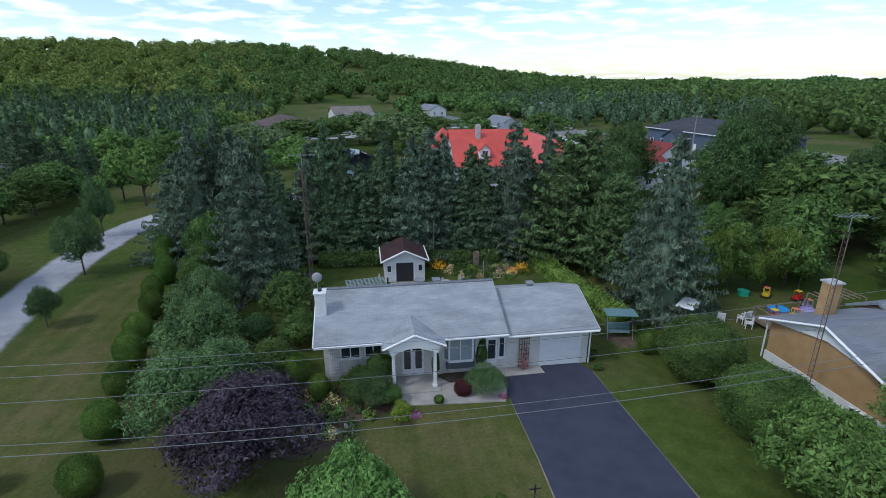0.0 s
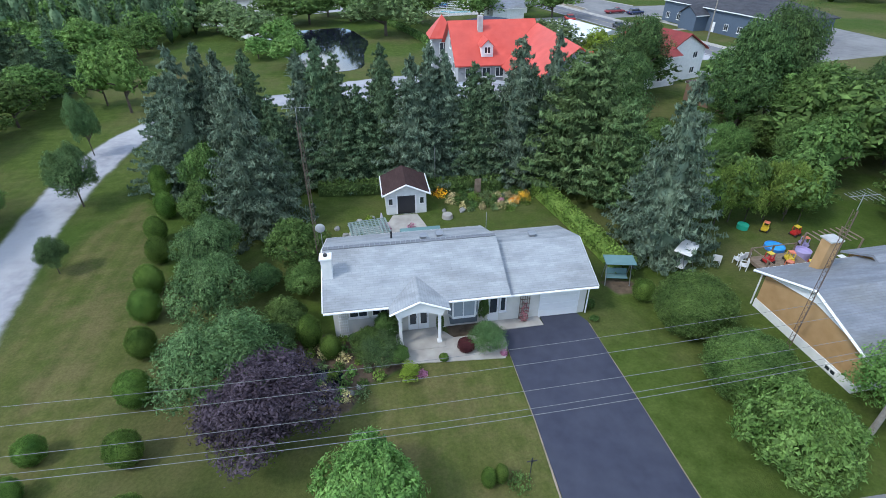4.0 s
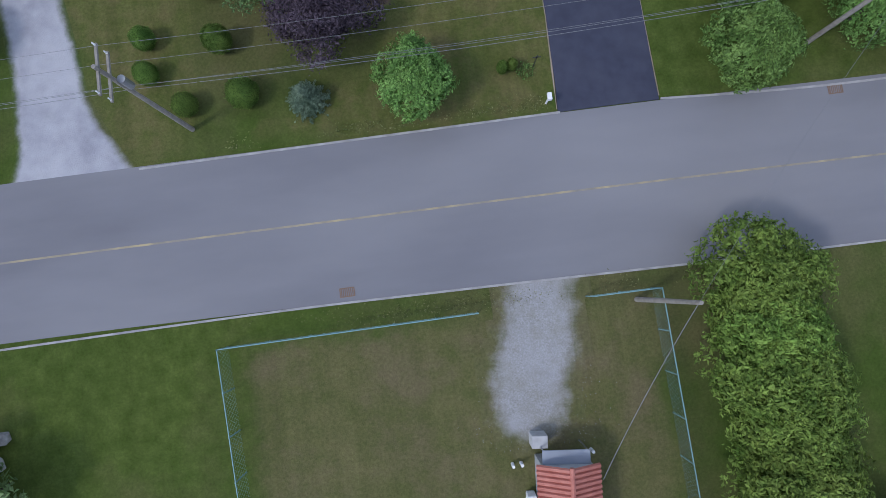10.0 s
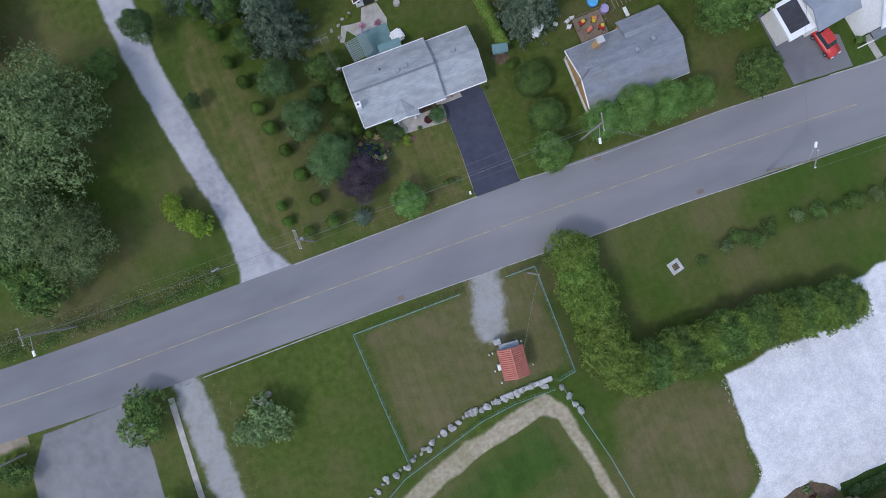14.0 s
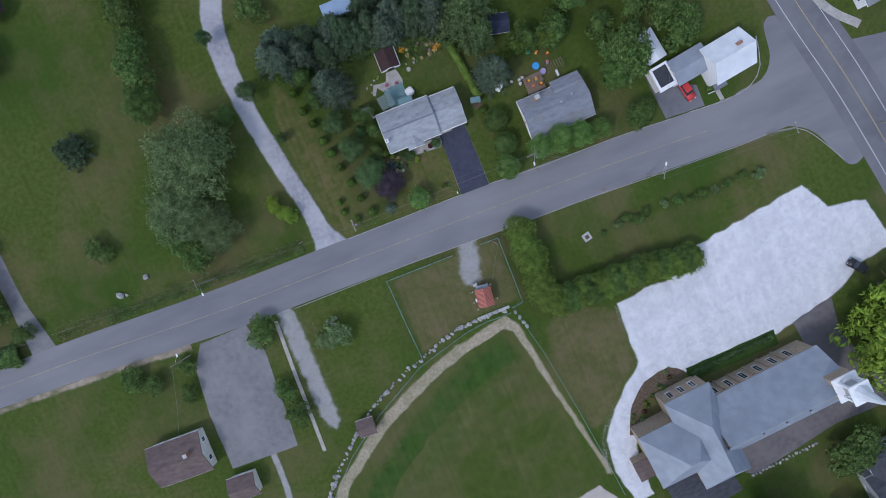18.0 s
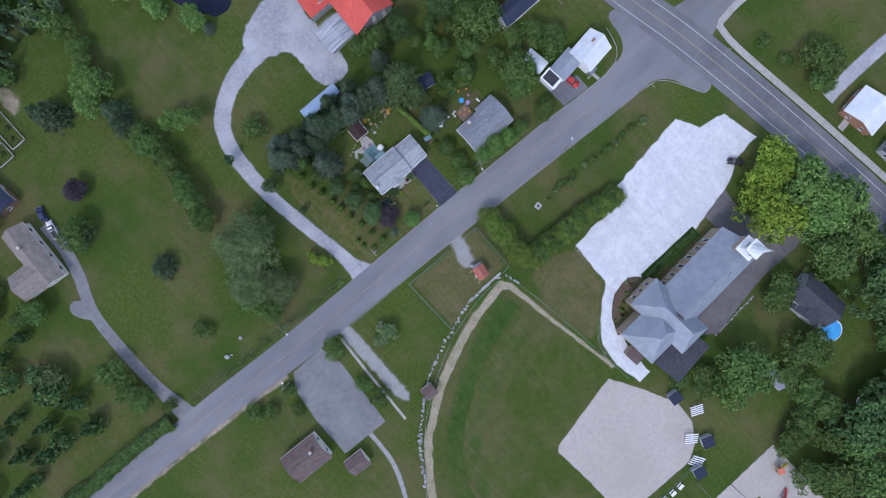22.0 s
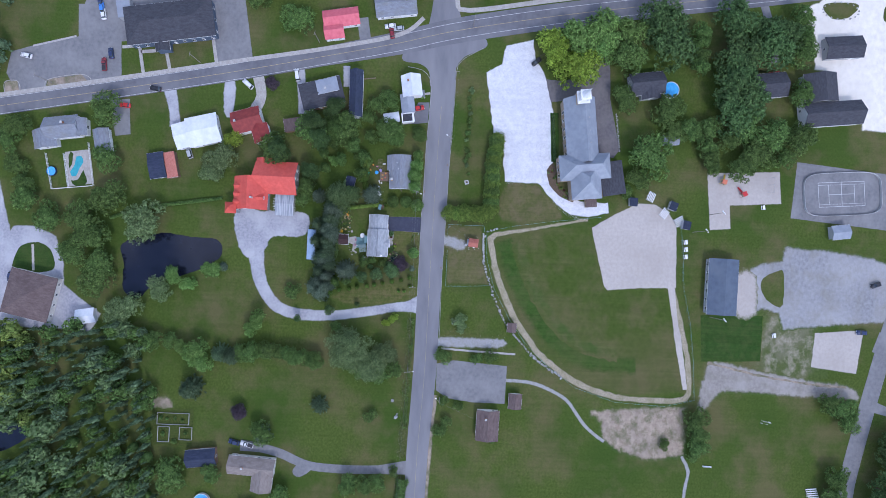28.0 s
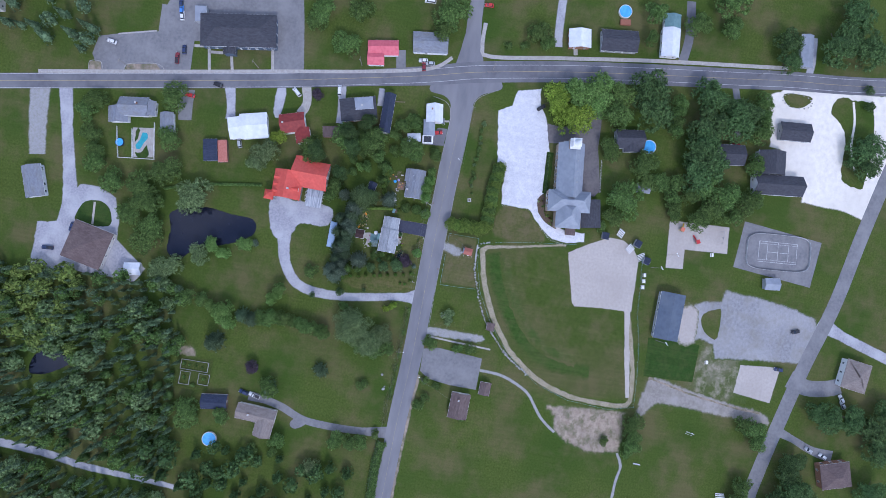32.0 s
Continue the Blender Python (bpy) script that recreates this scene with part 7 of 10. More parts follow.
for q_ in ((6, 7, 10, 9), (7, 8, 11, 10), (0, 3, 4, 1), (1, 4, 5, 2), (0, 1, 7, 6), (1, 2, 8, 7), (0, 6, 9, 3), (2, 5, 11, 8), (3, 9, 10, 4), (4, 10, 11, 5)):
    pr_.faces.new([vs_[i] for i in q_])
uv_roof(part("porch_roof", pr_, M["roof_grey"], H), (0, 1, 0))
gb_ = bmesh.new()
for a_, b_ in (((L0_, PY_ - 0.03, 2.93), (A_, PY_ - 0.03, 3.70)), ((A_, PY_ - 0.03, 3.70), (R0_, PY_ - 0.03, 2.93))):
    tube(gb_, a_, b_, 0.075, 0.075, 4)
part("porch_barge", gb_, M["trim"], H)
# the gable face with its shallow arch
ar_ = bmesh.new()
n_ = 12
rows_ = []
for y_ in (12.1, 12.2):
    rows_.append(([ar_.verts.new((A_ + (i / n_ - 0.5) * 2.6, y_, 2.47 + 0.40 * math.sin(i / n_ * math.pi))) for i in range(n_ + 1)],
                  [ar_.verts.new((A_ + (i / n_ - 0.5) * 2.9, y_, 2.94 + 0.66 * (1 - abs(i / n_ - 0.5) * 2))) for i in range(n_ + 1)]))
(lf_, uf_), (lb_, ub_) = rows_
for i_ in range(n_):
    for q_ in ((lf_[i_], lf_[i_ + 1], uf_[i_ + 1], uf_[i_]), (lb_[i_ + 1], lb_[i_], ub_[i_], ub_[i_ + 1]), (lf_[i_ + 1], lf_[i_], lb_[i_], lb_[i_ + 1])):
        ar_.faces.new(q_)
part("porch_arch", ar_, M["trim"], H)
part("porch_ceiling", boxes((-6.7, -3.5, 12.22, FY - 0.02, 2.84, 2.87)), M["trim"], H)
# roof fittings
ch_ = part("chimney", bevelled(boxes((-10.52, -9.92, 14.75, 15.35, 3.3, 5.25)), 0.03), M["wall_white"], H)
part("cap", bevelled(boxes((-10.58, -9.86, 14.69, 15.41, 5.25, 5.37)), 0.02), M["trim"], ch_)
fl_ = bmesh.new()
tube(fl_, (-10.22, 15.05, 5.35), (-10.22, 15.05, 5.5), 0.12, 0.12, 10)
part("flue", fl_, M["dark"], ch_)
for x_, y_, z_ in ((-4.2, 17.6, 4.38), (-3.1, 17.9, 4.25), (3.2, 17.8, 3.7)):
    vent(H, x_, y_, z_)
for x_, y_, z_, h_ in ((-6.2, 18.6, 3.9, 0.65), (0.2, 18.6, 3.9, 1.5)):
    pb_ = bmesh.new()
    tube(pb_, (x_, y_, z_), (x_, y_, z_ + h_), 0.06 if h_ < 1 else 0.02, None, 8)
    part("pipe", pb_, M["dark"] if h_ < 1 else M["metal"], H)
part("trellis", boxes(*[(-9.85 + i * 0.12, -9.82 + i * 0.12, 13.73, 13.77, 0.2, 2.5) for i in range(5)], *[(-9.87, -9.32, 13.77, 13.80, 0.3 + j * 0.22, 0.33 + j * 0.22) for j in range(10)]), M["trim"], H)
dish = thing("satellite_dish", -10.9, 20.6, 0, 0, "pale satellite dish on the corner of the roof", "dish")
ds_ = bmesh.new()
bmesh.ops.create_uvsphere(ds_, u_segments=14, v_segments=8, radius=0.35)
bmesh.ops.scale(ds_, vec=(1, 0.3, 1), verts=ds_.verts)
part("reflector", ds_, M["wall_grey"], dish, smooth=True).matrix_local = pose(0, -0.1, 4.1)
dm_ = bmesh.new()
tube(dm_, (0, 0, 2.6), (0, 0, 4.1), 0.03)
part("mast", dm_, M["metal"], dish)


M["rust"] = plain("rust", (0.15, 0.11, 0.09), 0.8, 0.2)


def lattice_mast(name, x, y, high, label, w=0.13):
    """A slim three-legged lattice mast with its braces and an antenna at the top."""
    ob = thing(name, x, y, 0, 0, label, "antenna mast")
    legs = [(w * math.cos(a), w * math.sin(a)) for a in (0.3, 2.4, 4.5)]
    for a in legs:
        bm = bmesh.new()
        tube(bm, (*a, 0), (*a, high), 0.016, None, 5)
        part("leg", bm, M["rust"], ob)
    bm = bmesh.new()
    n = int(high / 0.35)
    for i in range(n):
        for k in range(3):
            a, b = legs[k], legs[(k + 1) % 3]
            tube(bm, (*a, i * 0.35), (*b, i * 0.35 + 0.35), 0.009, None, 4)
    tagged(part("bracing", bm, M["rust"], ob), kind="stuff")
    bm = bmesh.new()
    tube(bm, (0, 0, high), (0, 0, high + 0.9), 0.02, None, 5)
    tube(bm, (-0.8, 0, high + 0.8), (0.9, 0, high + 0.8), 0.015, None, 5)
    part("boom", bm, M["metal"], ob)
    for i in range(7):
        bm = bmesh.new()
        q = -0.75 + i * 0.26
        tube(bm, (q, -0.35 - 0.05 * i, high + 0.8), (q, 0.35 + 0.05 * i, high + 0.8), 0.008, None, 4)
        part("antenna_rod", bm, M["metal"], ob)
    return ob


lattice_mast("antenna_mast", -11.3, 20.8, 11.5, "slim rusty lattice antenna mast beside the bungalow")
lattice_mast("antenna_mast", 16.1, 8.2, 9.8, "slim lattice antenna mast against the tan gable")

# ---- front garden ----
patch("front_walk", [(-6.2, 11.0), (-3.5, 10.8), (-0.25, 10.6), (0.1, 11.6), (0.1, 12.9), (-1.0, 12.8), (-3.0, 12.8), (-3.5, 13.4), (-6.2, 13.4)], 0.07, M["concrete"], "pale beige paved walk before the porch", "pavement", soft=False, rag=0.03)
patch("step_pad", [(0.05, 12.95), (2.85, 13.0), (2.72, 14.15), (-0.7, 14.15), (-0.7, 13.2)], 0.08, M["concrete"], "pale concrete pad by the side door", "pavement", soft=False, rag=0.02)
patch("flower_bed", [(-3.3, 12.75), (-0.9, 12.75), (-0.8, 14.1), (-3.3, 14.1)], 0.05, M["soil"], "narrow planted bed under the bay window", "flower bed", rag=0.05)
patch("garden_bed", [(-13.5, 13.5), (-9.5, 14), (-6.6, 12.4), (-6.4, 10.6), (-8.5, 9.8), (-9.3, 8.3), (-11.8, 8.0), (-13.8, 10)], 0.03, M["soil"], "planted bed with stones round a small pool", "flower bed", rag=0.3)
patch("garden_pond", [(-12.4, 11.6), (-9.8, 11.0), (-9.4, 9.4), (-10.8, 8.7), (-12.6, 9.6)], 0.06, M["water"], "small dark garden pool", "pond", rag=0.1)
row("ball_maroon", [(-2.45, 11.6, 0.62, 0.9)], "round maroon barberry bush by the walk")
row("ball", [(-3.9, 11.0, 0.34, 0.5)], "tiny round bush at the porch post")
row("willowy", [(-1.15, 11.7, 1.05, 1.7), (-7.6, 11.6, 1.25, 1.9)], "weeping grey-green shrub by the walk")
row("shrub", [(-6.35, 11.2, 0.65, 1.2), (-0.85, 13.8, 0.42, 2.4), (-3.75, 13.0, 0.26, 2.4), (-7.1, 13.3, 0.85, 2.3), (6.3, 14.2, 0.4, 0.8), (6.2, 13.0, 0.3, 0.4)], "green climbing shrub against the house")
row("far_yellow0", [(-6.1, 10.0, 0.62, 0.95)], "small yellow-leaved shrub at the lawn's edge")
row("shrub_dark", [(-13.6, 12.6, 1.3, 2.4), (-15.0, 19.5, 1.2, 2.0), (-8.9, 13.0, 0.5, 1.0)], "dark green shrub beside the house")


def tuft(name, x, y, r, h, leaf, label, n=260, size=0.06, category="flowers"):
    d = sphere_points(n)
    d[:, 2] = np.abs(d[:, 2])
    p = d * rng.uniform(0.4, 1, (n, 1)) * [r, r, h]
    v, f = cards(p, d + [0, 0, 0.5], size, 0.8, 0.6)
    ob = mesh_of(name, v + [0, 0, 0.02], f, LEAF[leaf])
    ob.matrix_world = pose(x, y, 0.0)
    return tagged(ob, label, category, kind="stuff")


for x_, y_, r_, h_, lf_, lb_ in ((1.7, 13.55, 0.30, 1.8, "rose", "faded rose climber on a trellis beside the garage"), (-0.3, 10.9, 0.25, 0.35, "pink", "pink flowers at the corner of the walk"), (-5.3, 10.1, 0.35, 0.25, "pink", "small pink flowers"),
                                 (-4.2, 26.0, 0.5, 0.7, "pink", "bright pink flowers on the patio"), (-6.3, 26.4, 0.5, 0.8, "pink", "pink flowering shrub by the pergola"), (-0.9, 32.0, 0.9, 0.8, "orange", "orange daylilies behind the shed"),
                                 (6.6, 30.0, 0.75, 0.9, "orange", "orange daylilies in the round bed"), (5.6, 29.6, 0.6, 0.6, "orange", "orange daylilies in the round bed"), (4.4, 29.7, 0.4, 0.5, "pink", "red flowers in the round bed"),
                                 (-9.6, 9.0, 0.4, 0.7, "wheat", "pale ornamental grass by the pool"), (-10.8, 12.4, 0.5, 0.9, "wheat", "pale ornamental grass by the pool"), (-7.6, 28.3, 0.4, 0.5, "yellow", "small yellow-green plant")):
    tuft("flowers", x_, y_, r_, h_, lf_, lb_)
for i_ in range(46):
    a_, q_ = i_ * 2.399, math.sqrt((i_ + 0.5) / 46)
    tuft("perennials", 3.6 + 4.1 * q_ * math.cos(a_), 30.4 + 2.2 * q_ * math.sin(a_), rng.uniform(0.35, 0.7), rng.uniform(0.3, 0.8), ("green", "grey", "dark", "wheat", "cedar")[i_ % 5], "leafy perennials in the round garden bed", 150, 0.075)


for i_ in range(34):
    a_, q_ = i_ * 2.399, math.sqrt((i_ + 0.5) / 34)
    tuft("perennials", -10.4 + 3.4 * q_ * math.cos(a_), 11.2 + 2.6 * q_ * math.sin(a_), rng.uniform(0.3, 0.6), rng.uniform(0.3, 0.9), ("green", "grey", "cedar", "wheat", "green", "bright")[i_ % 6], "leafy perennials round the garden pool", 170, 0.07)


def stone(bm, x, y, z, sx, sy, sz, seed):
    v, f = lump(1, 1, 0.45, seed)
    c, s = math.cos(seed), math.sin(seed)
    vs = [bm.verts.new((x + sx * a[0] * c - sy * a[1] * s, y + sx * a[0] * s + sy * a[1] * c, z + sz * a[2])) for a in v]
    for q in f:
        bm.faces.new([vs[i] for i in q])
    return bm


def rocks(name, spots, label, group):
    for i, (x, y, s) in enumerate(spots):
        ob = part(name, stone(bmesh.new(), 0, 0, 0, s, s * 0.75, s * 0.6, i * 1.7 + x), M["rock"])
        ob.matrix_world = pose(x, y, s * 0.25)
        tagged(ob, label, "rock", group)


rocks("garden_stone", [(-8.8 - 0.5 * i + 0.1 * math.sin(i * 3), 9.7 - 0.22 * i + 0.2 * math.sin(i * 5), 0.26 + 0.06 * math.sin(i * 7)) for i in range(9)], "grey edging stone of the garden pool", "garden stones")
rocks("stepping_stone", [(-9.2, 27.6, 0.3), (-8.4, 28.2, 0.3), (-7.3, 28.6, 0.3), (-10.3, 27.2, 0.35), (-9.6, 26.0, 0.35), (-1.0, 28.9, 0.3), (0.6, 28.6, 0.4)], "pale stepping stone in the lawn", "stepping stones")
box_ = part("mailbox", bevelled(boxes((-0.12, 0.12, -0.22, 0.22, 1.0, 1.28), (-0.05, 0.05, -0.05, 0.05, 0, 1.0)), 0.02), M["trim"])
box_.matrix_world = pose(-0.75, 0.55, 0)
tagged(box_, "white mailbox on a post by the driveway", "mailbox")
row("ball", [(-3.15, 2.9, 0.42, 1.25), (-2.55, 3.0, 0.40, 1.2)], "narrow clipped cedar by the driveway")
tuft("flowers", -1.7, 2.7, 0.7, 0.6, "green", "clump of garden plants by the driveway")
bird = thing("garden_ornament", -1.2, 2.9, 0, 0, "dark metal garden ornament on a stake", "ornament")
bo_ = bmesh.new()
tube(bo_, (0, 0, 0), (0, 0, 1.5), 0.02)
part("stake", bo_, M["dark"], bird)
part("wheel", bevelled(boxes((-0.25, 0.25, -0.02, 0.02, 1.35, 1.42), (-0.035, 0.035, -0.02, 0.02, 1.15, 1.62)), 0.01), M["dark"], bird)
tr_ = part("rose_trellis", boxes(*[(1.4 + i * 0.15, 1.43 + i * 0.15, 13.73, 13.77, 0, 2.1) for i in range(5)], *[(1.38, 2.05, 13.69, 13.73, 0.3 + 0.35 * j, 0.33 + 0.35 * j) for j in range(6)]), M["wood"])
tagged(tr_, "wooden rose trellis against the garage wall", "trellis")

# ---- back garden ----
S_ = thing("garden_shed", -4.3, 30.6, 0, 0, "white garden shed with dark chocolate roof and open door", "shed")
part("wall", gable_walls(3.3, 3.5, 2.1, 2.9), M["wall_white"], S_).matrix_local = pose(0, 0, 0, 0, 0, 90)
rf_ = gable_roof("roof", 3.4, 3.5, 2.1, 2.9, M["roof_choc"], S_, 0.3, 0.1)
rf_.matrix_local = pose(0, 0, 0, 0, 0, 90)
for s_ in (-1, 1):
    part("barge_board", boxes((s_ * 2.05 - 0.05, s_ * 2.05 + 0.05, -2.0, 2.0, 1.88, 2.08)), M["trim"], S_)
bb_ = bmesh.new()
for s_ in (-1, 1):
    tube(bb_, (s_ * 2.05, -2.02, 1.98), (0, -2.02, 2.92), 0.08, None, 4)
part("gable_board", bb_, M["trim"], S_)
# dark panel on the closed wall paints the shade inside the shed
dr_ = part("doorway", boxes((-0.75, 0.75, -1.68, -1.64, 0.05, 1.75)), M["dark"], S_)
for s_ in (-1, 1):
    part("door", bevelled(boxes((s_ * 0.82 - 0.06, s_ * 0.82 + 0.06, -1.72, -1.62, 0.05, 1.85)), 0.01), M["trim"], S_)
for x_ in (-1.35, 1.35):
    window(S_, x_, -1.65, 0.9, 0.45, 0.7, 0, 0, False)
patch("garden_path", [(-5.6, 28.7), (-3.4, 28.7), (-2.8, 26.4), (-3.4, 24.4), (-6.8, 24.8), (-8.4, 26.6), (-9.2, 25.2), (-9.7, 25.4), (-8.9, 27.3), (-6.2, 27.0)], 0.05, M["concrete"], "pinkish paved path to the shed", "path", rag=0.08)
patch("patio", [(-7.4, 25.6), (-3.2, 25.8), (-2.9, 22.0), (-7.2, 21.6)], 0.06, M["roof_teal"], "dull green patio floor", "patio", soft=False, rag=0.03)
M["lattice"] = plain("grey_green_lattice", (0.20, 0.26, 0.25), 0.8)
pg_ = thing("pergola", -7.6, 22.9, 0, 8, "green-grey lattice pergola roof beside the house", "pergola")
for sx_ in (-1.2, 1.2):
    for sy_ in (-1.1, 1.1):
        part("post", bevelled(boxes((sx_ - 0.05, sx_ + 0.05, sy_ - 0.05, sy_ + 0.05, 0, 2.3)), 0.01), M["wall_grey"], pg_)
for i_ in range(11):
    part("slat", boxes((-1.4 + i_ * 0.28 - 0.05, -1.4 + i_ * 0.28 + 0.05, -1.3, 1.3, 2.34, 2.38)), M["lattice"], pg_)
    part("slat", boxes((-1.45, 1.45, -1.3 + i_ * 0.26 - 0.05, -1.3 + i_ * 0.26 + 0.05, 2.3, 2.34)), M["lattice"], pg_)
aw_ = thing("awning", -3.9, 21.5, 0, 0, "dull teal awning over the back door", "awning")
part("canopy", bevelled(boxes((-1.5, 1.5, -0.8, 0.8, 2.4, 2.5)), 0.03), M["roof_teal"], aw_)
for x_ in (-1.4, 1.4):
    part("post", boxes((x_ - 0.04, x_ + 0.04, 0.66, 0.74, 0, 2.4)), M["trim"], aw_)
ht_ = part("hot_tub", bevelled(boxes((-0.85, 0.85, -0.85, 0.85, 0, 0.9)), 0.25, 3), M["wall_white"])
ht_.matrix_world = pose(-2.4, 23.35, 0.05, 0, 0, 15)
tagged(ht_, "white square garden tub with cover", "tub")
um_ = thing("parasol", -6.6, 25.3, 0.06, 0, "folded pale garden parasol", "parasol")
ub_ = bmesh.new()
tube(ub_, (0, 0, 0), (0, 0, 2.2), 0.025)
part("pole", ub_, M["metal"], um_)
ub_ = bmesh.new()
tube(ub_, (0, 0, 0.9), (0, 0, 2.2), 0.28, 0.04, 10)
part("canopy", ub_, plain("lilac_cloth", (0.55, 0.50, 0.60), 0.9), um_)
bt_ = bmesh.new()
bmesh.ops.create_cone(bt_, cap_ends=True, segments=20, radius1=0.5, radius2=0.42, depth=0.35)
tb_ = part("planter_ring", bt_, M["concrete"])
tb_.matrix_world = pose(-0.9, 27.7, 0.17)
tagged(tb_, "pale round stone planter on the lawn", "planter")
wc_ = part("garden_obelisk", bevelled(boxes((-0.3, 0.3, -0.05, 0.05, 0, 1.6)), 0.04), M["wood"])
wc_.matrix_world = pose(2.6, 31.6, 0)
tagged(wc_, "weathered grey board among the flowers", "ornament")
pl_ = bmesh.new()
tube(pl_, (0, 0, 0), (0, 0, 4.4), 0.04)
fp_ = part("flag_pole", pl_, M["metal"])
fp_.matrix_world = pose(-1.2, 33.0, 0)
tagged(fp_, "thin pale pole behind the flower bed", "pole")


def swing_seat(x, y, turn, canopy, label):
    ob = thing("garden_swing", x, y, 0, turn, label, "swing seat")
    for s in (-0.85, 0.85):
        for q in (-0.55, 0.55):
            bm = bmesh.new()
            tube(bm, (s, q, 0), (s, 0, 1.8), 0.03, None, 6)
            part("leg", bm, M["metal"], ob)
    part("canopy", bevelled(boxes((-1.05, 1.05, -0.6, 0.6, 1.8, 1.9)), 0.04), canopy, ob)
    part("seat", bevelled(boxes((-0.75, 0.75, -0.25, 0.25, 0.42, 0.5)), 0.03), canopy, ob)
    part("backrest", bevelled(boxes((-0.75, 0.75, 0.22, 0.3, 0.5, 1.0)), 0.03), canopy, ob)
    return ob


swing_seat(9.4, 16.7, -12, M["roof_teal"], "garden swing seat with faded teal canopy")
patch("swing_bed", [(8.2, 16.9), (10.6, 16.3), (10.8, 15.0), (9.0, 15.2)], 0.03, M["soil"], "bare earth under the swing seat", "ground", rag=0.15)
swing_seat(14.9, 17.4, 40, M["wall_white"], "small white garden swing on the lawn")

# ---- tan neighbour ----
N_ = thing("tan_house", 23.9, 9.1, 0, 2, "tan-sided bungalow with grey roof and white trim", "house")
part("wall", gable_walls(12.8, 7.6, 2.75, 4.1), M["wall_tan"], N_)
part("foundation", boxes((-6.46, 6.46, -3.86, 3.86, -0.1, 0.62)), M["wall_white"], N_)
gable_roof("roof", 12.8, 7.6, 2.75, 4.1, M["roof_slate"], N_, 0.5)
gb_ = bmesh.new()
for x_ in (-6.55,):
    vs_ = [gb_.verts.new(v) for v in ((x_, -3.9, 2.62), (x_, 0, 4.0), (x_, 3.9, 2.62), (x_, 0, 3.25))]
    gb_.faces.new(vs_)
    ex_ = bmesh.ops.extrude_face_region(gb_, geom=gb_.faces[:])
    bmesh.ops.translate(gb_, vec=(0.08, 0, 0), verts=[v for v in ex_["geom"] if isinstance(v, bmesh.types.BMVert)])
bmesh.ops.recalc_face_normals(gb_, faces=gb_.faces)
part("gable_trim", gb_, M["trim"], N_)
for s_ in (-1, 1):
    bg_ = bmesh.new()
    tube(bg_, (-6.92, s_ * 4.3, 2.62), (-6.92, 0, 4.16), 0.09, None, 4)
    part("barge_board", bg_, M["trim"], N_)
    part("fascia", boxes((-6.9, 6.9, s_ * 4.32 - 0.03, s_ * 4.32 + 0.03, 2.50, 2.70)), M["trim"], N_)
dp_ = bmesh.new()
tube(dp_, (-6.55, 3.95, 0.1), (-6.55, 3.95, 2.5), 0.05, None, 6)
part("downspout", dp_, M["trim"], N_)
window(N_, -6.47, -2.4, 0.12, 0.8, 0.4, -90, 1, False)
for x_ in (-4.5, -1.5, 1.8, 4.6):
    window(N_, x_, -3.8, 1.1, 1.3, 1.1)
door(N_, 0.1, -3.8, 0.5, 0.9, 2.0)
for x_ in (-2.0, 2.4, 4.8):
    window(N_, x_, 3.8, 1.1, 1.2, 1.0, 180)
ch_ = part("chimney", bevelled(boxes((-3.7, -2.9, 2.9, 3.6, 2.2, 5.2)), 0.03), M["wall_tan"], N_)
part("cap", boxes((-3.78, -2.82, 2.82, 3.68, 5.2, 5.3)), M["concrete_grey"], ch_)
vent(N_, 1.0, 0.6, 4.0)
vent(N_, 3.5, 1.2, 3.8)
part("back_wing", gable_walls(5.4, 3.4, 2.5, 3.3), M["wall_tan"], N_).matrix_local = pose(3.6, 3.2, 0)
gable_roof("wing_roof", 5.4, 3.4, 2.6, 3.4, M["roof_slate"], N_, 0.35).matrix_local = pose(3.6, 3.2, 0)
# deck with toys
D_ = thing("deck", 22.0, 15.6, 0, 2, "weathered timber deck with a low rail", "deck")
for i_ in range(24):
    part("plank", boxes((-1.9 + i_ * 0.16, -1.9 + i_ * 0.16 + 0.145, -1.75, 1.75, 0.52, 0.56)), M["wood"], D_)
part("deck_frame", boxes((-1.9, 1.94, -1.75, -1.65, 0.3, 0.52), (-1.9, 1.94, 1.65, 1.75, 0.3, 0.52), (-1.9, -1.8, -1.65, 1.65, 0.3, 0.52), (1.84, 1.94, -1.65, 1.65, 0.3, 0.52)), M["wood"], D_)
for x_, y_ in ((-1.85, -1.7), (-1.85, 0), (-1.85, 1.7), (0, 1.7), (1.9, 1.7), (1.9, 0)):
    part("post", boxes((x_ - 0.05, x_ + 0.05, y_ - 0.05, y_ + 0.05, 0, 1.4)), M["wood"], D_)
part("rail", boxes((-1.88, -1.82, -1.7, 1.7, 1.34, 1.4), (-1.82, 1.9, 1.67, 1.73, 1.34, 1.4)), M["wood"], D_)


def paint(name, c):
    return plain(name, c, 0.4, spec=0.5)


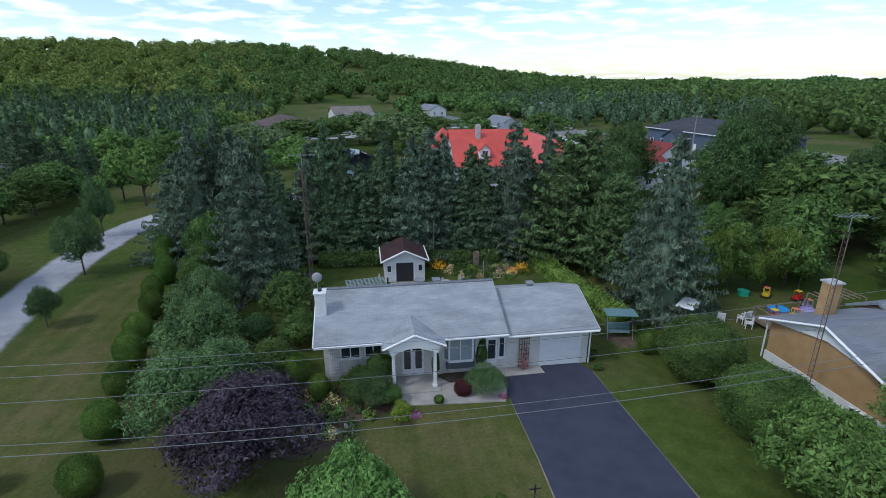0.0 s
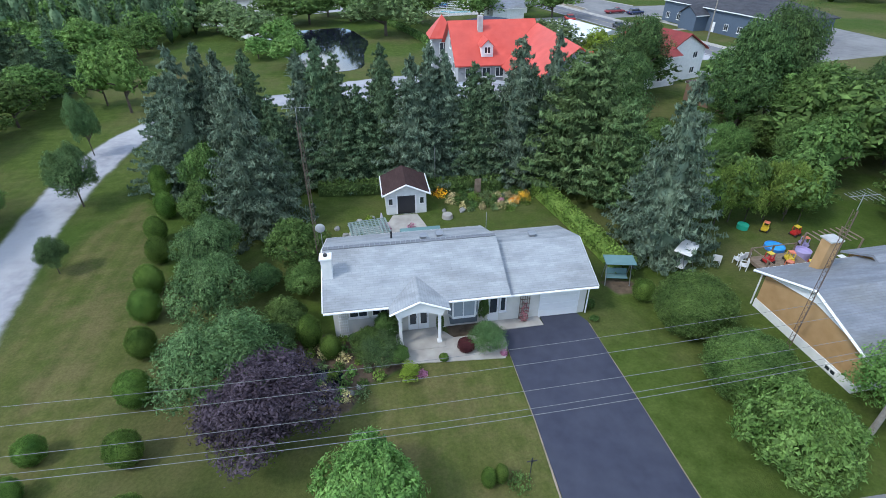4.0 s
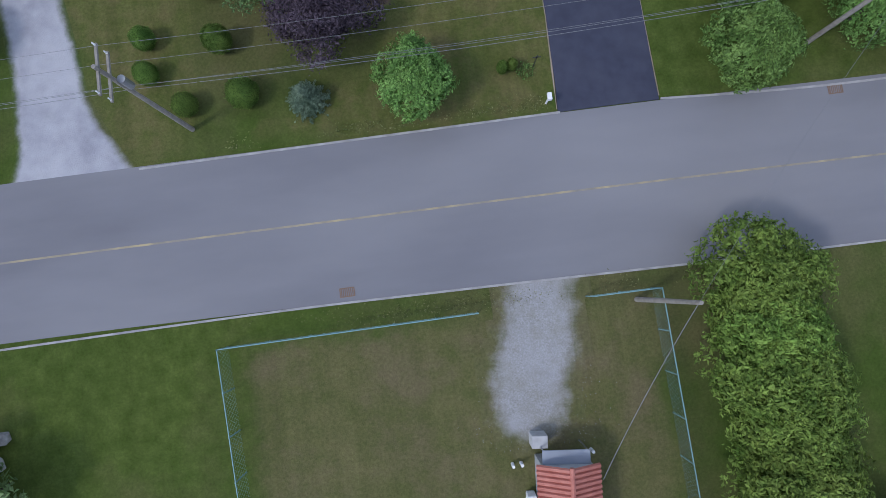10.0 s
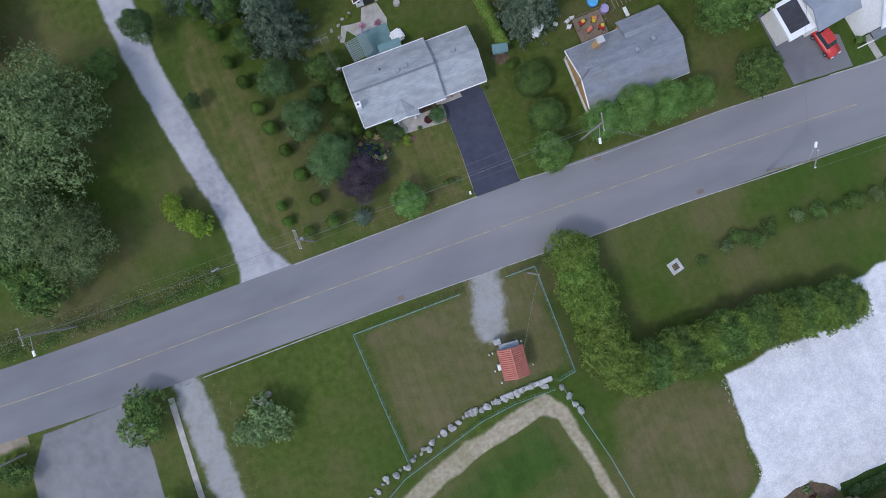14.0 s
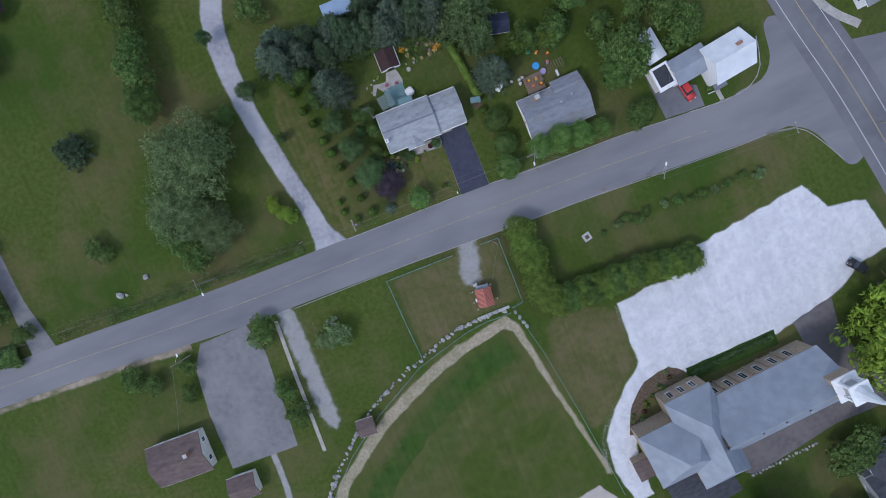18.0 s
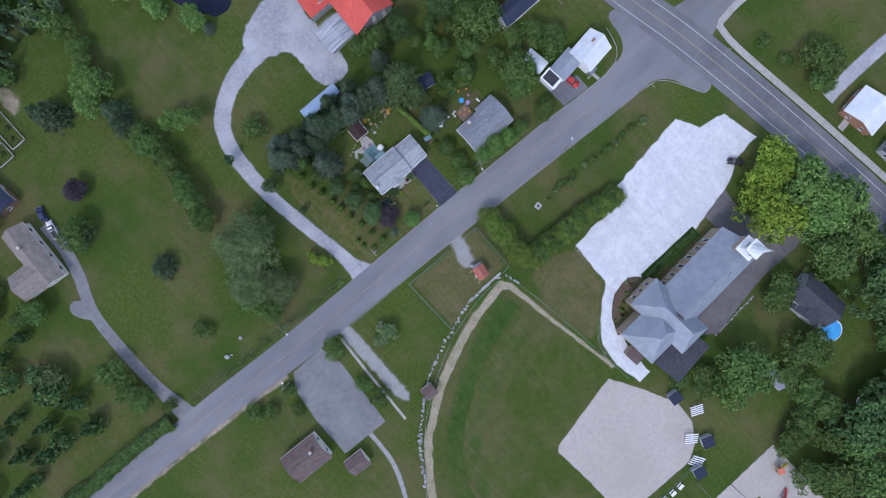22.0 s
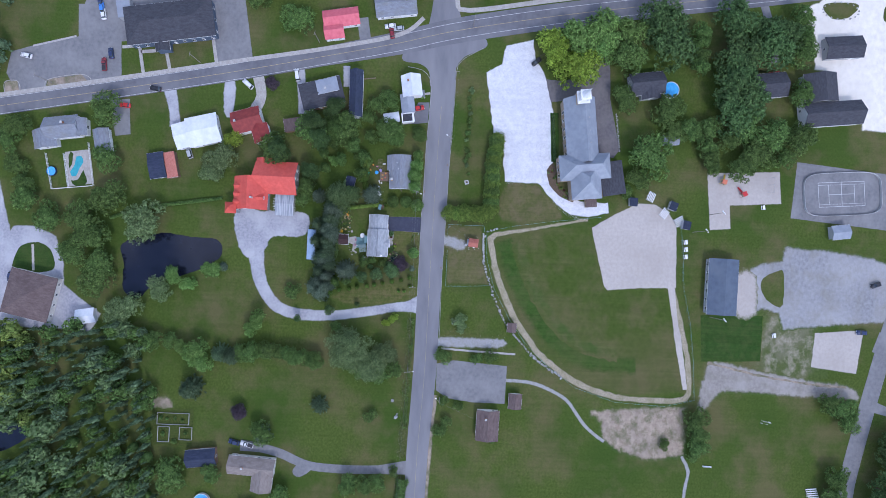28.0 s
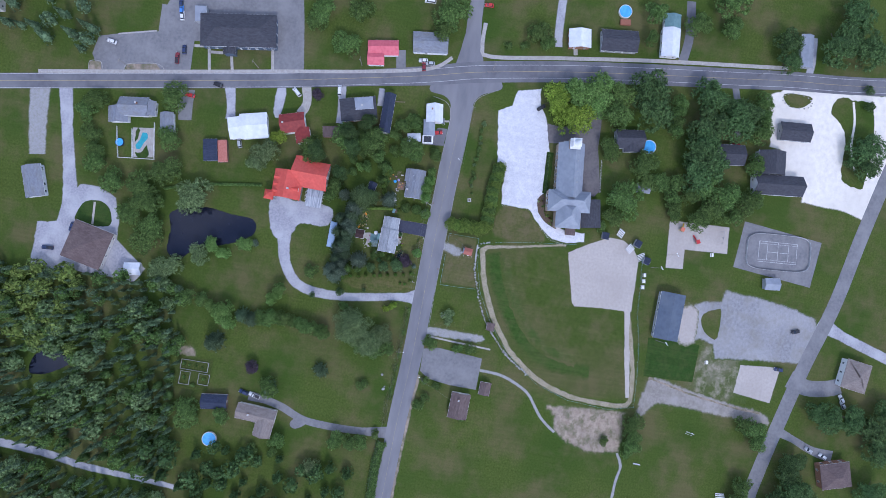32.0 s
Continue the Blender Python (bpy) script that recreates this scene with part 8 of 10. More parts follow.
COLOR = {"red": paint("paint_red", (0.50, 0.03, 0.03)), "blue": paint("paint_blue", (0.06, 0.22, 0.60)), "yellow": paint("paint_yellow", (0.65, 0.48, 0.04)), "white": paint("paint_white", (0.72, 0.72, 0.73)),
         "green": paint("paint_green", (0.04, 0.42, 0.28)), "lilac": paint("paint_lilac", (0.40, 0.34, 0.58)), "orange": paint("paint_orange", (0.62, 0.18, 0.10)), "silver": paint("paint_silver", (0.40, 0.42, 0.44)),
         "black": paint("paint_black", (0.02, 0.02, 0.025)), "navy": paint("paint_navy", (0.02, 0.035, 0.10)), "maroon": paint("paint_maroon", (0.22, 0.02, 0.03))}


def toy_car(x, y, z, turn, color, label):
    ob = thing("toy_car", x, y, z, turn, label, "toy car")
    part("body", bevelled(boxes((-0.4, 0.4, -0.25, 0.25, 0.12, 0.42)), 0.08, 2), COLOR[color], ob)
    part("roof", bevelled(boxes((-0.25, 0.2, -0.22, 0.22, 0.82, 0.88)), 0.03), COLOR["orange" if color != "red" else "yellow"], ob)
    for sx in (-0.22, 0.17):
        for sy in (-0.2, 0.2):
            part("pillar", boxes((sx - 0.025, sx + 0.025, sy - 0.025, sy + 0.025, 0.42, 0.82)), COLOR[color], ob)
    for sx in (-0.25, 0.25):
        for sy in (-0.26, 0.26):
            bm = bmesh.new()
            tube(bm, (sx, sy - 0.05, 0.12), (sx, sy + 0.05, 0.12), 0.12, None, 10)
            part("wheel", bm, M["dark"], ob)
    return ob


def garden_chair(x, y, z, turn, color, label):
    ob = thing("garden_chair", x, y, z, turn, label, "chair")
    part("seat", bevelled(boxes((-0.27, 0.27, -0.25, 0.25, 0.38, 0.43)), 0.02), COLOR[color], ob)
    part("backrest", bevelled(boxes((-0.27, 0.27, 0.2, 0.26, 0.43, 0.92)), 0.03), COLOR[color], ob)
    for sx in (-0.24, 0.24):
        part("armrest", boxes((sx - 0.03, sx + 0.03, -0.22, 0.22, 0.6, 0.64)), COLOR[color], ob)
        for sy in (-0.2, 0.2):
            part("leg", boxes((sx - 0.025, sx + 0.025, sy - 0.025, sy + 0.025, 0, 0.6 if sy < 0 else 0.42)), COLOR[color], ob)
    return ob


def tub(x, y, z, r, h, color, label, name="paddling_pool", water=True):
    ob = thing(name, x, y, z, 0, label, "pool" if water else "toy")
    bm = bmesh.new()
    n = 24
    rings = [[bm.verts.new((q * math.cos(k * math.tau / n), q * math.sin(k * math.tau / n), zz)) for k in range(n)] for q, zz in ((r, 0), (r, h), (r * 0.94, h), (r * 0.94, 0.02))]
    for a, b in zip(rings, rings[1:]):
        for k in range(n):
            bm.faces.new((a[k], a[(k + 1) % n], b[(k + 1) % n], b[k]))
    part("rim", bm, COLOR[color] if color in COLOR else M[color], ob)
    bm = bmesh.new()
    bmesh.ops.create_circle(bm, cap_ends=True, segments=n, radius=r * 0.94)
    part("water" if water else "lid", bm, M["pool"] if water else COLOR[color], ob).matrix_local = pose(0, 0, h * 0.8)
    return ob


for x_, y_, t_, c_ in ((21.6, 15.2, 20, "orange"), (23.2, 15.0, -30, "red"), (22.6, 16.3, 70, "yellow"), (21.0, 16.4, 10, "red")):
    toy_car(x_, y_, 0.56, t_, c_, "plastic ride-on toy car on the deck")
for x_, y_, t_ in ((19.4, 17.4, 200), (20.1, 17.6, 170), (19.3, 16.6, 240), (17.8, 17.6, 150)):
    garden_chair(x_, y_, 0, t_, "white", "white plastic garden chair beside the deck")
tub(23.6, 18.8, 0, 0.75, 0.25, "blue", "small blue paddling pool on the lawn")
tub(24.5, 17.2, 0, 0.6, 0.8, "lilac", "lilac plastic playhouse tub", "toy_tub", False)
tub(23.1, 22.0, 0, 0.45, 0.4, "green", "green turtle-shaped sand box", "sand_box", False)
toy_car(24.6, 21.3, 0, 40, "yellow", "yellow plastic toy on the lawn")
toy_car(26.0, 18.7, 0, 80, "lilac", "lilac plastic toy on the lawn")
toy_car(26.6, 20.3, 0, 15, "red", "red plastic toy on the lawn")
pf_ = thing("climbing_frame", 27.0, 17.4, 0, 5, "grey wooden climbing frame behind the house", "play frame")
for i_ in range(7):
    part("slat", boxes((-1.8 + i_ * 0.55, -1.72 + i_ * 0.55, -0.9, 0.9, 1.7, 1.76)), M["wood"], pf_)
for sx_ in (-1.8, 1.6):
    for sy_ in (-0.9, 0.85):
        part("post", boxes((sx_ - 0.05, sx_ + 0.05, sy_ - 0.05, sy_ + 0.05, 0, 1.7)), M["wood"], pf_)
part("slide", bevelled(boxes((-0.25, 0.25, -2.2, -0.9, 0.5, 0.56)), 0.02), COLOR["white"], pf_)

# ---- white corner house ----
C_ = thing("corner_house", 58.6, 6.0, 0, 9, "white house with pale blue-white metal roof at the crossing", "house")
part("wall", gable_walls(8.0, 7.2, 4.2, 6.6), M["wall_white"], C_)
gable_roof("roof", 8.0, 7.2, 4.2, 6.6, M["roof_white"], C_, 0.4)
for i_ in range(21):
    for s_ in (-1, 1):
        sm_ = bmesh.new()
        tube(sm_, (-4.2 + i_ * 0.42, s_ * 4.0, 4.1), (-4.2 + i_ * 0.42, 0, 6.78), 0.025, None, 4)
        part("roof_seam", sm_, M["roof_white"], C_)
part("chimney", bevelled(boxes((1.2, 1.8, 0.9, 1.5, 4.6, 7.2)), 0.03), M["wall_brick"], C_)
for x_ in (-2.4, 0, 2.4):
    for z_ in (0.9, 2.9):
        window(C_, x_, -3.6, z_, 1.0, 1.1)
        window(C_, x_, 3.6, z_, 1.0, 1.1, 180)
for y_ in (-1.8, 1.8):
    window(C_, 4.0, y_, 0.9, 1.0, 1.2, 90)
    window(C_, 4.0, y_, 2.9, 1.0, 1.2, 90)
door(C_, -1.2, -3.6, 0.3, 0.9, 2.0)
part("porch_roof", bevelled(boxes((-4.6, -1.8, -4.9, -3.7, 2.7, 2.85)), 0.03), M["roof_slate"], C_)
for x_ in (-4.5, -1.9):
    part("porch_post", boxes((x_ - 0.07, x_ + 0.07, -4.85, -4.7, 0, 2.7)), M["trim"], C_)
part("wing_wall", gable_walls(7.0, 4.8, 2.8, 3.6), M["wall_white"], C_).matrix_local = pose(-6.6, 2.4, 0)
gable_roof("wing_roof", 7.0, 4.8, 2.8, 3.6, M["roof_metal"], C_, 0.35).matrix_local = pose(-6.6, 2.4, 0)
for x_ in (-8.6, -6.4, -4.6):
    window(C_, x_, 0.0, 0.9, 1.0, 1.1)
part("carport_wall", boxes((-14.0, -10.4, 0.8, 5.2, -0.05, 2.5)), M["wall_white"], C_)
part("carport_roof", boxes((-13.7, -10.7, 1.2, 5.0, 2.5, 2.6)), M["roof_dark"], C_)
for q_ in ((-14.2, -13.7, 0.4, 5.5, 2.45, 2.75), (-10.7, -10.3, 0.4, 5.5, 2.45, 2.75), (-13.7, -10.7, 5.0, 5.5, 2.45, 2.75), (-13.7, -10.7, 0.4, 1.2, 2.45, 2.75)):
    part("parapet", boxes(q_), M["trim"], C_)
window(C_, -12.2, 0.8, 0.9, 0.9, 1.0)
patch("house_drive", [(43.6, 10.6), (44.2, 5), (45.0, -1.0), (53.3, -1.4), (53.2, 3.2), (48, 5.8)], 0.061, M["asphalt_main"], "patched dark asphalt drive of the corner house", "drive", soft=False, rag=0.08)
strip("door_path", [(56.6, 1.8), (56.9, -0.2), (57.2, -1.6)], 0.9, 0.07, M["concrete"], "narrow concrete door path", "path")
hedge("hedge", [(54.6, 1.7), (55.8, 1.5)], 0.9, 0.7, "green", "low shrubs beside the porch", 260, 0.1, 0.6)

# ---- small red-tiled pump house ----
U_ = thing("pump_house", -3.35, -21.7, 0, -6, "small grey utility hut with red tiled roof", "hut")
part("wall", gable_walls(3.5, 2.8, 2.3, 3.0), M["wall_grey"], U_).matrix_local = pose(0, 0, 0, 0, 0, 90)
part("roof_base", boxes((-0.05, 0.05, -1.9, 1.9, 2.9, 3.02)), M["roof_tile"], U_)
for s_ in (-1, 1):
    for j_ in range(15):
        for i_ in range(5):
            t_ = bmesh.new()
            y_ = -1.95 + j_ * 0.265
            a_, b_ = i_ / 5, (i_ + 1) / 5
            tube(t_, (s_ * (0.03 + 1.6 * a_), y_, 3.10 - 0.80 * a_), (s_ * (0.03 + 1.6 * b_ + 0.04), y_, 3.08 - 0.80 * b_), 0.13, 0.14, 6)
            part("roof_tile", t_, M["roof_tile"], U_)
rg_ = bmesh.new()
tube(rg_, (0, -2.05, 3.16), (0, 1.95, 3.16), 0.13, None, 8)
part("ridge_tile", rg_, M["roof_tile"], U_)
door(U_, -0.5, 1.75, 0.05, 0.8, 1.9, 180, "metal")
part("lean_roof", bevelled(boxes((-1.3, 1.3, 1.75, 2.5, 1.9, 1.98)), 0.02), M["roof_metal"], U_)
part("lean_post", boxes((-1.25, -1.18, 2.4, 2.46, 0, 1.9)), M["metal"], U_)
part("lean_post", boxes((1.18, 1.25, 2.4, 2.46, 0, 1.9)), M["metal"], U_)
part("meter_box", bevelled(boxes((-2.0, -1.5, -1.0, -0.3, 0, 0.9)), 0.03), M["trim"], U_)
cb_ = part("utility_cabinet", bevelled(boxes((-0.45, 0.45, -0.35, 0.35, 0, 1.1)), 0.03), M["concrete_grey"])
cb_.matrix_world = pose(-4.3, -18.9, 0, 0, 0, -6)
tagged(cb_, "grey steel utility cabinet beside the hut", "cabinet")
for x_, y_ in ((-5.9, -20.2), (-5.4, -20.2), (-1.3, -20.0), (-0.9, -23.4), (-5.6, -24.2), (-5.9, -22.5)):
    bm_ = bmesh.new()
    tube(bm_, (0, 0, 0), (0, 0, 0.6), 0.1, 0.09, 10)
    b_ = part("bollard", bm_, M["trim"])
    b_.matrix_world = pose(x_, y_, 0)
    tagged(b_, "short white concrete bollard near the hut", "bollard", "bollards round the hut")
patch("gravel_bay", [(-4.4, -9.5), (-0.9, -9.6), (-1.2, -12.2), (-1.7, -14.4), (-2.2, -17.0), (-2.8, -18.4), (-4.2, -19.0), (-5.8, -18.3), (-6.4, -16.3), (-5.6, -13.6), (-4.6, -11.6)], 0.04, M["gravel_thin"], "gravel bay thinning into the grass", "drive", rag=0.3, fade=1.6, under="field_tan")


def scree(name, n, at, label, seed, lo=0.03, hi=0.09):
    """Loose stones strewn thinner and thinner outwards, all in one mesh."""
    r = np.random.default_rng(seed)
    base_v, base_f = lump(1, 1, 0.5, 3)
    x, y = at(r, n)
    q = r.uniform(lo, hi, n)
    a = r.uniform(0, math.tau, n)
    c, sn = np.cos(a)[:, None], np.sin(a)[:, None]
    bx, by, bz = base_v[None, :, 0], base_v[None, :, 1] * 0.75, base_v[None, :, 2] * 0.55
    v = np.stack([x[:, None] + q[:, None] * (bx * c - by * sn), y[:, None] + q[:, None] * (bx * sn + by * c), 0.02 + q[:, None] * (bz + 0.3)], 2).reshape(-1, 3)
    f = (base_f[None] + len(base_v) * np.arange(n)[:, None, None]).reshape(-1, 3)
    return tagged(mesh_of(name, v, f, M["gravel"]), label, "gravel", kind="stuff")


def bay_at(r, n):
    y = -9.9 - 9.6 * r.random(n) ** 0.8
    w = 0.62 + 0.11 * np.clip(-9.9 - y, 0, 6.5)
    return -3.3 - 0.09 * (-9.9 - y) + r.normal(0, 1, n) * w, y


scree("loose_gravel", 3000, bay_at, "loose gravel strewn into the grass", 12, 0.012, 0.030)
scree("loose_gravel", 700, lambda r, n: (-44.2 + r.normal(0, 1.5, n), r.uniform(-37, -9.5, n)), "loose gravel strewn beside the track", 13, 0.03, 0.07)

# ---- church ----
K_ = thing("church", 29.7, -64.9, 0, 6.5, "stone church with grey metal roofs and a white steeple", "church")


def wing(L, W, x, y, turn, eave, ridge, roof="roof_metal", wall="wall_stone", hip=False, over=0.35):
    w = part("wall", boxes((-L / 2, L / 2, -W / 2, W / 2, -0.1, eave)) if hip else gable_walls(L, W, eave, ridge), M[wall], K_)
    r = (hip_roof if hip else gable_roof)("roof", L, W, eave, ridge, M[roof], K_, over)
    for o in (w, r):
        o.matrix_local = pose(x, y, 0, 0, 0, turn)


wing(26.0, 12.2, 14.0, 0.4, 0, 6.0, 12.8)
wing(20.0, 9.6, -0.6, 0, 90, 6.0, 12.2, hip=True)
wing(13.5, 11.6, -6.5, 0, 0, 5.8, 12.0, hip=True)
wing(13.2, 9.0, -5.5, -11.8, 4, 3.2, 3.4, "roof_dark", "wall_stone", True, 0.3)
wing(5.4, 4.0, -13.8, -2.6, 0, 2.8, 3.0, "roof_brown", "wall_stone", True, 0.2)
for i_ in range(6):
    for s_ in (-1, 1):
        w_ = window(K_, 5.5 + i_ * 3.4, 0.4 + s_ * 6.1, 1.6, 1.1, 3.0, 0 if s_ < 0 else 180, 1)
        bt_ = part("buttress", bevelled(boxes((3.6 + i_ * 3.4, 4.1 + i_ * 3.4, 0.4 + s_ * 6.1 - 0.3, 0.4 + s_ * 6.1 + 0.3, 0, 4.6)), 0.04), M["wall_stone"], K_)
for x_ in (-3.2, -0.6, 2.0):
    window(K_, x_, 10.0, 2.0, 1.1, 2.6, 180, 1)
# tower, belfry and spire
part("tower", bevelled(boxes((23.4, 27.8, -1.4, 3.0, 0, 12.6)), 0.08), M["wall_stone"], K_)
part("tower_cornice", bevelled(boxes((23.1, 28.1, -1.7, 3.3, 12.6, 13)), 0.08), M["trim"], K_)
bf_ = bmesh.new()
for sx_ in (23.9, 26.9):
    for sy_ in (-0.9, 2.1):
        box(bf_, sx_, sx_ + 0.5, sy_, sy_ + 0.5, 13, 15.8)
bl_ = part("belfry", boxes((24.5, 26.7, -0.3, 1.9, 13, 15.8)), M["wall_grey"], K_)
for sx_ in (23.9, 26.9):
    for sy_ in (-0.9, 2.1):
        part("belfry_post", bevelled(boxes((sx_, sx_ + 0.5, sy_, sy_ + 0.5, 13, 15.8)), 0.04), M["trim"], K_)
bf_.free()
part("belfry_cornice", bevelled(boxes((23.6, 27.6, -1.2, 2.8, 15.8, 16.2)), 0.06), M["trim"], K_)
sp_ = bmesh.new()
tube(sp_, (25.6, 0.8, 16.2), (25.6, 0.8, 17.4), 1.7, 1.15, 8)
tube(sp_, (25.6, 0.8, 17.4), (25.6, 0.8, 22.4), 1.15, 0.06, 8)
part("spire", sp_, M["roof_white"], K_)
cr_ = part("cross", boxes((25.56, 25.64, 0.76, 0.84, 22.3, 23.2), (25.56, 25.64, 0.5, 1.1, 22.8, 22.88)), M["metal"], K_)
part("porch", bevelled(boxes((27.8, 29.6, -1.2, 2.8, 0, 0.5)), 0.04), M["concrete"], K_)
door(K_, 27.85, 0.8, 0.5, 1.8, 2.6, 90, "wood")
for x_ in (8.0, 13.0, 18.0):
    vent(K_, x_, -1.4, 11.4)
patch("church_bed", [(24.4, -51.4), (28.3, -51.2), (31.0, -53), (29, -54.6), (22.4, -55.4), (18.6, -59.4), (16.6, -63), (15.3, -62.4), (17.5, -57), (21, -53)], 0.075, M["soil"], "brown mulched flower bed beside the church", "flower bed", rag=0.2)
for i_ in range(16):
    tuft("shrub", 17 + 0.75 * i_ + 1.2 * math.sin(i_ * 2), -60.5 + 0.55 * i_ + math.cos(i_ * 3), 0.6, 0.7, ("green", "maroon", "cedar", "grey")[i_ % 4], "small shrub in the mulched bed", 90, 0.16, "shrub")
hedge("hedge", [(32, -54.2), (42, -53.2), (51, -52.6)], 1.2, 0.8, "dark", "low green border along the church wall", 120, 0.15, 0.9)
patch("church_lawn", [(31.5, -52.6), (52, -51.2), (52, -54.8), (31.5, -56)], 0.068, M["field_dark"], "narrow grass border beside the church", "lawn", soft=False, rag=0.1)
rocks("wall_stone", [(37.5 + 0.8 * i, -80.9 + 0.10 * i + 0.15 * math.sin(i * 3), 0.42 + 0.1 * math.sin(i * 4)) for i in range(20)], "pale boulder of the low wall behind the church", "boulders of the church wall")

wr_ = np.random.default_rng(5)
rim_ = spline([(22.2, -34.7), (22.6, -47.5), (16.9, -53.5), (10.2, -59.9), (8.6, -68.9)], 0.5) + spline([(38.5, -34.4), (40.3, -29.5), (48.2, -28.8), (68, -25.5)], 0.5)
at_rim = lambda r, n: (lambda k: (np.array([rim_[i].x for i in k]) + r.normal(0, 0.35, n), np.array([rim_[i].y for i in k]) + r.normal(0, 0.35, n)))(r.integers(0, len(rim_), n))
ob_ = scree("loose_gravel", 1500, at_rim, "white gravel strewn along the car park's ragged edge", 15, 0.03, 0.08)
ob_.data.materials[0] = M["gravel_white"]

# ---- poles and wires ----
def pole(name, x, y, high, label, arms=(), turn=0, lamp=None):
    ob = thing(name, x, y, 0, turn, label, "utility pole")
    bm = bmesh.new()
    tube(bm, (0, 0, -0.2), (0, 0, high), 0.16, 0.10, 10)
    part("shaft", bm, M["wood_pole"], ob)
    for z, w in arms:
        a = part("crossarm", bevelled(boxes((-0.06, 0.06, -w, w, z - 0.06, z + 0.06)), 0.01), M["wood_pole"], ob)
        for q in (-w + 0.1, 0.0, w - 0.1):
            bm = bmesh.new()
            tube(bm, (0, q, z + 0.06), (0, q, z + 0.26), 0.05, 0.03, 8)
            part("insulator", bm, M["trim"], a)
    if lamp:
        bm = bmesh.new()
        tube(bm, (0, 0, high - 1.6), (lamp[0], lamp[1], high - 1.0), 0.035, None, 6)
        la = part("lamp_arm", bm, M["metal"], ob)
        part("lamp_head", bevelled(boxes((lamp[0] - 0.15, lamp[0] + 0.15, lamp[1] - 0.35, lamp[1] + 0.35, high - 1.08, high - 0.92)), 0.04), M["trim"], la)
    return ob


P_ = {"a": (-142, 6, 9.0), "w": (-55.2, 2.4, 9.2), "p": (-22.2, 1.9, 8.8), "q": (15.6, 2.1, 9.4), "e": (37.4, -10.6, 9.2), "c": (63.6, -11.6, 9.2)}
pole("utility_pole", *P_["w"], "grey wooden utility pole with lamp", ((8.9, 1.1),), 0, (0.2, -2.2))
u_ = pole("utility_pole", *P_["p"], "grey wooden utility pole with double crossarms and transformer", ((8.5, 1.2), (7.7, 1.2)))
bm_ = bmesh.new()
tube(bm_, (0.32, 0, 6.6), (0.32, 0, 7.4), 0.2, None, 12)
part("transformer", bm_, M["metal"], u_)
pole("utility_pole", *P_["q"], "grey wooden utility pole with lamp beside the road", ((9.1, 1.1),), -12, (-0.4, -2.0))
pole("utility_pole", *P_["e"], "grey wooden utility pole south of the road", ((8.9, 1.1),), -30, (0.2, 1.9))
pole("utility_pole", *P_["c"], "wooden utility pole at the crossing", ((8.9, 1.1),), 0)
pole("utility_pole", *P_["a"], "wooden utility pole by the far road", ((8.7, 1.1),), 0)
pole("utility_pole", 2.75, -11.9, 7.6, "wooden pole carrying the hut's supply wire", (), 0)
pole("utility_pole", -67.0, -10.9, 8.0, "wooden pole with a lamp beside the car park", (), 0, (1.5, 1.6))
for x_, y_ in ((75.5, 44.5), (64.5, 92), (53, 150), (110, -150), (100.5, -100), (86, -18)):
    pole("utility_pole", x_, y_, 9.5, "wooden utility pole along the main road", ((9.2, 1.0),), 80)


def wire(a, b, sag=0.7, r=0.008, n=14):
    """A hanging wire between two places."""
    a, b = Vector(a), Vector(b)
    bm = bmesh.new()
    pts = [a.lerp(b, i / n) - Vector((0, 0, 4 * sag * (i / n) * (1 - i / n))) for i in range(n + 1)]
    rings = []
    d = (b - a).normalized()
    s = d.cross(Vector((0, 0, 1))).normalized()
    u = s.cross(d)
    for p in pts:
        rings.append([bm.verts.new(p + s * r * math.cos(k * math.tau / 5) + u * r * math.sin(k * math.tau / 5)) for k in range(5)])
    for x, y in zip(rings, rings[1:]):
        for k in range(5):
            bm.faces.new((x[k], x[(k + 1) % 5], y[(k + 1) % 5], y[k]))
    ob = part("wire", bm, M["wire"])
    return tagged(ob, "thin grey overhead wire between the poles", "wire", "overhead wires")


M["wire"] = plain("wire", (0.20, 0.205, 0.21), 0.5, 0.2)
for k1_, k2_ in (("a", "w"), ("w", "p"), ("p", "q"), ("q", "e"), ("e", "c")):
    (x1_, y1_, h1_), (x2_, y2_, h2_) = P_[k1_], P_[k2_]
    for o_, dz_ in ((-1.0, -0.15), (0.0, 0.05), (1.0, -0.15)):
        wire((x1_, y1_ + o_, h1_ + dz_), (x2_, y2_ + o_, h2_ + dz_), 0.6)
    for dz_, r_ in ((-2.2, 0.010), (-2.6, 0.012)):
        wire((x1_, y1_, h1_ + dz_), (x2_, y2_, h2_ + dz_), 0.8, r_)
wire((2.75, -11.9, 7.4), (-1.6, -20.6, 3.0), 0.3, 0.018)
wire((2.75, -11.9, 7.4), (15.6, 2.1, 8.0), 0.5, 0.008)
wire((-67, -10.9, 7.6), (-75, -27, 3.2), 0.5, 0.018)
wire((37.4, -10.6, 8.0), (48, 9, 3.6), 0.5, 0.018)

# ---- fences ----
M["mesh_wire"] = plain("galvanised_wire", (0.20, 0.36, 0.38), 0.5, 0.1)


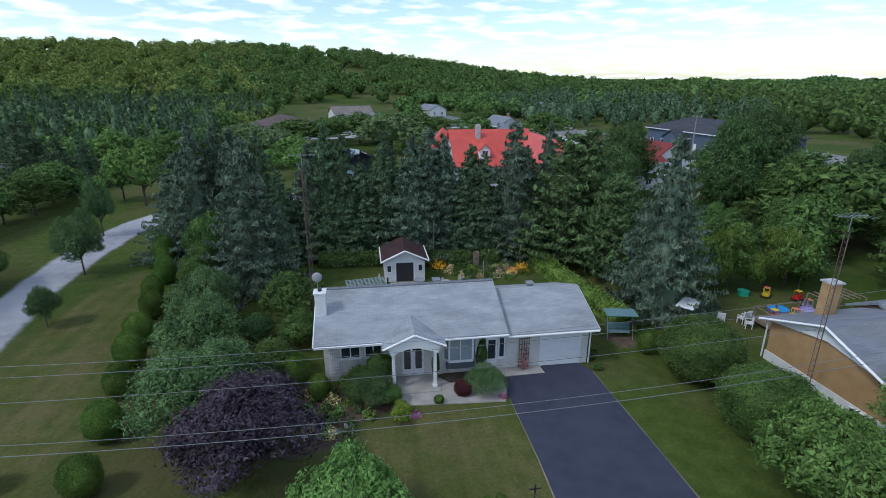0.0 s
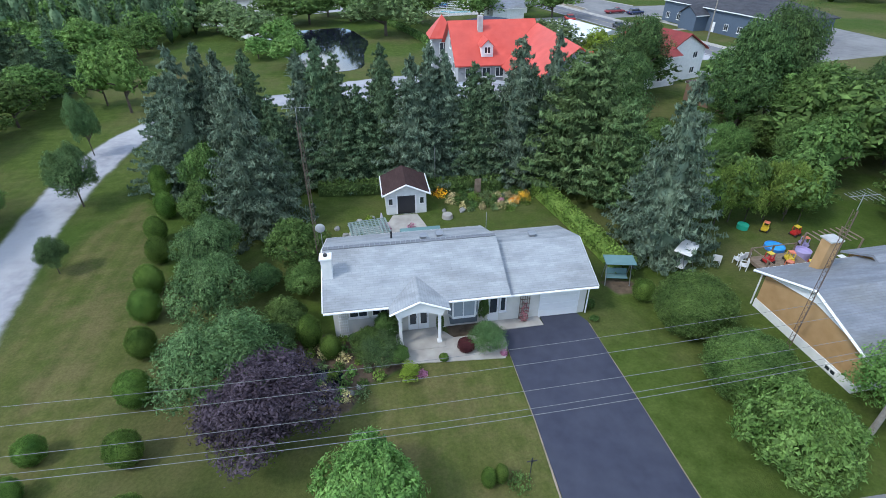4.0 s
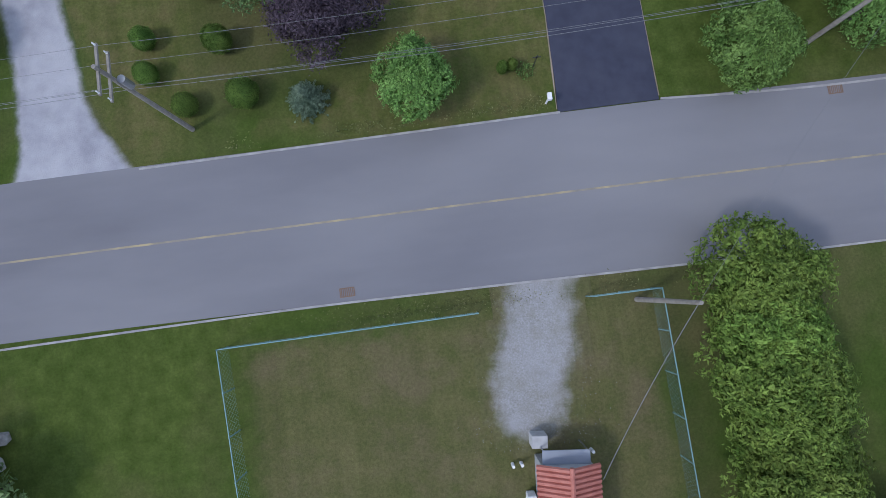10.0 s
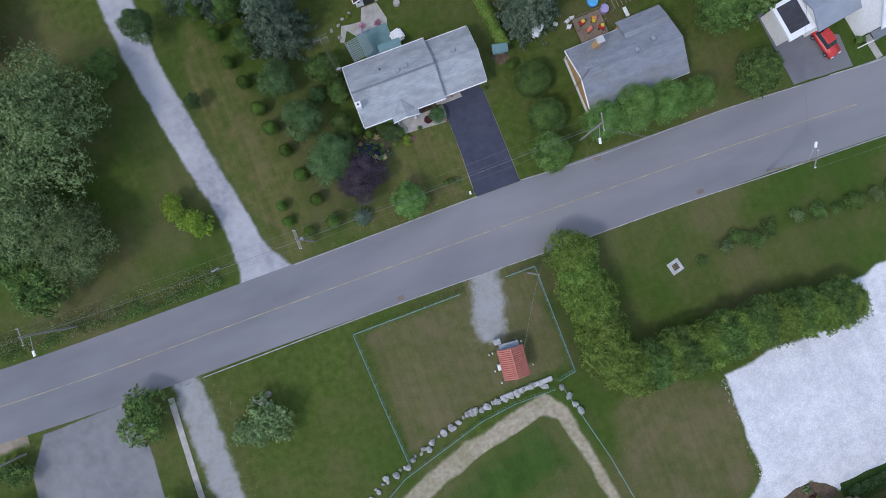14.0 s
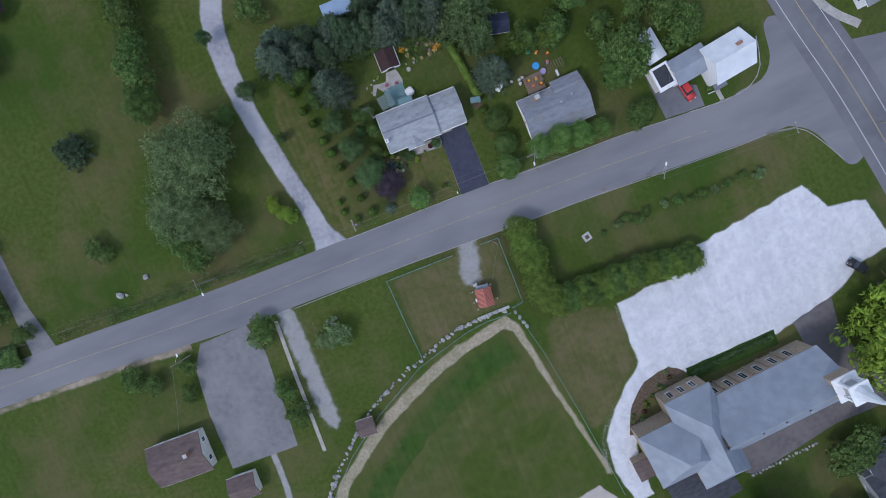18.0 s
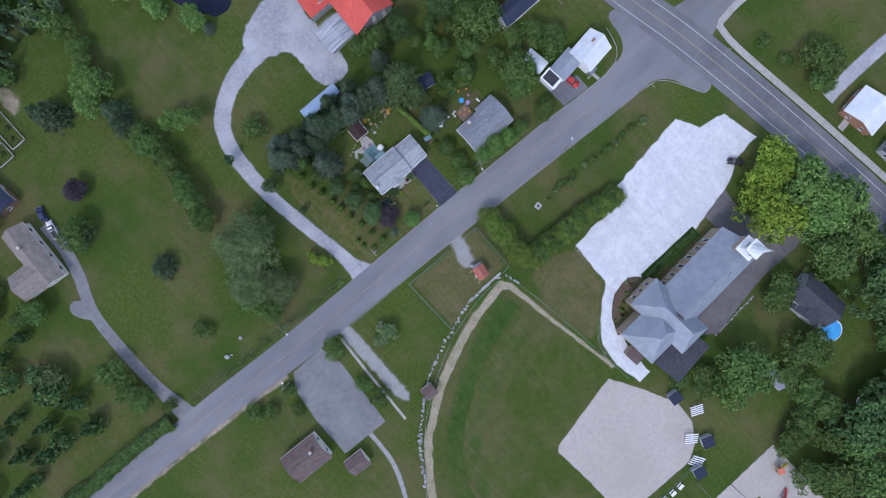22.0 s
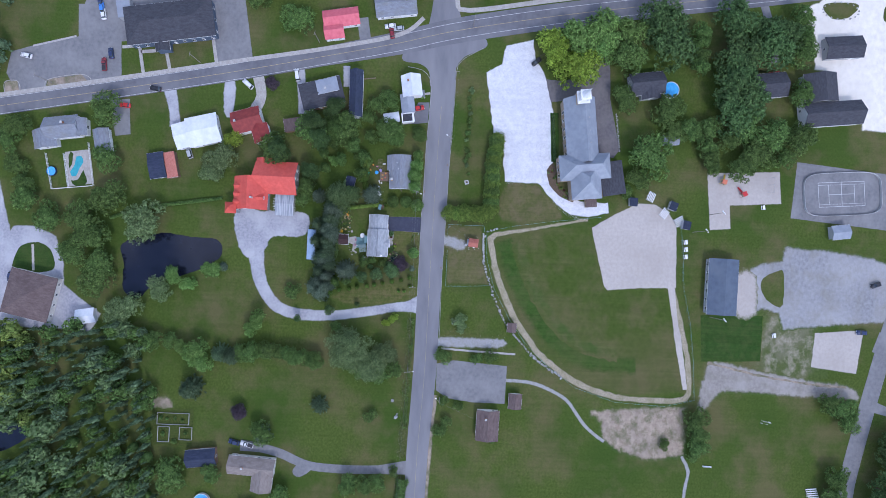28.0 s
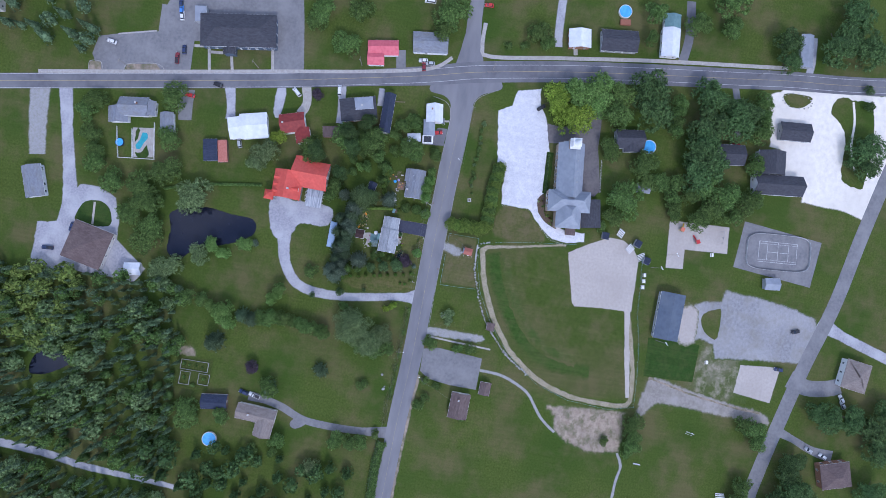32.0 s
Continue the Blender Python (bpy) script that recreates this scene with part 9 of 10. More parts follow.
def wire_fence(name, pts, high, label, gap=2.4, weave=0.25):
    """Posts, a top rail and a net of slanting wires."""
    ob = thing(name, pts[0][0], pts[0][1], 0, 0, label, "fence")
    o = Vector((*pts[0], 0))
    net = bmesh.new()
    for a, b in zip(pts, pts[1:]):
        a, b = Vector((*a, 0)) - o, Vector((*b, 0)) - o
        ln = (b - a).length
        n = max(1, round(ln / gap))
        for i in range(n + 1):
            p = a.lerp(b, i / n)
            bm = bmesh.new()
            tube(bm, p, p + Vector((0, 0, high + 0.05)), 0.035, None, 6)
            part("post", bm, M["mesh_wire"], ob)
        bm = bmesh.new()
        tube(bm, a + Vector((0, 0, high)), b + Vector((0, 0, high)), 0.03, None, 6)
        part("rail", bm, M["mesh_wire"], ob)
        k = int(ln / weave)
        for i in range(k + 1):
            p = a.lerp(b, min(1, i / k))
            for q in (-1, 1):
                e = a.lerp(b, min(1, max(0, (i + q * high / weave * 0.5) / k)))
                tube(net, p, e + Vector((0, 0, high)), 0.006, None, 3)
    tagged(part("netting", net, M["mesh_wire"], ob), kind="stuff")
    return ob


wire_fence("wire_fence", [(-6.7, -11.35), (-21.4, -11.35), (-21.0, -21), (-20.5, -29.4)], 1.6, "galvanised wire fence round the hut's lawn")
wire_fence("wire_fence", [(-0.2, -11.3), (3.7, -11.35), (3.8, -25.9), (1.4, -26.3)], 1.6, "galvanised wire fence beside the cedar hedge")
wire_fence("field_fence", [(1.6, -27.4), (4.2, -38), (6.6, -52), (8.6, -66), (9.6, -74)], 1.4, "wire fence along the first-base side", 3.0, 0.5)
wire_fence("field_fence", [(0.6, -27.3), (-4.9, -27.2), (-9.8, -27.8), (-21.7, -31.2), (-33.9, -38.0), (-43, -44.6), (-52.2, -54.2), (-60.6, -66), (-66, -83), (-67, -103.4), (-64, -116), (-48, -115), (-33, -113.2), (-18, -109.8), (-2, -108.8), (9, -107.5)], 1.2, "wire fence round the outfield", 3.0, 0.5)
wire_fence("yard_fence", [(-44, -9.9), (-44.6, -9.9)], 1.0, "short wire gate post pair", 0.6)
# boulders on the bank behind the outfield
rr_ = np.random.default_rng(12)
bank_ = spline([(0.6, -26.4), (-4.9, -26.2), (-12.2, -27.0), (-20.3, -29.6), (-28.8, -33.0), (-38.1, -38.6), (-50, -50), (-57, -61)], 0.62)
rocks("boulder", [(v.x + rr_.normal(0, 0.22), v.y + rr_.normal(0, 0.22), rr_.uniform(0.26, 0.72)) for v in bank_], "grey boulder on the bank behind the outfield", "boulders on the bank")
rocks("boulder", [(1.6, -27.6, 0.5), (2.1, -29.0, 0.6), (2.5, -30.3, 0.55), (2.9, -31.4, 0.65)], "pale boulder at the fence corner", "boulders at the fence corner")
for i_ in range(4):
    s_ = part("bank_slab", bevelled(boxes((-0.9, 0.9, -0.3, 0.3, 0, 0.35)), 0.05), M["concrete_grey"])
    s_.matrix_world = pose(-5.6 + i_ * 1.85, -26.1 + 0.03 * i_, 0, 0, 0, 2)
    tagged(s_, "long grey concrete slab on the bank", "slab", "slabs on the bank")
rocks("boulder", [(-34.8, -14.8, 0.6), (-35.8, -15.4, 0.7), (-36.6, -14.9, 0.5), (-35.2, -16.2, 0.6), (-68.8, 8.1, 0.8), (-75.5, 6.4, 1.0), (-74.2, 6.0, 0.4)], "grey boulder on the lawn", "boulders on the lawns")
sl_ = part("manhole_slab", bevelled(boxes((-0.85, 0.85, -0.85, 0.85, 0, 0.14)), 0.03), M["concrete_grey"])
sl_.matrix_world = pose(21.4, -18.1, 0, 0, 0, 14)
tagged(sl_, "square concrete well cover in the grass", "well cover")
part("lid", bevelled(boxes((-0.42, 0.42, -0.42, 0.42, 0.14, 0.19)), 0.02), M["soil"], sl_)
for x_, y_ in ((-14.1, -9.15), (16.8, -1.0), (28.1, -9.95)):
    dr_ = thing("drain_grate", x_, y_, 0.05, 0, "rusty iron drain grate at the kerb", "drain")
    part("frame", boxes((-0.45, 0.45, -0.28, -0.22, 0, 0.02), (-0.45, 0.45, 0.22, 0.28, 0, 0.02), (-0.45, -0.39, -0.22, 0.22, 0, 0.02), (0.39, 0.45, -0.22, 0.22, 0, 0.02)), M["wall_brown"], dr_)
    for i_ in range(7):
        part("bar", boxes((-0.36 + i_ * 0.11, -0.31 + i_ * 0.11, -0.22, 0.22, 0, 0.016)), M["wall_brown"], dr_)
sg_ = thing("sign_board", -35.2, 2.8, 0, 12, "small dark sign board on posts beside the lane", "sign")
part("board", bevelled(boxes((-0.5, 0.5, -0.04, 0.04, 0.7, 1.4)), 0.02), M["wall_grey"], sg_)
for x_ in (-0.45, 0.45):
    part("post", boxes((x_ - 0.04, x_ + 0.04, 0.05, 0.12, 0, 1.5)), M["dark"], sg_)


# ---- vehicles ----
def car(x, y, turn, color, label, length=4.5, van=False, pickup=False, name="parked_car"):
    ob = thing(name, x, y, 0.05, turn, label, "car")
    L, W = length / 2, 0.9
    top = 1.9 if van else 1.45
    bm = bmesh.new()
    prof = [(-L, 0.3), (-L, 0.85), (-L + 0.9, 0.95), (L - 1.1, 0.95), (L - 0.1, 0.75), (L, 0.3)]
    a = [bm.verts.new((p, -W, z)) for p, z in prof]
    b = [bm.verts.new((p, W, z)) for p, z in prof]
    bm.faces.new(a)
    bm.faces.new(b[::-1])
    for i in range(len(prof)):
        bm.faces.new((a[i], b[i], b[(i + 1) % len(prof)], a[(i + 1) % len(prof)]))
    bmesh.ops.recalc_face_normals(bm, faces=bm.faces)
    part("body", bevelled(bm, 0.09, 2), COLOR[color], ob, smooth=True)
    x0, x1 = (-L + 0.2, L - 0.9) if van else ((-0.2, L - 1.4) if pickup else (-L + 0.5, L - 1.3))
    bm = bmesh.new()
    base = [(x0, -0.8), (x1, -0.8), (x1, 0.8), (x0, 0.8)]
    tp = [(x0 + 0.35, -0.66), (x1 - 0.55, -0.66), (x1 - 0.55, 0.66), (x0 + 0.35, 0.66)]
    v = [bm.verts.new((*p, 0.93)) for p in base] + [bm.verts.new((*p, top - 0.04)) for p in tp]
    for q in ((0, 1, 5, 4), (1, 2, 6, 5), (2, 3, 7, 6), (3, 0, 4, 7)):
        bm.faces.new([v[i] for i in q])
    part("windows", bm, glass, ob)
    part("roof", bevelled(boxes((x0 + 0.33, x1 - 0.53, -0.68, 0.68, top - 0.04, top + 0.03)), 0.03), COLOR[color], ob)
    if pickup:
        part("bed", boxes((-L + 0.15, -0.35, -0.75, 0.75, 0.955, 0.97)), M["dark"], ob)
    for sx in (-L + 0.85, L - 0.85):
        for sy in (-0.82, 0.82):
            bm = bmesh.new()
            tube(bm, (sx, sy - 0.1, 0.3), (sx, sy + 0.1, 0.3), 0.32, None, 14)
            w = part("wheel", bm, M["dark"], ob)
            bm = bmesh.new()
            tube(bm, (sx, sy - 0.11 if sy < 0 else sy + 0.09, 0.3), (sx, sy - 0.09 if sy < 0 else sy + 0.11, 0.3), 0.18, None, 10)
            part("rim", bm, M["metal"], w)
    for sy in (-0.6, 0.6):
        part("headlight", boxes((L - 0.12, L + 0.005, sy - 0.17, sy + 0.17, 0.58, 0.7)), M["trim"], ob)
        part("tail_light", boxes((-L - 0.005, -L + 0.06, sy - 0.15, sy + 0.15, 0.6, 0.75)), COLOR["red"], ob)
    return ob


for x_, y_, t_, c_, lb_, kw_ in (
        (50.6, 2.8, -75, "red", "red hatchback parked on the corner house drive", {}), (72.4, -44.6, 130, "black", "black car parked on the white gravel", {}),
        (45.4, 120.5, 85, "red", "red car parked beside the pool house", {}), (61.5, 52.6, 10, "white", "white van parked on a narrow drive", {"van": True, "length": 5.2}), (56.6, 72.2, 50, "white", "white van parked before the red-roofed house", {"van": True, "length": 5}),
        (52.8, 108.8, 80, "black", "dark car parked by the pale house", {}), (27.5, 94, 20, "silver", "silver utility vehicle on the grass", {"van": True}),
        (92.2, 133.2, 10, "navy", "dark blue car parked by the hall", {}), (87.2, 132.4, 10, "navy", "dark blue car parked by the hall", {}), (84.2, 131.6, 10, "blue", "blue car parked by the hall", {}), (81.6, 130.8, 10, "white", "white car parked by the hall", {}),
        (66.0, 127.0, 10, "navy", "dark blue car parked beside the road entrance", {}), (61.5, 129.5, 5, "maroon", "dark red pickup parked by the hall", {"pickup": True, "length": 5.4}),
        (63.2, 160.0, 80, "white", "white car on the hall's car park", {}), (83.6, 16, 100, "white", "white car parked at the grey house", {}), (82.8, 12.6, 100, "silver", "silver car parked at the grey house", {}), (80.8, 15.2, 10, "maroon", "dark red car parked at the grey house", {}),
        (-88.3, 65.5, 75, "white", "white pickup parked at the western bungalow", {"pickup": True, "length": 5.4}), (-87.6, 70.6, 75, "navy", "dark car parked at the western bungalow", {}),
        (-25.2, 161.5, 170, "navy", "dark car parked by the tan building", {}), (-36.6, 170.5, 95, "navy", "dark pickup on the gravel yard", {"pickup": True, "length": 5.3}),
        (-13.2, -191.6, 110, "black", "dark car at the gravel car park entrance", {}), (-33.3, -186.2, 90, "navy", "dark car parked near the street", {}),
        (-42.4, -221.4, 35, "white", "white car parked before the east house", {}), (-45.3, -222.6, 35, "silver", "silver car parked before the east house", {}), (-72.4, -216.6, 65, "white", "white car on the curved drive", {}),
        (-70.4, -208.8, 65, "silver", "pale car on the curved drive", {}), (73.2, -144.8, 100, "red", "red car beside the dark-roofed house", {}), (116.6, -10.5, 95, "red", "red car on the lane across the main road", {}),
        (110.0, -38.6, 10, "white", "white trailer under the trees", {"van": True}), (112.6, 17.8, 95, "white", "white van on the lawn", {"van": True, "length": 5.5})):
    car(x_, y_, t_, c_, lb_, **kw_)


# ---- pools, play places and sports ground ----
tub(63.9, -101.2, 0, 3.4, 1.1, "white", "round above-ground pool with bright blue water", "swimming_pool")
tub(-111.7, 82.3, 0, 3.3, 1.1, "white", "round above-ground pool with blue water on the lawn", "swimming_pool")
tub(127.6, -77.5, 0, 3.3, 1.1, "white", "round above-ground pool with a red deck", "swimming_pool")
tub(17.5, 147.9, 0, 1.9, 0.9, "navy", "round dark blue spa pool", "spa_pool")
tub(58.5, -125, 0, 1.6, 0.6, "white", "small round garden pool under trees", "swimming_pool")
dk_ = part("pool_deck", bevelled(boxes((-2.6, 2.6, -1.4, 1.4, 0, 1.0)), 0.03), plain("red_wood", (0.28, 0.11, 0.07), 0.8))
dk_.matrix_world = pose(122.4, -78.4, 0, 0, 0, 98)
tagged(dk_, "reddish timber deck beside the pool", "deck")
patch("pool_terrace", [(25.5, 143.5), (27, 133.8), (13.4, 131.6), (11.6, 141.6)], 0.04, M["concrete"], "pale paved pool terrace", "terrace", soft=False, rag=0.05)
patch("pool_lawn", [(24, 142), (25, 139.8), (14, 134), (12.9, 140)], 0.05, M["field_dark"], "grass inside the pool fence", "lawn", rag=0.1)
patch("pool_surround", [(25.2, 139.9), (25.8, 136.6), (21.5, 134.6), (18, 136.2), (14.6, 138), (14.6, 141.0), (17.8, 142), (20.6, 140.4)], 0.06, M["concrete"], "pale curved surround of the pool", "terrace", rag=0.05)
patch("swimming_pool_water", [(24.0, 138.8), (24.2, 136.9), (21.8, 136.0), (19.2, 137.4), (16.0, 138.6), (15.8, 140.2), (17.6, 141.0), (20.4, 139.4)], 0.075, material("pool_teal", (0.03, 0.26, 0.32), (0.05, 0.36, 0.42), 0.8, 0.1, 0.2, 3), "kidney-shaped pool with teal water", "pool", rag=0.02)


def board_fence(pts, high, label, mat="trim", gap=2.2):
    ob = thing("board_fence", pts[0][0], pts[0][1], 0, 0, label, "fence")
    o = Vector((*pts[0], 0))
    for a, b in zip(pts, pts[1:]):
        a, b = Vector((*a, 0)) - o, Vector((*b, 0)) - o
        n = max(1, round((b - a).length / gap))
        for i in range(n + 1):
            p = a.lerp(b, i / n)
            part("post", boxes((p.x - 0.05, p.x + 0.05, p.y - 0.05, p.y + 0.05, 0, high + 0.1)), M[mat], ob)
        for z in (0.25, high * 0.6, high - 0.1):
            bm = bmesh.new()
            tube(bm, a + Vector((0, 0, z)), b + Vector((0, 0, z)), 0.06, None, 4)
            part("rail", bm, M[mat], ob)
    return ob


board_fence([(24.5, 150.5), (10.4, 147.4), (12.5, 131.2), (29.5, 134.0)], 1.2, "white rail fence round the pool garden")
board_fence([(24.6, 143.4), (11.4, 141.0)], 1.2, "white rail fence between pool and spa")
board_fence([(47, 25.5), (61, 27.6), (62, 21)], 1.2, "dark timber garden fence", "wood")
for pts_ in ([(-77.0, 101.5), (-77.0, 89), (-81.5, 89), (-81.5, 101.5), (-77.0, 101.5)], [(-82.5, 101), (-82.5, 96.5), (-88.5, 96.5), (-88.5, 101), (-82.5, 101)], [(-82.5, 92.5), (-82.5, 87.6), (-87.5, 87.6), (-87.5, 92.5), (-82.5, 92.5)]):
    board_fence(pts_, 0.7, "weathered pale timber border of a vegetable bed", "concrete_grey", 2.5)
patch("vegetable_plot", [(-75.5, 103.5), (-75.5, 87.5), (-90, 87.5), (-90, 103.5)], 0.03, M["weeds"], "overgrown vegetable plot", "garden", soft=False, rag=0.4)
for x_, y_, r_ in ((-79, 100, 0.9), (-79.4, 97.6, 0.7), (-79, 94.6, 0.8), (-79.6, 91.5, 0.7), (-85.2, 98.8, 1.0), (-85, 90, 0.9), (-83.8, 105, 1.1), (-88.5, 94.4, 1.2)):
    plant("shrub", x_, y_, r_, r_ * 1.1, "leafy vegetable growth in the plot")
patch("soil_patch", [(-72.0, 103.8), (-71.6, 97.4), (-74.6, 96.4), (-75.4, 103)], 0.035, M["dirt_pale"], "bare earth heap by the vegetable plot", "ground", rag=0.6)
# rink boards with markings
R_ = thing("ice_rink", 24.3, -176.0, 0, -85, "outdoor rink with rounded white boards and court lines", "rink")
n_ = 64
ring_ = []
for k_ in range(n_):
    a_ = k_ * math.tau / n_
    c_, s_ = math.cos(a_), math.sin(a_)
    ring_.append(Vector((math.copysign(abs(c_) ** 0.42, c_) * 16.6, math.copysign(abs(s_) ** 0.42, s_) * 9.0, 0)))
for k_ in range(n_):
    bm_ = bmesh.new()
    a_, b_ = ring_[k_], ring_[(k_ + 1) % n_]
    s_ = (b_ - a_).cross(Vector((0, 0, 1))).normalized() * 0.06
    vs_ = [bm_.verts.new(p) for p in (a_ - s_, b_ - s_, b_ + s_, a_ + s_, a_ - s_ + Vector((0, 0, 1.1)), b_ - s_ + Vector((0, 0, 1.1)), b_ + s_ + Vector((0, 0, 1.1)), a_ + s_ + Vector((0, 0, 1.1)))]
    for q_ in ((4, 5, 6, 7), (0, 1, 5, 4), (1, 2, 6, 5), (2, 3, 7, 6), (3, 0, 4, 7)):
        bm_.faces.new([vs_[i] for i in q_])
    part("board_panel", bm_, M["concrete_grey"], R_)
fl_ = bmesh.new()
bmesh.ops.contextual_create(fl_, geom=[fl_.verts.new((p.x * 0.99, p.y * 0.99, 0.062)) for p in ring_])
part("rink_floor", fl_, M["asphalt_old"], R_)
for q_ in ((-10, 10, -5.2, -5.05), (-10, 10, 5.05, 5.2), (-10, -9.85, -5.05, 5.05), (9.85, 10, -5.05, 5.05), (-0.08, 0.08, -5.05, 5.05), (-5.6, -5.45, -4, 4), (5.45, 5.6, -4, 4), (-5.45, 5.45, -0.08, 0.08), (-10, 10, -4.1, -4.0), (-10, 10, 4.0, 4.1)):
    part("court_line", boxes((*q_, 0.062, 0.068)), M["line_white"], R_)
# play structures
for x_, y_, t_ in ((22.0, -133.1, 30), (26.6, -124.4, -20)):
    p_ = thing("play_structure", x_, y_, 0.06, t_, "climbing frame with slide on the playground sand", "play structure")
    for sx_ in (-0.8, 0.8):
        for sy_ in (-0.8, 0.8):
            part("post", boxes((sx_ - 0.06, sx_ + 0.06, sy_ - 0.06, sy_ + 0.06, 0, 2.6)), COLOR["yellow" if y_ > -130 else "red"], p_)
    part("platform", boxes((-0.9, 0.9, -0.9, 0.9, 1.2, 1.28)), M["wood"], p_)
    part("roof", bevelled(boxes((-0.95, 0.95, -0.95, 0.95, 2.6, 2.7)), 0.04), COLOR["orange" if y_ > -130 else "red"], p_)
    s_ = bmesh.new()
    tube(s_, (0.9, 0, 1.25), (3.4, 0, 0.2), 0.35, 0.35, 6)
    part("slide", s_, COLOR["red" if y_ < -130 else "yellow"], p_)
sw_ = thing("swing_frame", 26.5, -145.5, 0.06, 0, "grey steel swing frame on the playground", "swings")
for x_ in (-3, 0, 3):
    for s_ in (-1, 1):
        bm_ = bmesh.new()
        tube(bm_, (x_, s_ * 1.2, 0), (x_, 0, 2.5), 0.05, None, 6)
        part("leg", bm_, M["metal"], sw_)
bm_ = bmesh.new()
tube(bm_, (-3, 0, 2.5), (3, 0, 2.5), 0.05, None, 6)
part("top_bar", bm_, M["metal"], sw_)
for x_, y_, t_ in ((19.1, -94.8, -22), (9.4, -107.0, -58), (12.5, -100.6, -35)):
    b_ = thing("bleachers", x_, y_, 0, t_, "small white stepped bleachers", "bleachers", "bleachers by the infield")
    for i_ in range(5):
        part("bench", boxes((-1.9, 1.9, -1.6 + i_ * 0.75, -1.25 + i_ * 0.75, 0.3 + i_ * 0.28, 0.36 + i_ * 0.28)), M["trim"], b_)
    for x2_ in (-1.7, 0, 1.7):
        part("support", boxes((x2_ - 0.04, x2_ + 0.04, -1.6, 1.75, 0, 0.3)), M["metal"], b_)
for x_, y_ in ((1, -110.2), (-2, -110.4), (-5, -110.4), (17, -142.4), (-36, -149)):
    b_ = thing("picnic_table", x_, y_, 0, 10, "pale picnic table on the grass", "table", "picnic tables")
    part("tabletop", boxes((-0.9, 0.9, -0.38, 0.38, 0.7, 0.75)), M["trim"], b_)
    for s_ in (-0.7, 0.7):
        part("bench", boxes((-0.9, 0.9, s_ - 0.13, s_ + 0.13, 0.4, 0.44)), M["trim"], b_)
    for s_ in (-0.6, 0.6):
        part("leg", boxes((s_ - 0.04, s_ + 0.04, -0.7, 0.7, 0.0, 0.4)), M["metal"], b_)
for x_, y_, t_ in ((-71.6, -146.6, 80),):
    b_ = thing("goal", x_, y_, 0, t_, "white football goal frame with net", "goal")
    for s_ in (-1.6, 1.6):
        part("post", boxes((s_ - 0.05, s_ + 0.05, -0.05, 0.05, 0, 1.9)), M["trim"], b_)
        bm_ = bmesh.new()
        tube(bm_, (s_, 0, 1.9), (s_, 1.3, 0), 0.03, None, 6)
        part("stay", bm_, M["trim"], b_)
    part("crossbar", boxes((-1.65, 1.65, -0.05, 0.05, 1.9, 2.0)), M["trim"], b_)
    part("back_bar", boxes((-1.65, 1.65, 1.27, 1.33, 0, 0.06)), M["trim"], b_)
for x_, y_, h_ in ((-29.5, -121.5, 11), (5.4, -113, 11), (13, -120, 10)):
    b_ = thing("floodlight", x_, y_, 0, 40, "tall floodlight mast beside the field", "floodlight")
    bm_ = bmesh.new()
    tube(bm_, (0, 0, 0), (0, 0, h_), 0.14, 0.08, 8)
    part("mast", bm_, M["wood_pole"], b_)
    part("bar", boxes((-0.9, 0.9, -0.06, 0.06, h_ - 0.1, h_)), M["metal"], b_)
    for s_ in (-0.7, 0, 0.7):
        part("lamp", bevelled(boxes((s_ - 0.22, s_ + 0.22, -0.3, 0.1, h_, h_ + 0.4)), 0.05), M["trim"], b_)
for x_, y_ in ((-91.2, -122.8), (-108.8, -122.0)):
    b_ = thing("team_bench", x_, y_, 0, 88, "long white bench on the playing field", "bench", "benches on the playing field")
    part("seat", bevelled(boxes((-1.9, 1.9, -0.22, 0.22, 0.42, 0.48)), 0.015), M["trim"], b_)
    part("backrest", bevelled(boxes((-1.9, 1.9, 0.2, 0.25, 0.55, 0.9)), 0.015), M["trim"], b_)
    for x2_ in (-1.6, 0, 1.6):
        part("leg", boxes((x2_ - 0.04, x2_ + 0.04, -0.2, 0.24, 0, 0.42)), M["metal"], b_)
b_ = thing("bleachers", -100.6, -167.4, 0, 96, "white stepped bleachers on the playing field", "bleachers", "bleachers by the infield")
for i_ in range(5):
    part("bench", boxes((-2.3, 2.3, -1.6 + i_ * 0.75, -1.15 + i_ * 0.75, 0.3 + i_ * 0.28, 0.36 + i_ * 0.28)), M["trim"], b_)
for x2_ in (-2.0, 0, 2.0):
    part("support", boxes((x2_ - 0.04, x2_ + 0.04, -1.6, 1.75, 0, 0.3)), M["metal"], b_)
# hall forecourt
for a_, b_ in (((71.2, 116.6), (59.0, 114.3)), ((69.8, 106.0), (60.6, 103.8)), ((77.6, 87.8), (65.0, 85.5)), ((69.0, 123.1), (69.9, 117.0)), ((67.5, 115.7), (68.6, 106.6))):
    strip("hall_path", [a_, b_], 1.3, 0.09, M["concrete"], "pale concrete path to the hall", "path")
for pts_ in ([(50.5, 152.4), (54.3, 151.3), (57.0, 138.6), (54.0, 135.6)], [(48.1, 168.1), (52.3, 168.3), (52.9, 163.5), (48.7, 162.6)]):
    patch("planter_bed", pts_, 0.10, M["dirt_pale"], "kerbed bed of bare earth at the car park edge", "flower bed", soft=False, rag=0.05, fade=0)
    strip("bed_kerb", [*pts_, pts_[0]], 0.2, 0.16, M["concrete"], "pale kerb round the earth bed", "kerb", step=0.5)
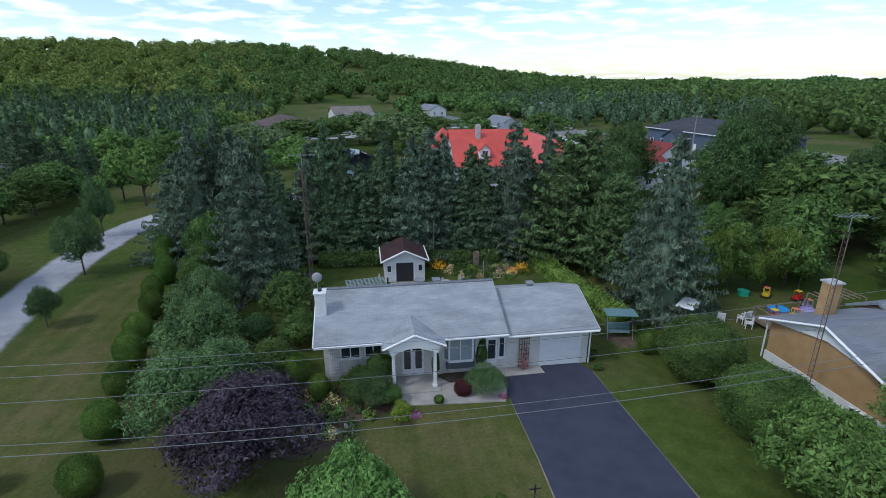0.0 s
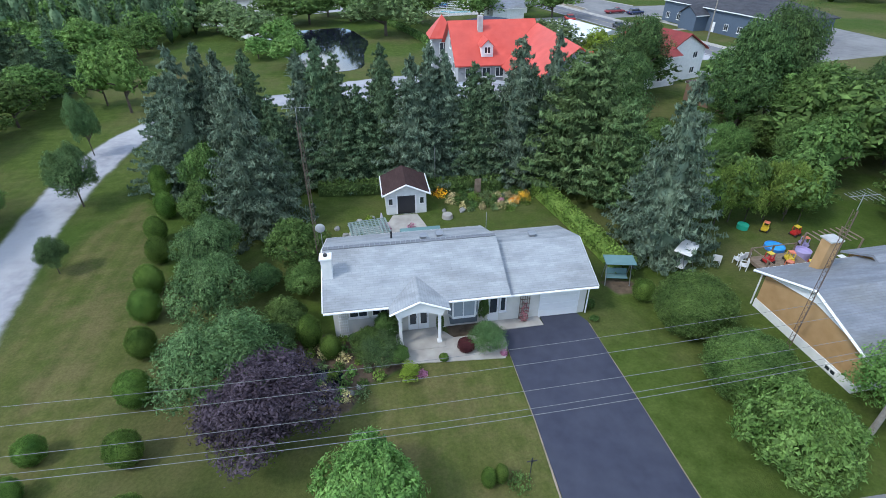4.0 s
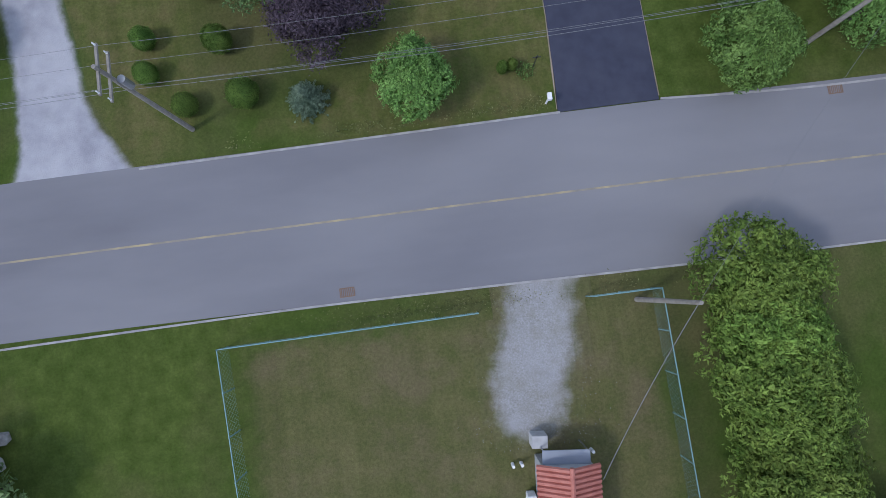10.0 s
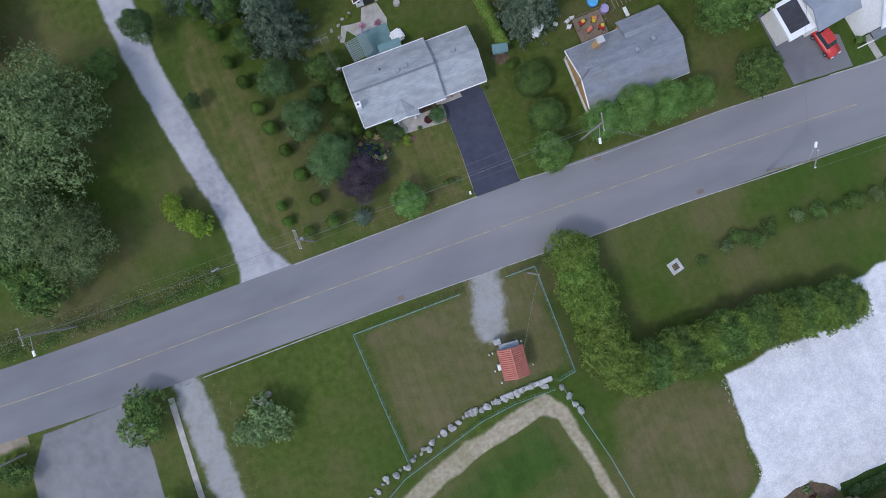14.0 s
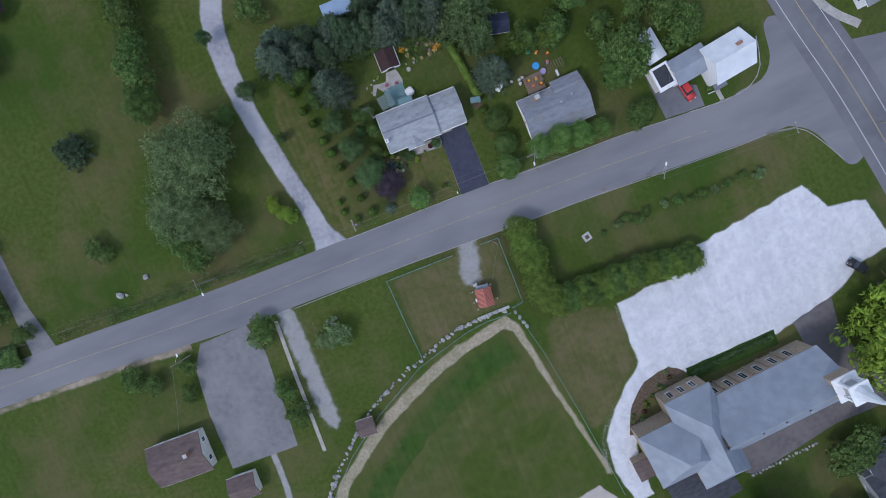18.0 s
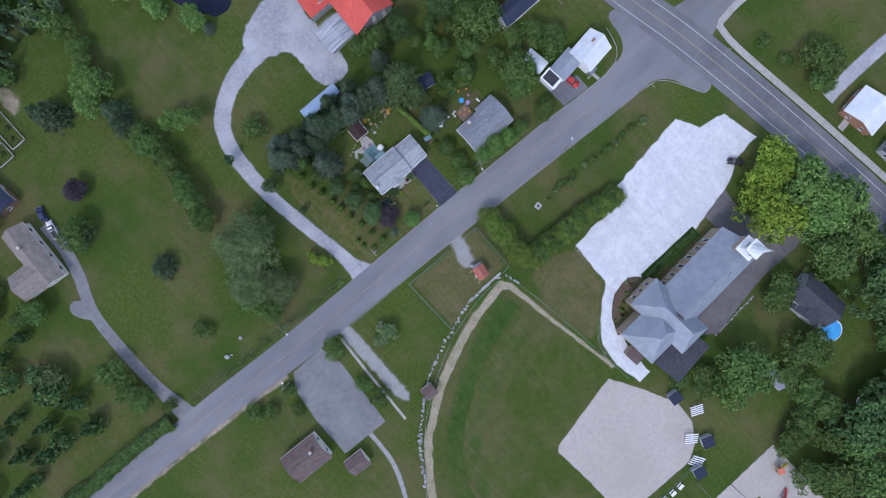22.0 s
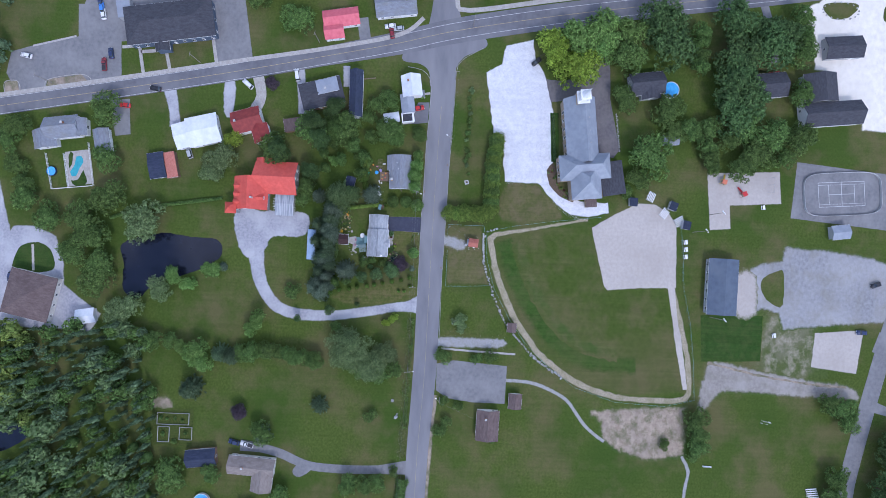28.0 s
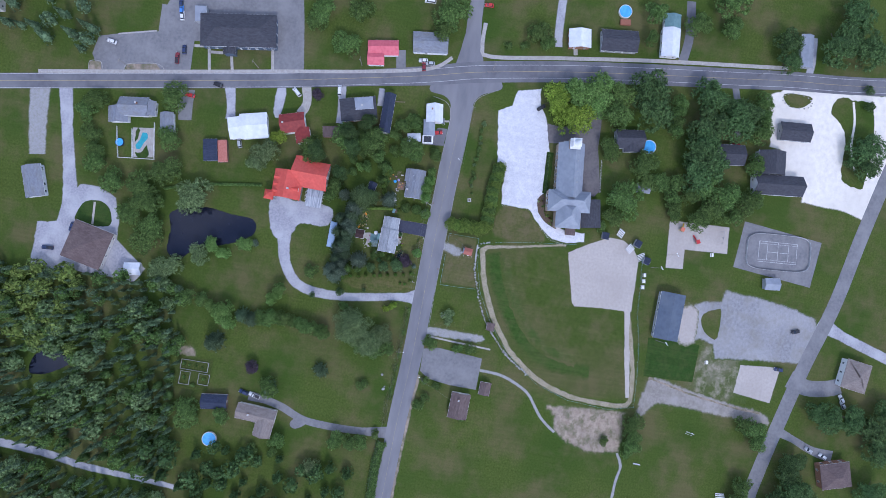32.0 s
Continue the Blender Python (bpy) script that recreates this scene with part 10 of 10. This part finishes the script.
# sandy yard islands
patch("grass_island", [(102.5, -165.1), (104.6, -167.4), (105.2, -178.9), (103.0, -180.2), (98.9, -175.9), (98.1, -169.2)], 0.14, M["grass"], "oval grass island edged with stones", "lawn", rag=0.1)
patch("grass_island", [(99.4, -191.3), (106.1, -192.8), (108.4, -197.4), (107.8, -202.9), (108.7, -208.3), (106.8, -212.4), (96.3, -215.2), (80, -216), (67.2, -214.8), (64.1, -213.5), (65.6, -204.5), (70.7, -201.7), (87.9, -201.1), (95.6, -196.2)], 0.12, M["grass"], "long grass island in the pale yard", "lawn", rag=0.3)
strip("island_path", [(107, -202), (97, -204.4), (84, -204.8), (73, -208.6)], 1.2, 0.135, M["yard_sand"], "pale gravel path across the island", "path", fade=0.4)
rocks("edging_stone", [(101.6 + 3.6 * math.cos(a), -172.8 + 7.8 * math.sin(a), 0.5) for a in np.linspace(0, math.tau, 18)[:-1]], "pale edging stone round the grass island", "edging stones")
patch("drive_house", [(58.0, 77.8), (57.2, 81.6), (45.2, 81.4), (43, 78.6), (50, 77.4)], 0.05, M["gravel"], "gravel drive before the pale house", "drive", rag=0.2)
strip("house_drive", [(53.5, 103.5), (44, 101.2), (38, 100.6)], [5, 3.6, 4.4], 0.05, M["gravel"], "pale gravel drive", "drive", rag=0.2)
strip("house_drive", [(47.8, 123.0), (41, 122.2), (33.5, 121)], [8, 7, 6], 0.05, M["asphalt_old"], "grey asphalt drive beside the pool house", "drive")
strip("house_drive", [(60.8, 68.6), (52.5, 66.8), (46.8, 69)], [4.5, 4, 4.5], 0.05, M["concrete"], "pale drive before the red-roofed house", "drive")
strip("house_drive", [(65, 52), (55, 50.6), (46, 50)], [4, 3.2, 3.2], 0.05, M["gravel"], "pale gravel drive beside the dark-roofed house", "drive", rag=0.2)
strip("house_drive", [(66.5, 33), (58, 32.6)], 2.6, 0.05, M["gravel"], "narrow gravel drive", "drive", rag=0.2)
strip("house_drive", [(86.6, 27.5), (78, 26)], 4.5, 0.05, M["asphalt_old"], "asphalt drive beside the pink-roofed house", "drive")
strip("house_drive", [(101.5, -57), (106, -56)], 2, 0.05, M["concrete"], "short path to the white cottage", "path")
strip("house_drive", [(103.8, -47.6), (113, -46.6), (128, -46)], 4, 0.05, M["gravel"], "pale gravel lane across the road", "lane", rag=0.2)
strip("house_drive", [(108, -110.5), (122, -112), (140, -110)], 4.5, 0.05, M["asphalt_main"], "dark asphalt drive beside the long house", "drive")
strip("house_drive", [(110.5, -174.5), (120, -177), (135, -176)], 3.6, 0.05, M["gravel"], "dirt lane between trees", "lane", rag=0.2)
strip("house_drive", [(103, -139.5), (92, -143), (78, -145.5)], 3.4, 0.05, M["asphalt_old"], "narrow drive under the trees", "drive")
strip("house_drive", [(-37, -193), (-40, -203), (-38.5, -214), (-36, -220)], [9, 8, 8, 8], 0.045, M["asphalt_old"], "asphalt drive before the east house", "drive")
strip("house_drive", [(-63.6, -190.5), (-66.5, -200), (-70.6, -211), (-72, -222)], [5, 3.4, 4, 6], 0.044, M["asphalt_old"], "curving asphalt drive", "drive")
strip("house_drive", [(-6, -203.5), (-11, -216), (-18, -240), (-24, -262)], [9, 5, 5, 5], 0.044, M["gravel"], "pale gravel lane leading off the street", "lane", rag=0.2)
strip("wood_path", [(-122, 230), (-127, 190), (-129.1, 167.2), (-130.6, 151.7), (-133.4, 135.8), (-135.5, 107.0), (-137, 92)], [4, 4, 3.4, 3.4, 3.0, 2.4, 2], 0.05, M["gravel"], "gravel track through the woods", "lane", rag=0.3)
strip("field_drive", [(37, 188), (20, 186), (5, 183.5)], [9, 8, 7], 0.045, M["gravel_thin"], "worn gravel drive to the barn", "lane", rag=0.5)

# patterns of plants that were not used
for key_, (root_, used_) in protos.items():
    if not used_:
        for o_ in (*root_.children_recursive, root_):
            bpy.data.objects.remove(o_)
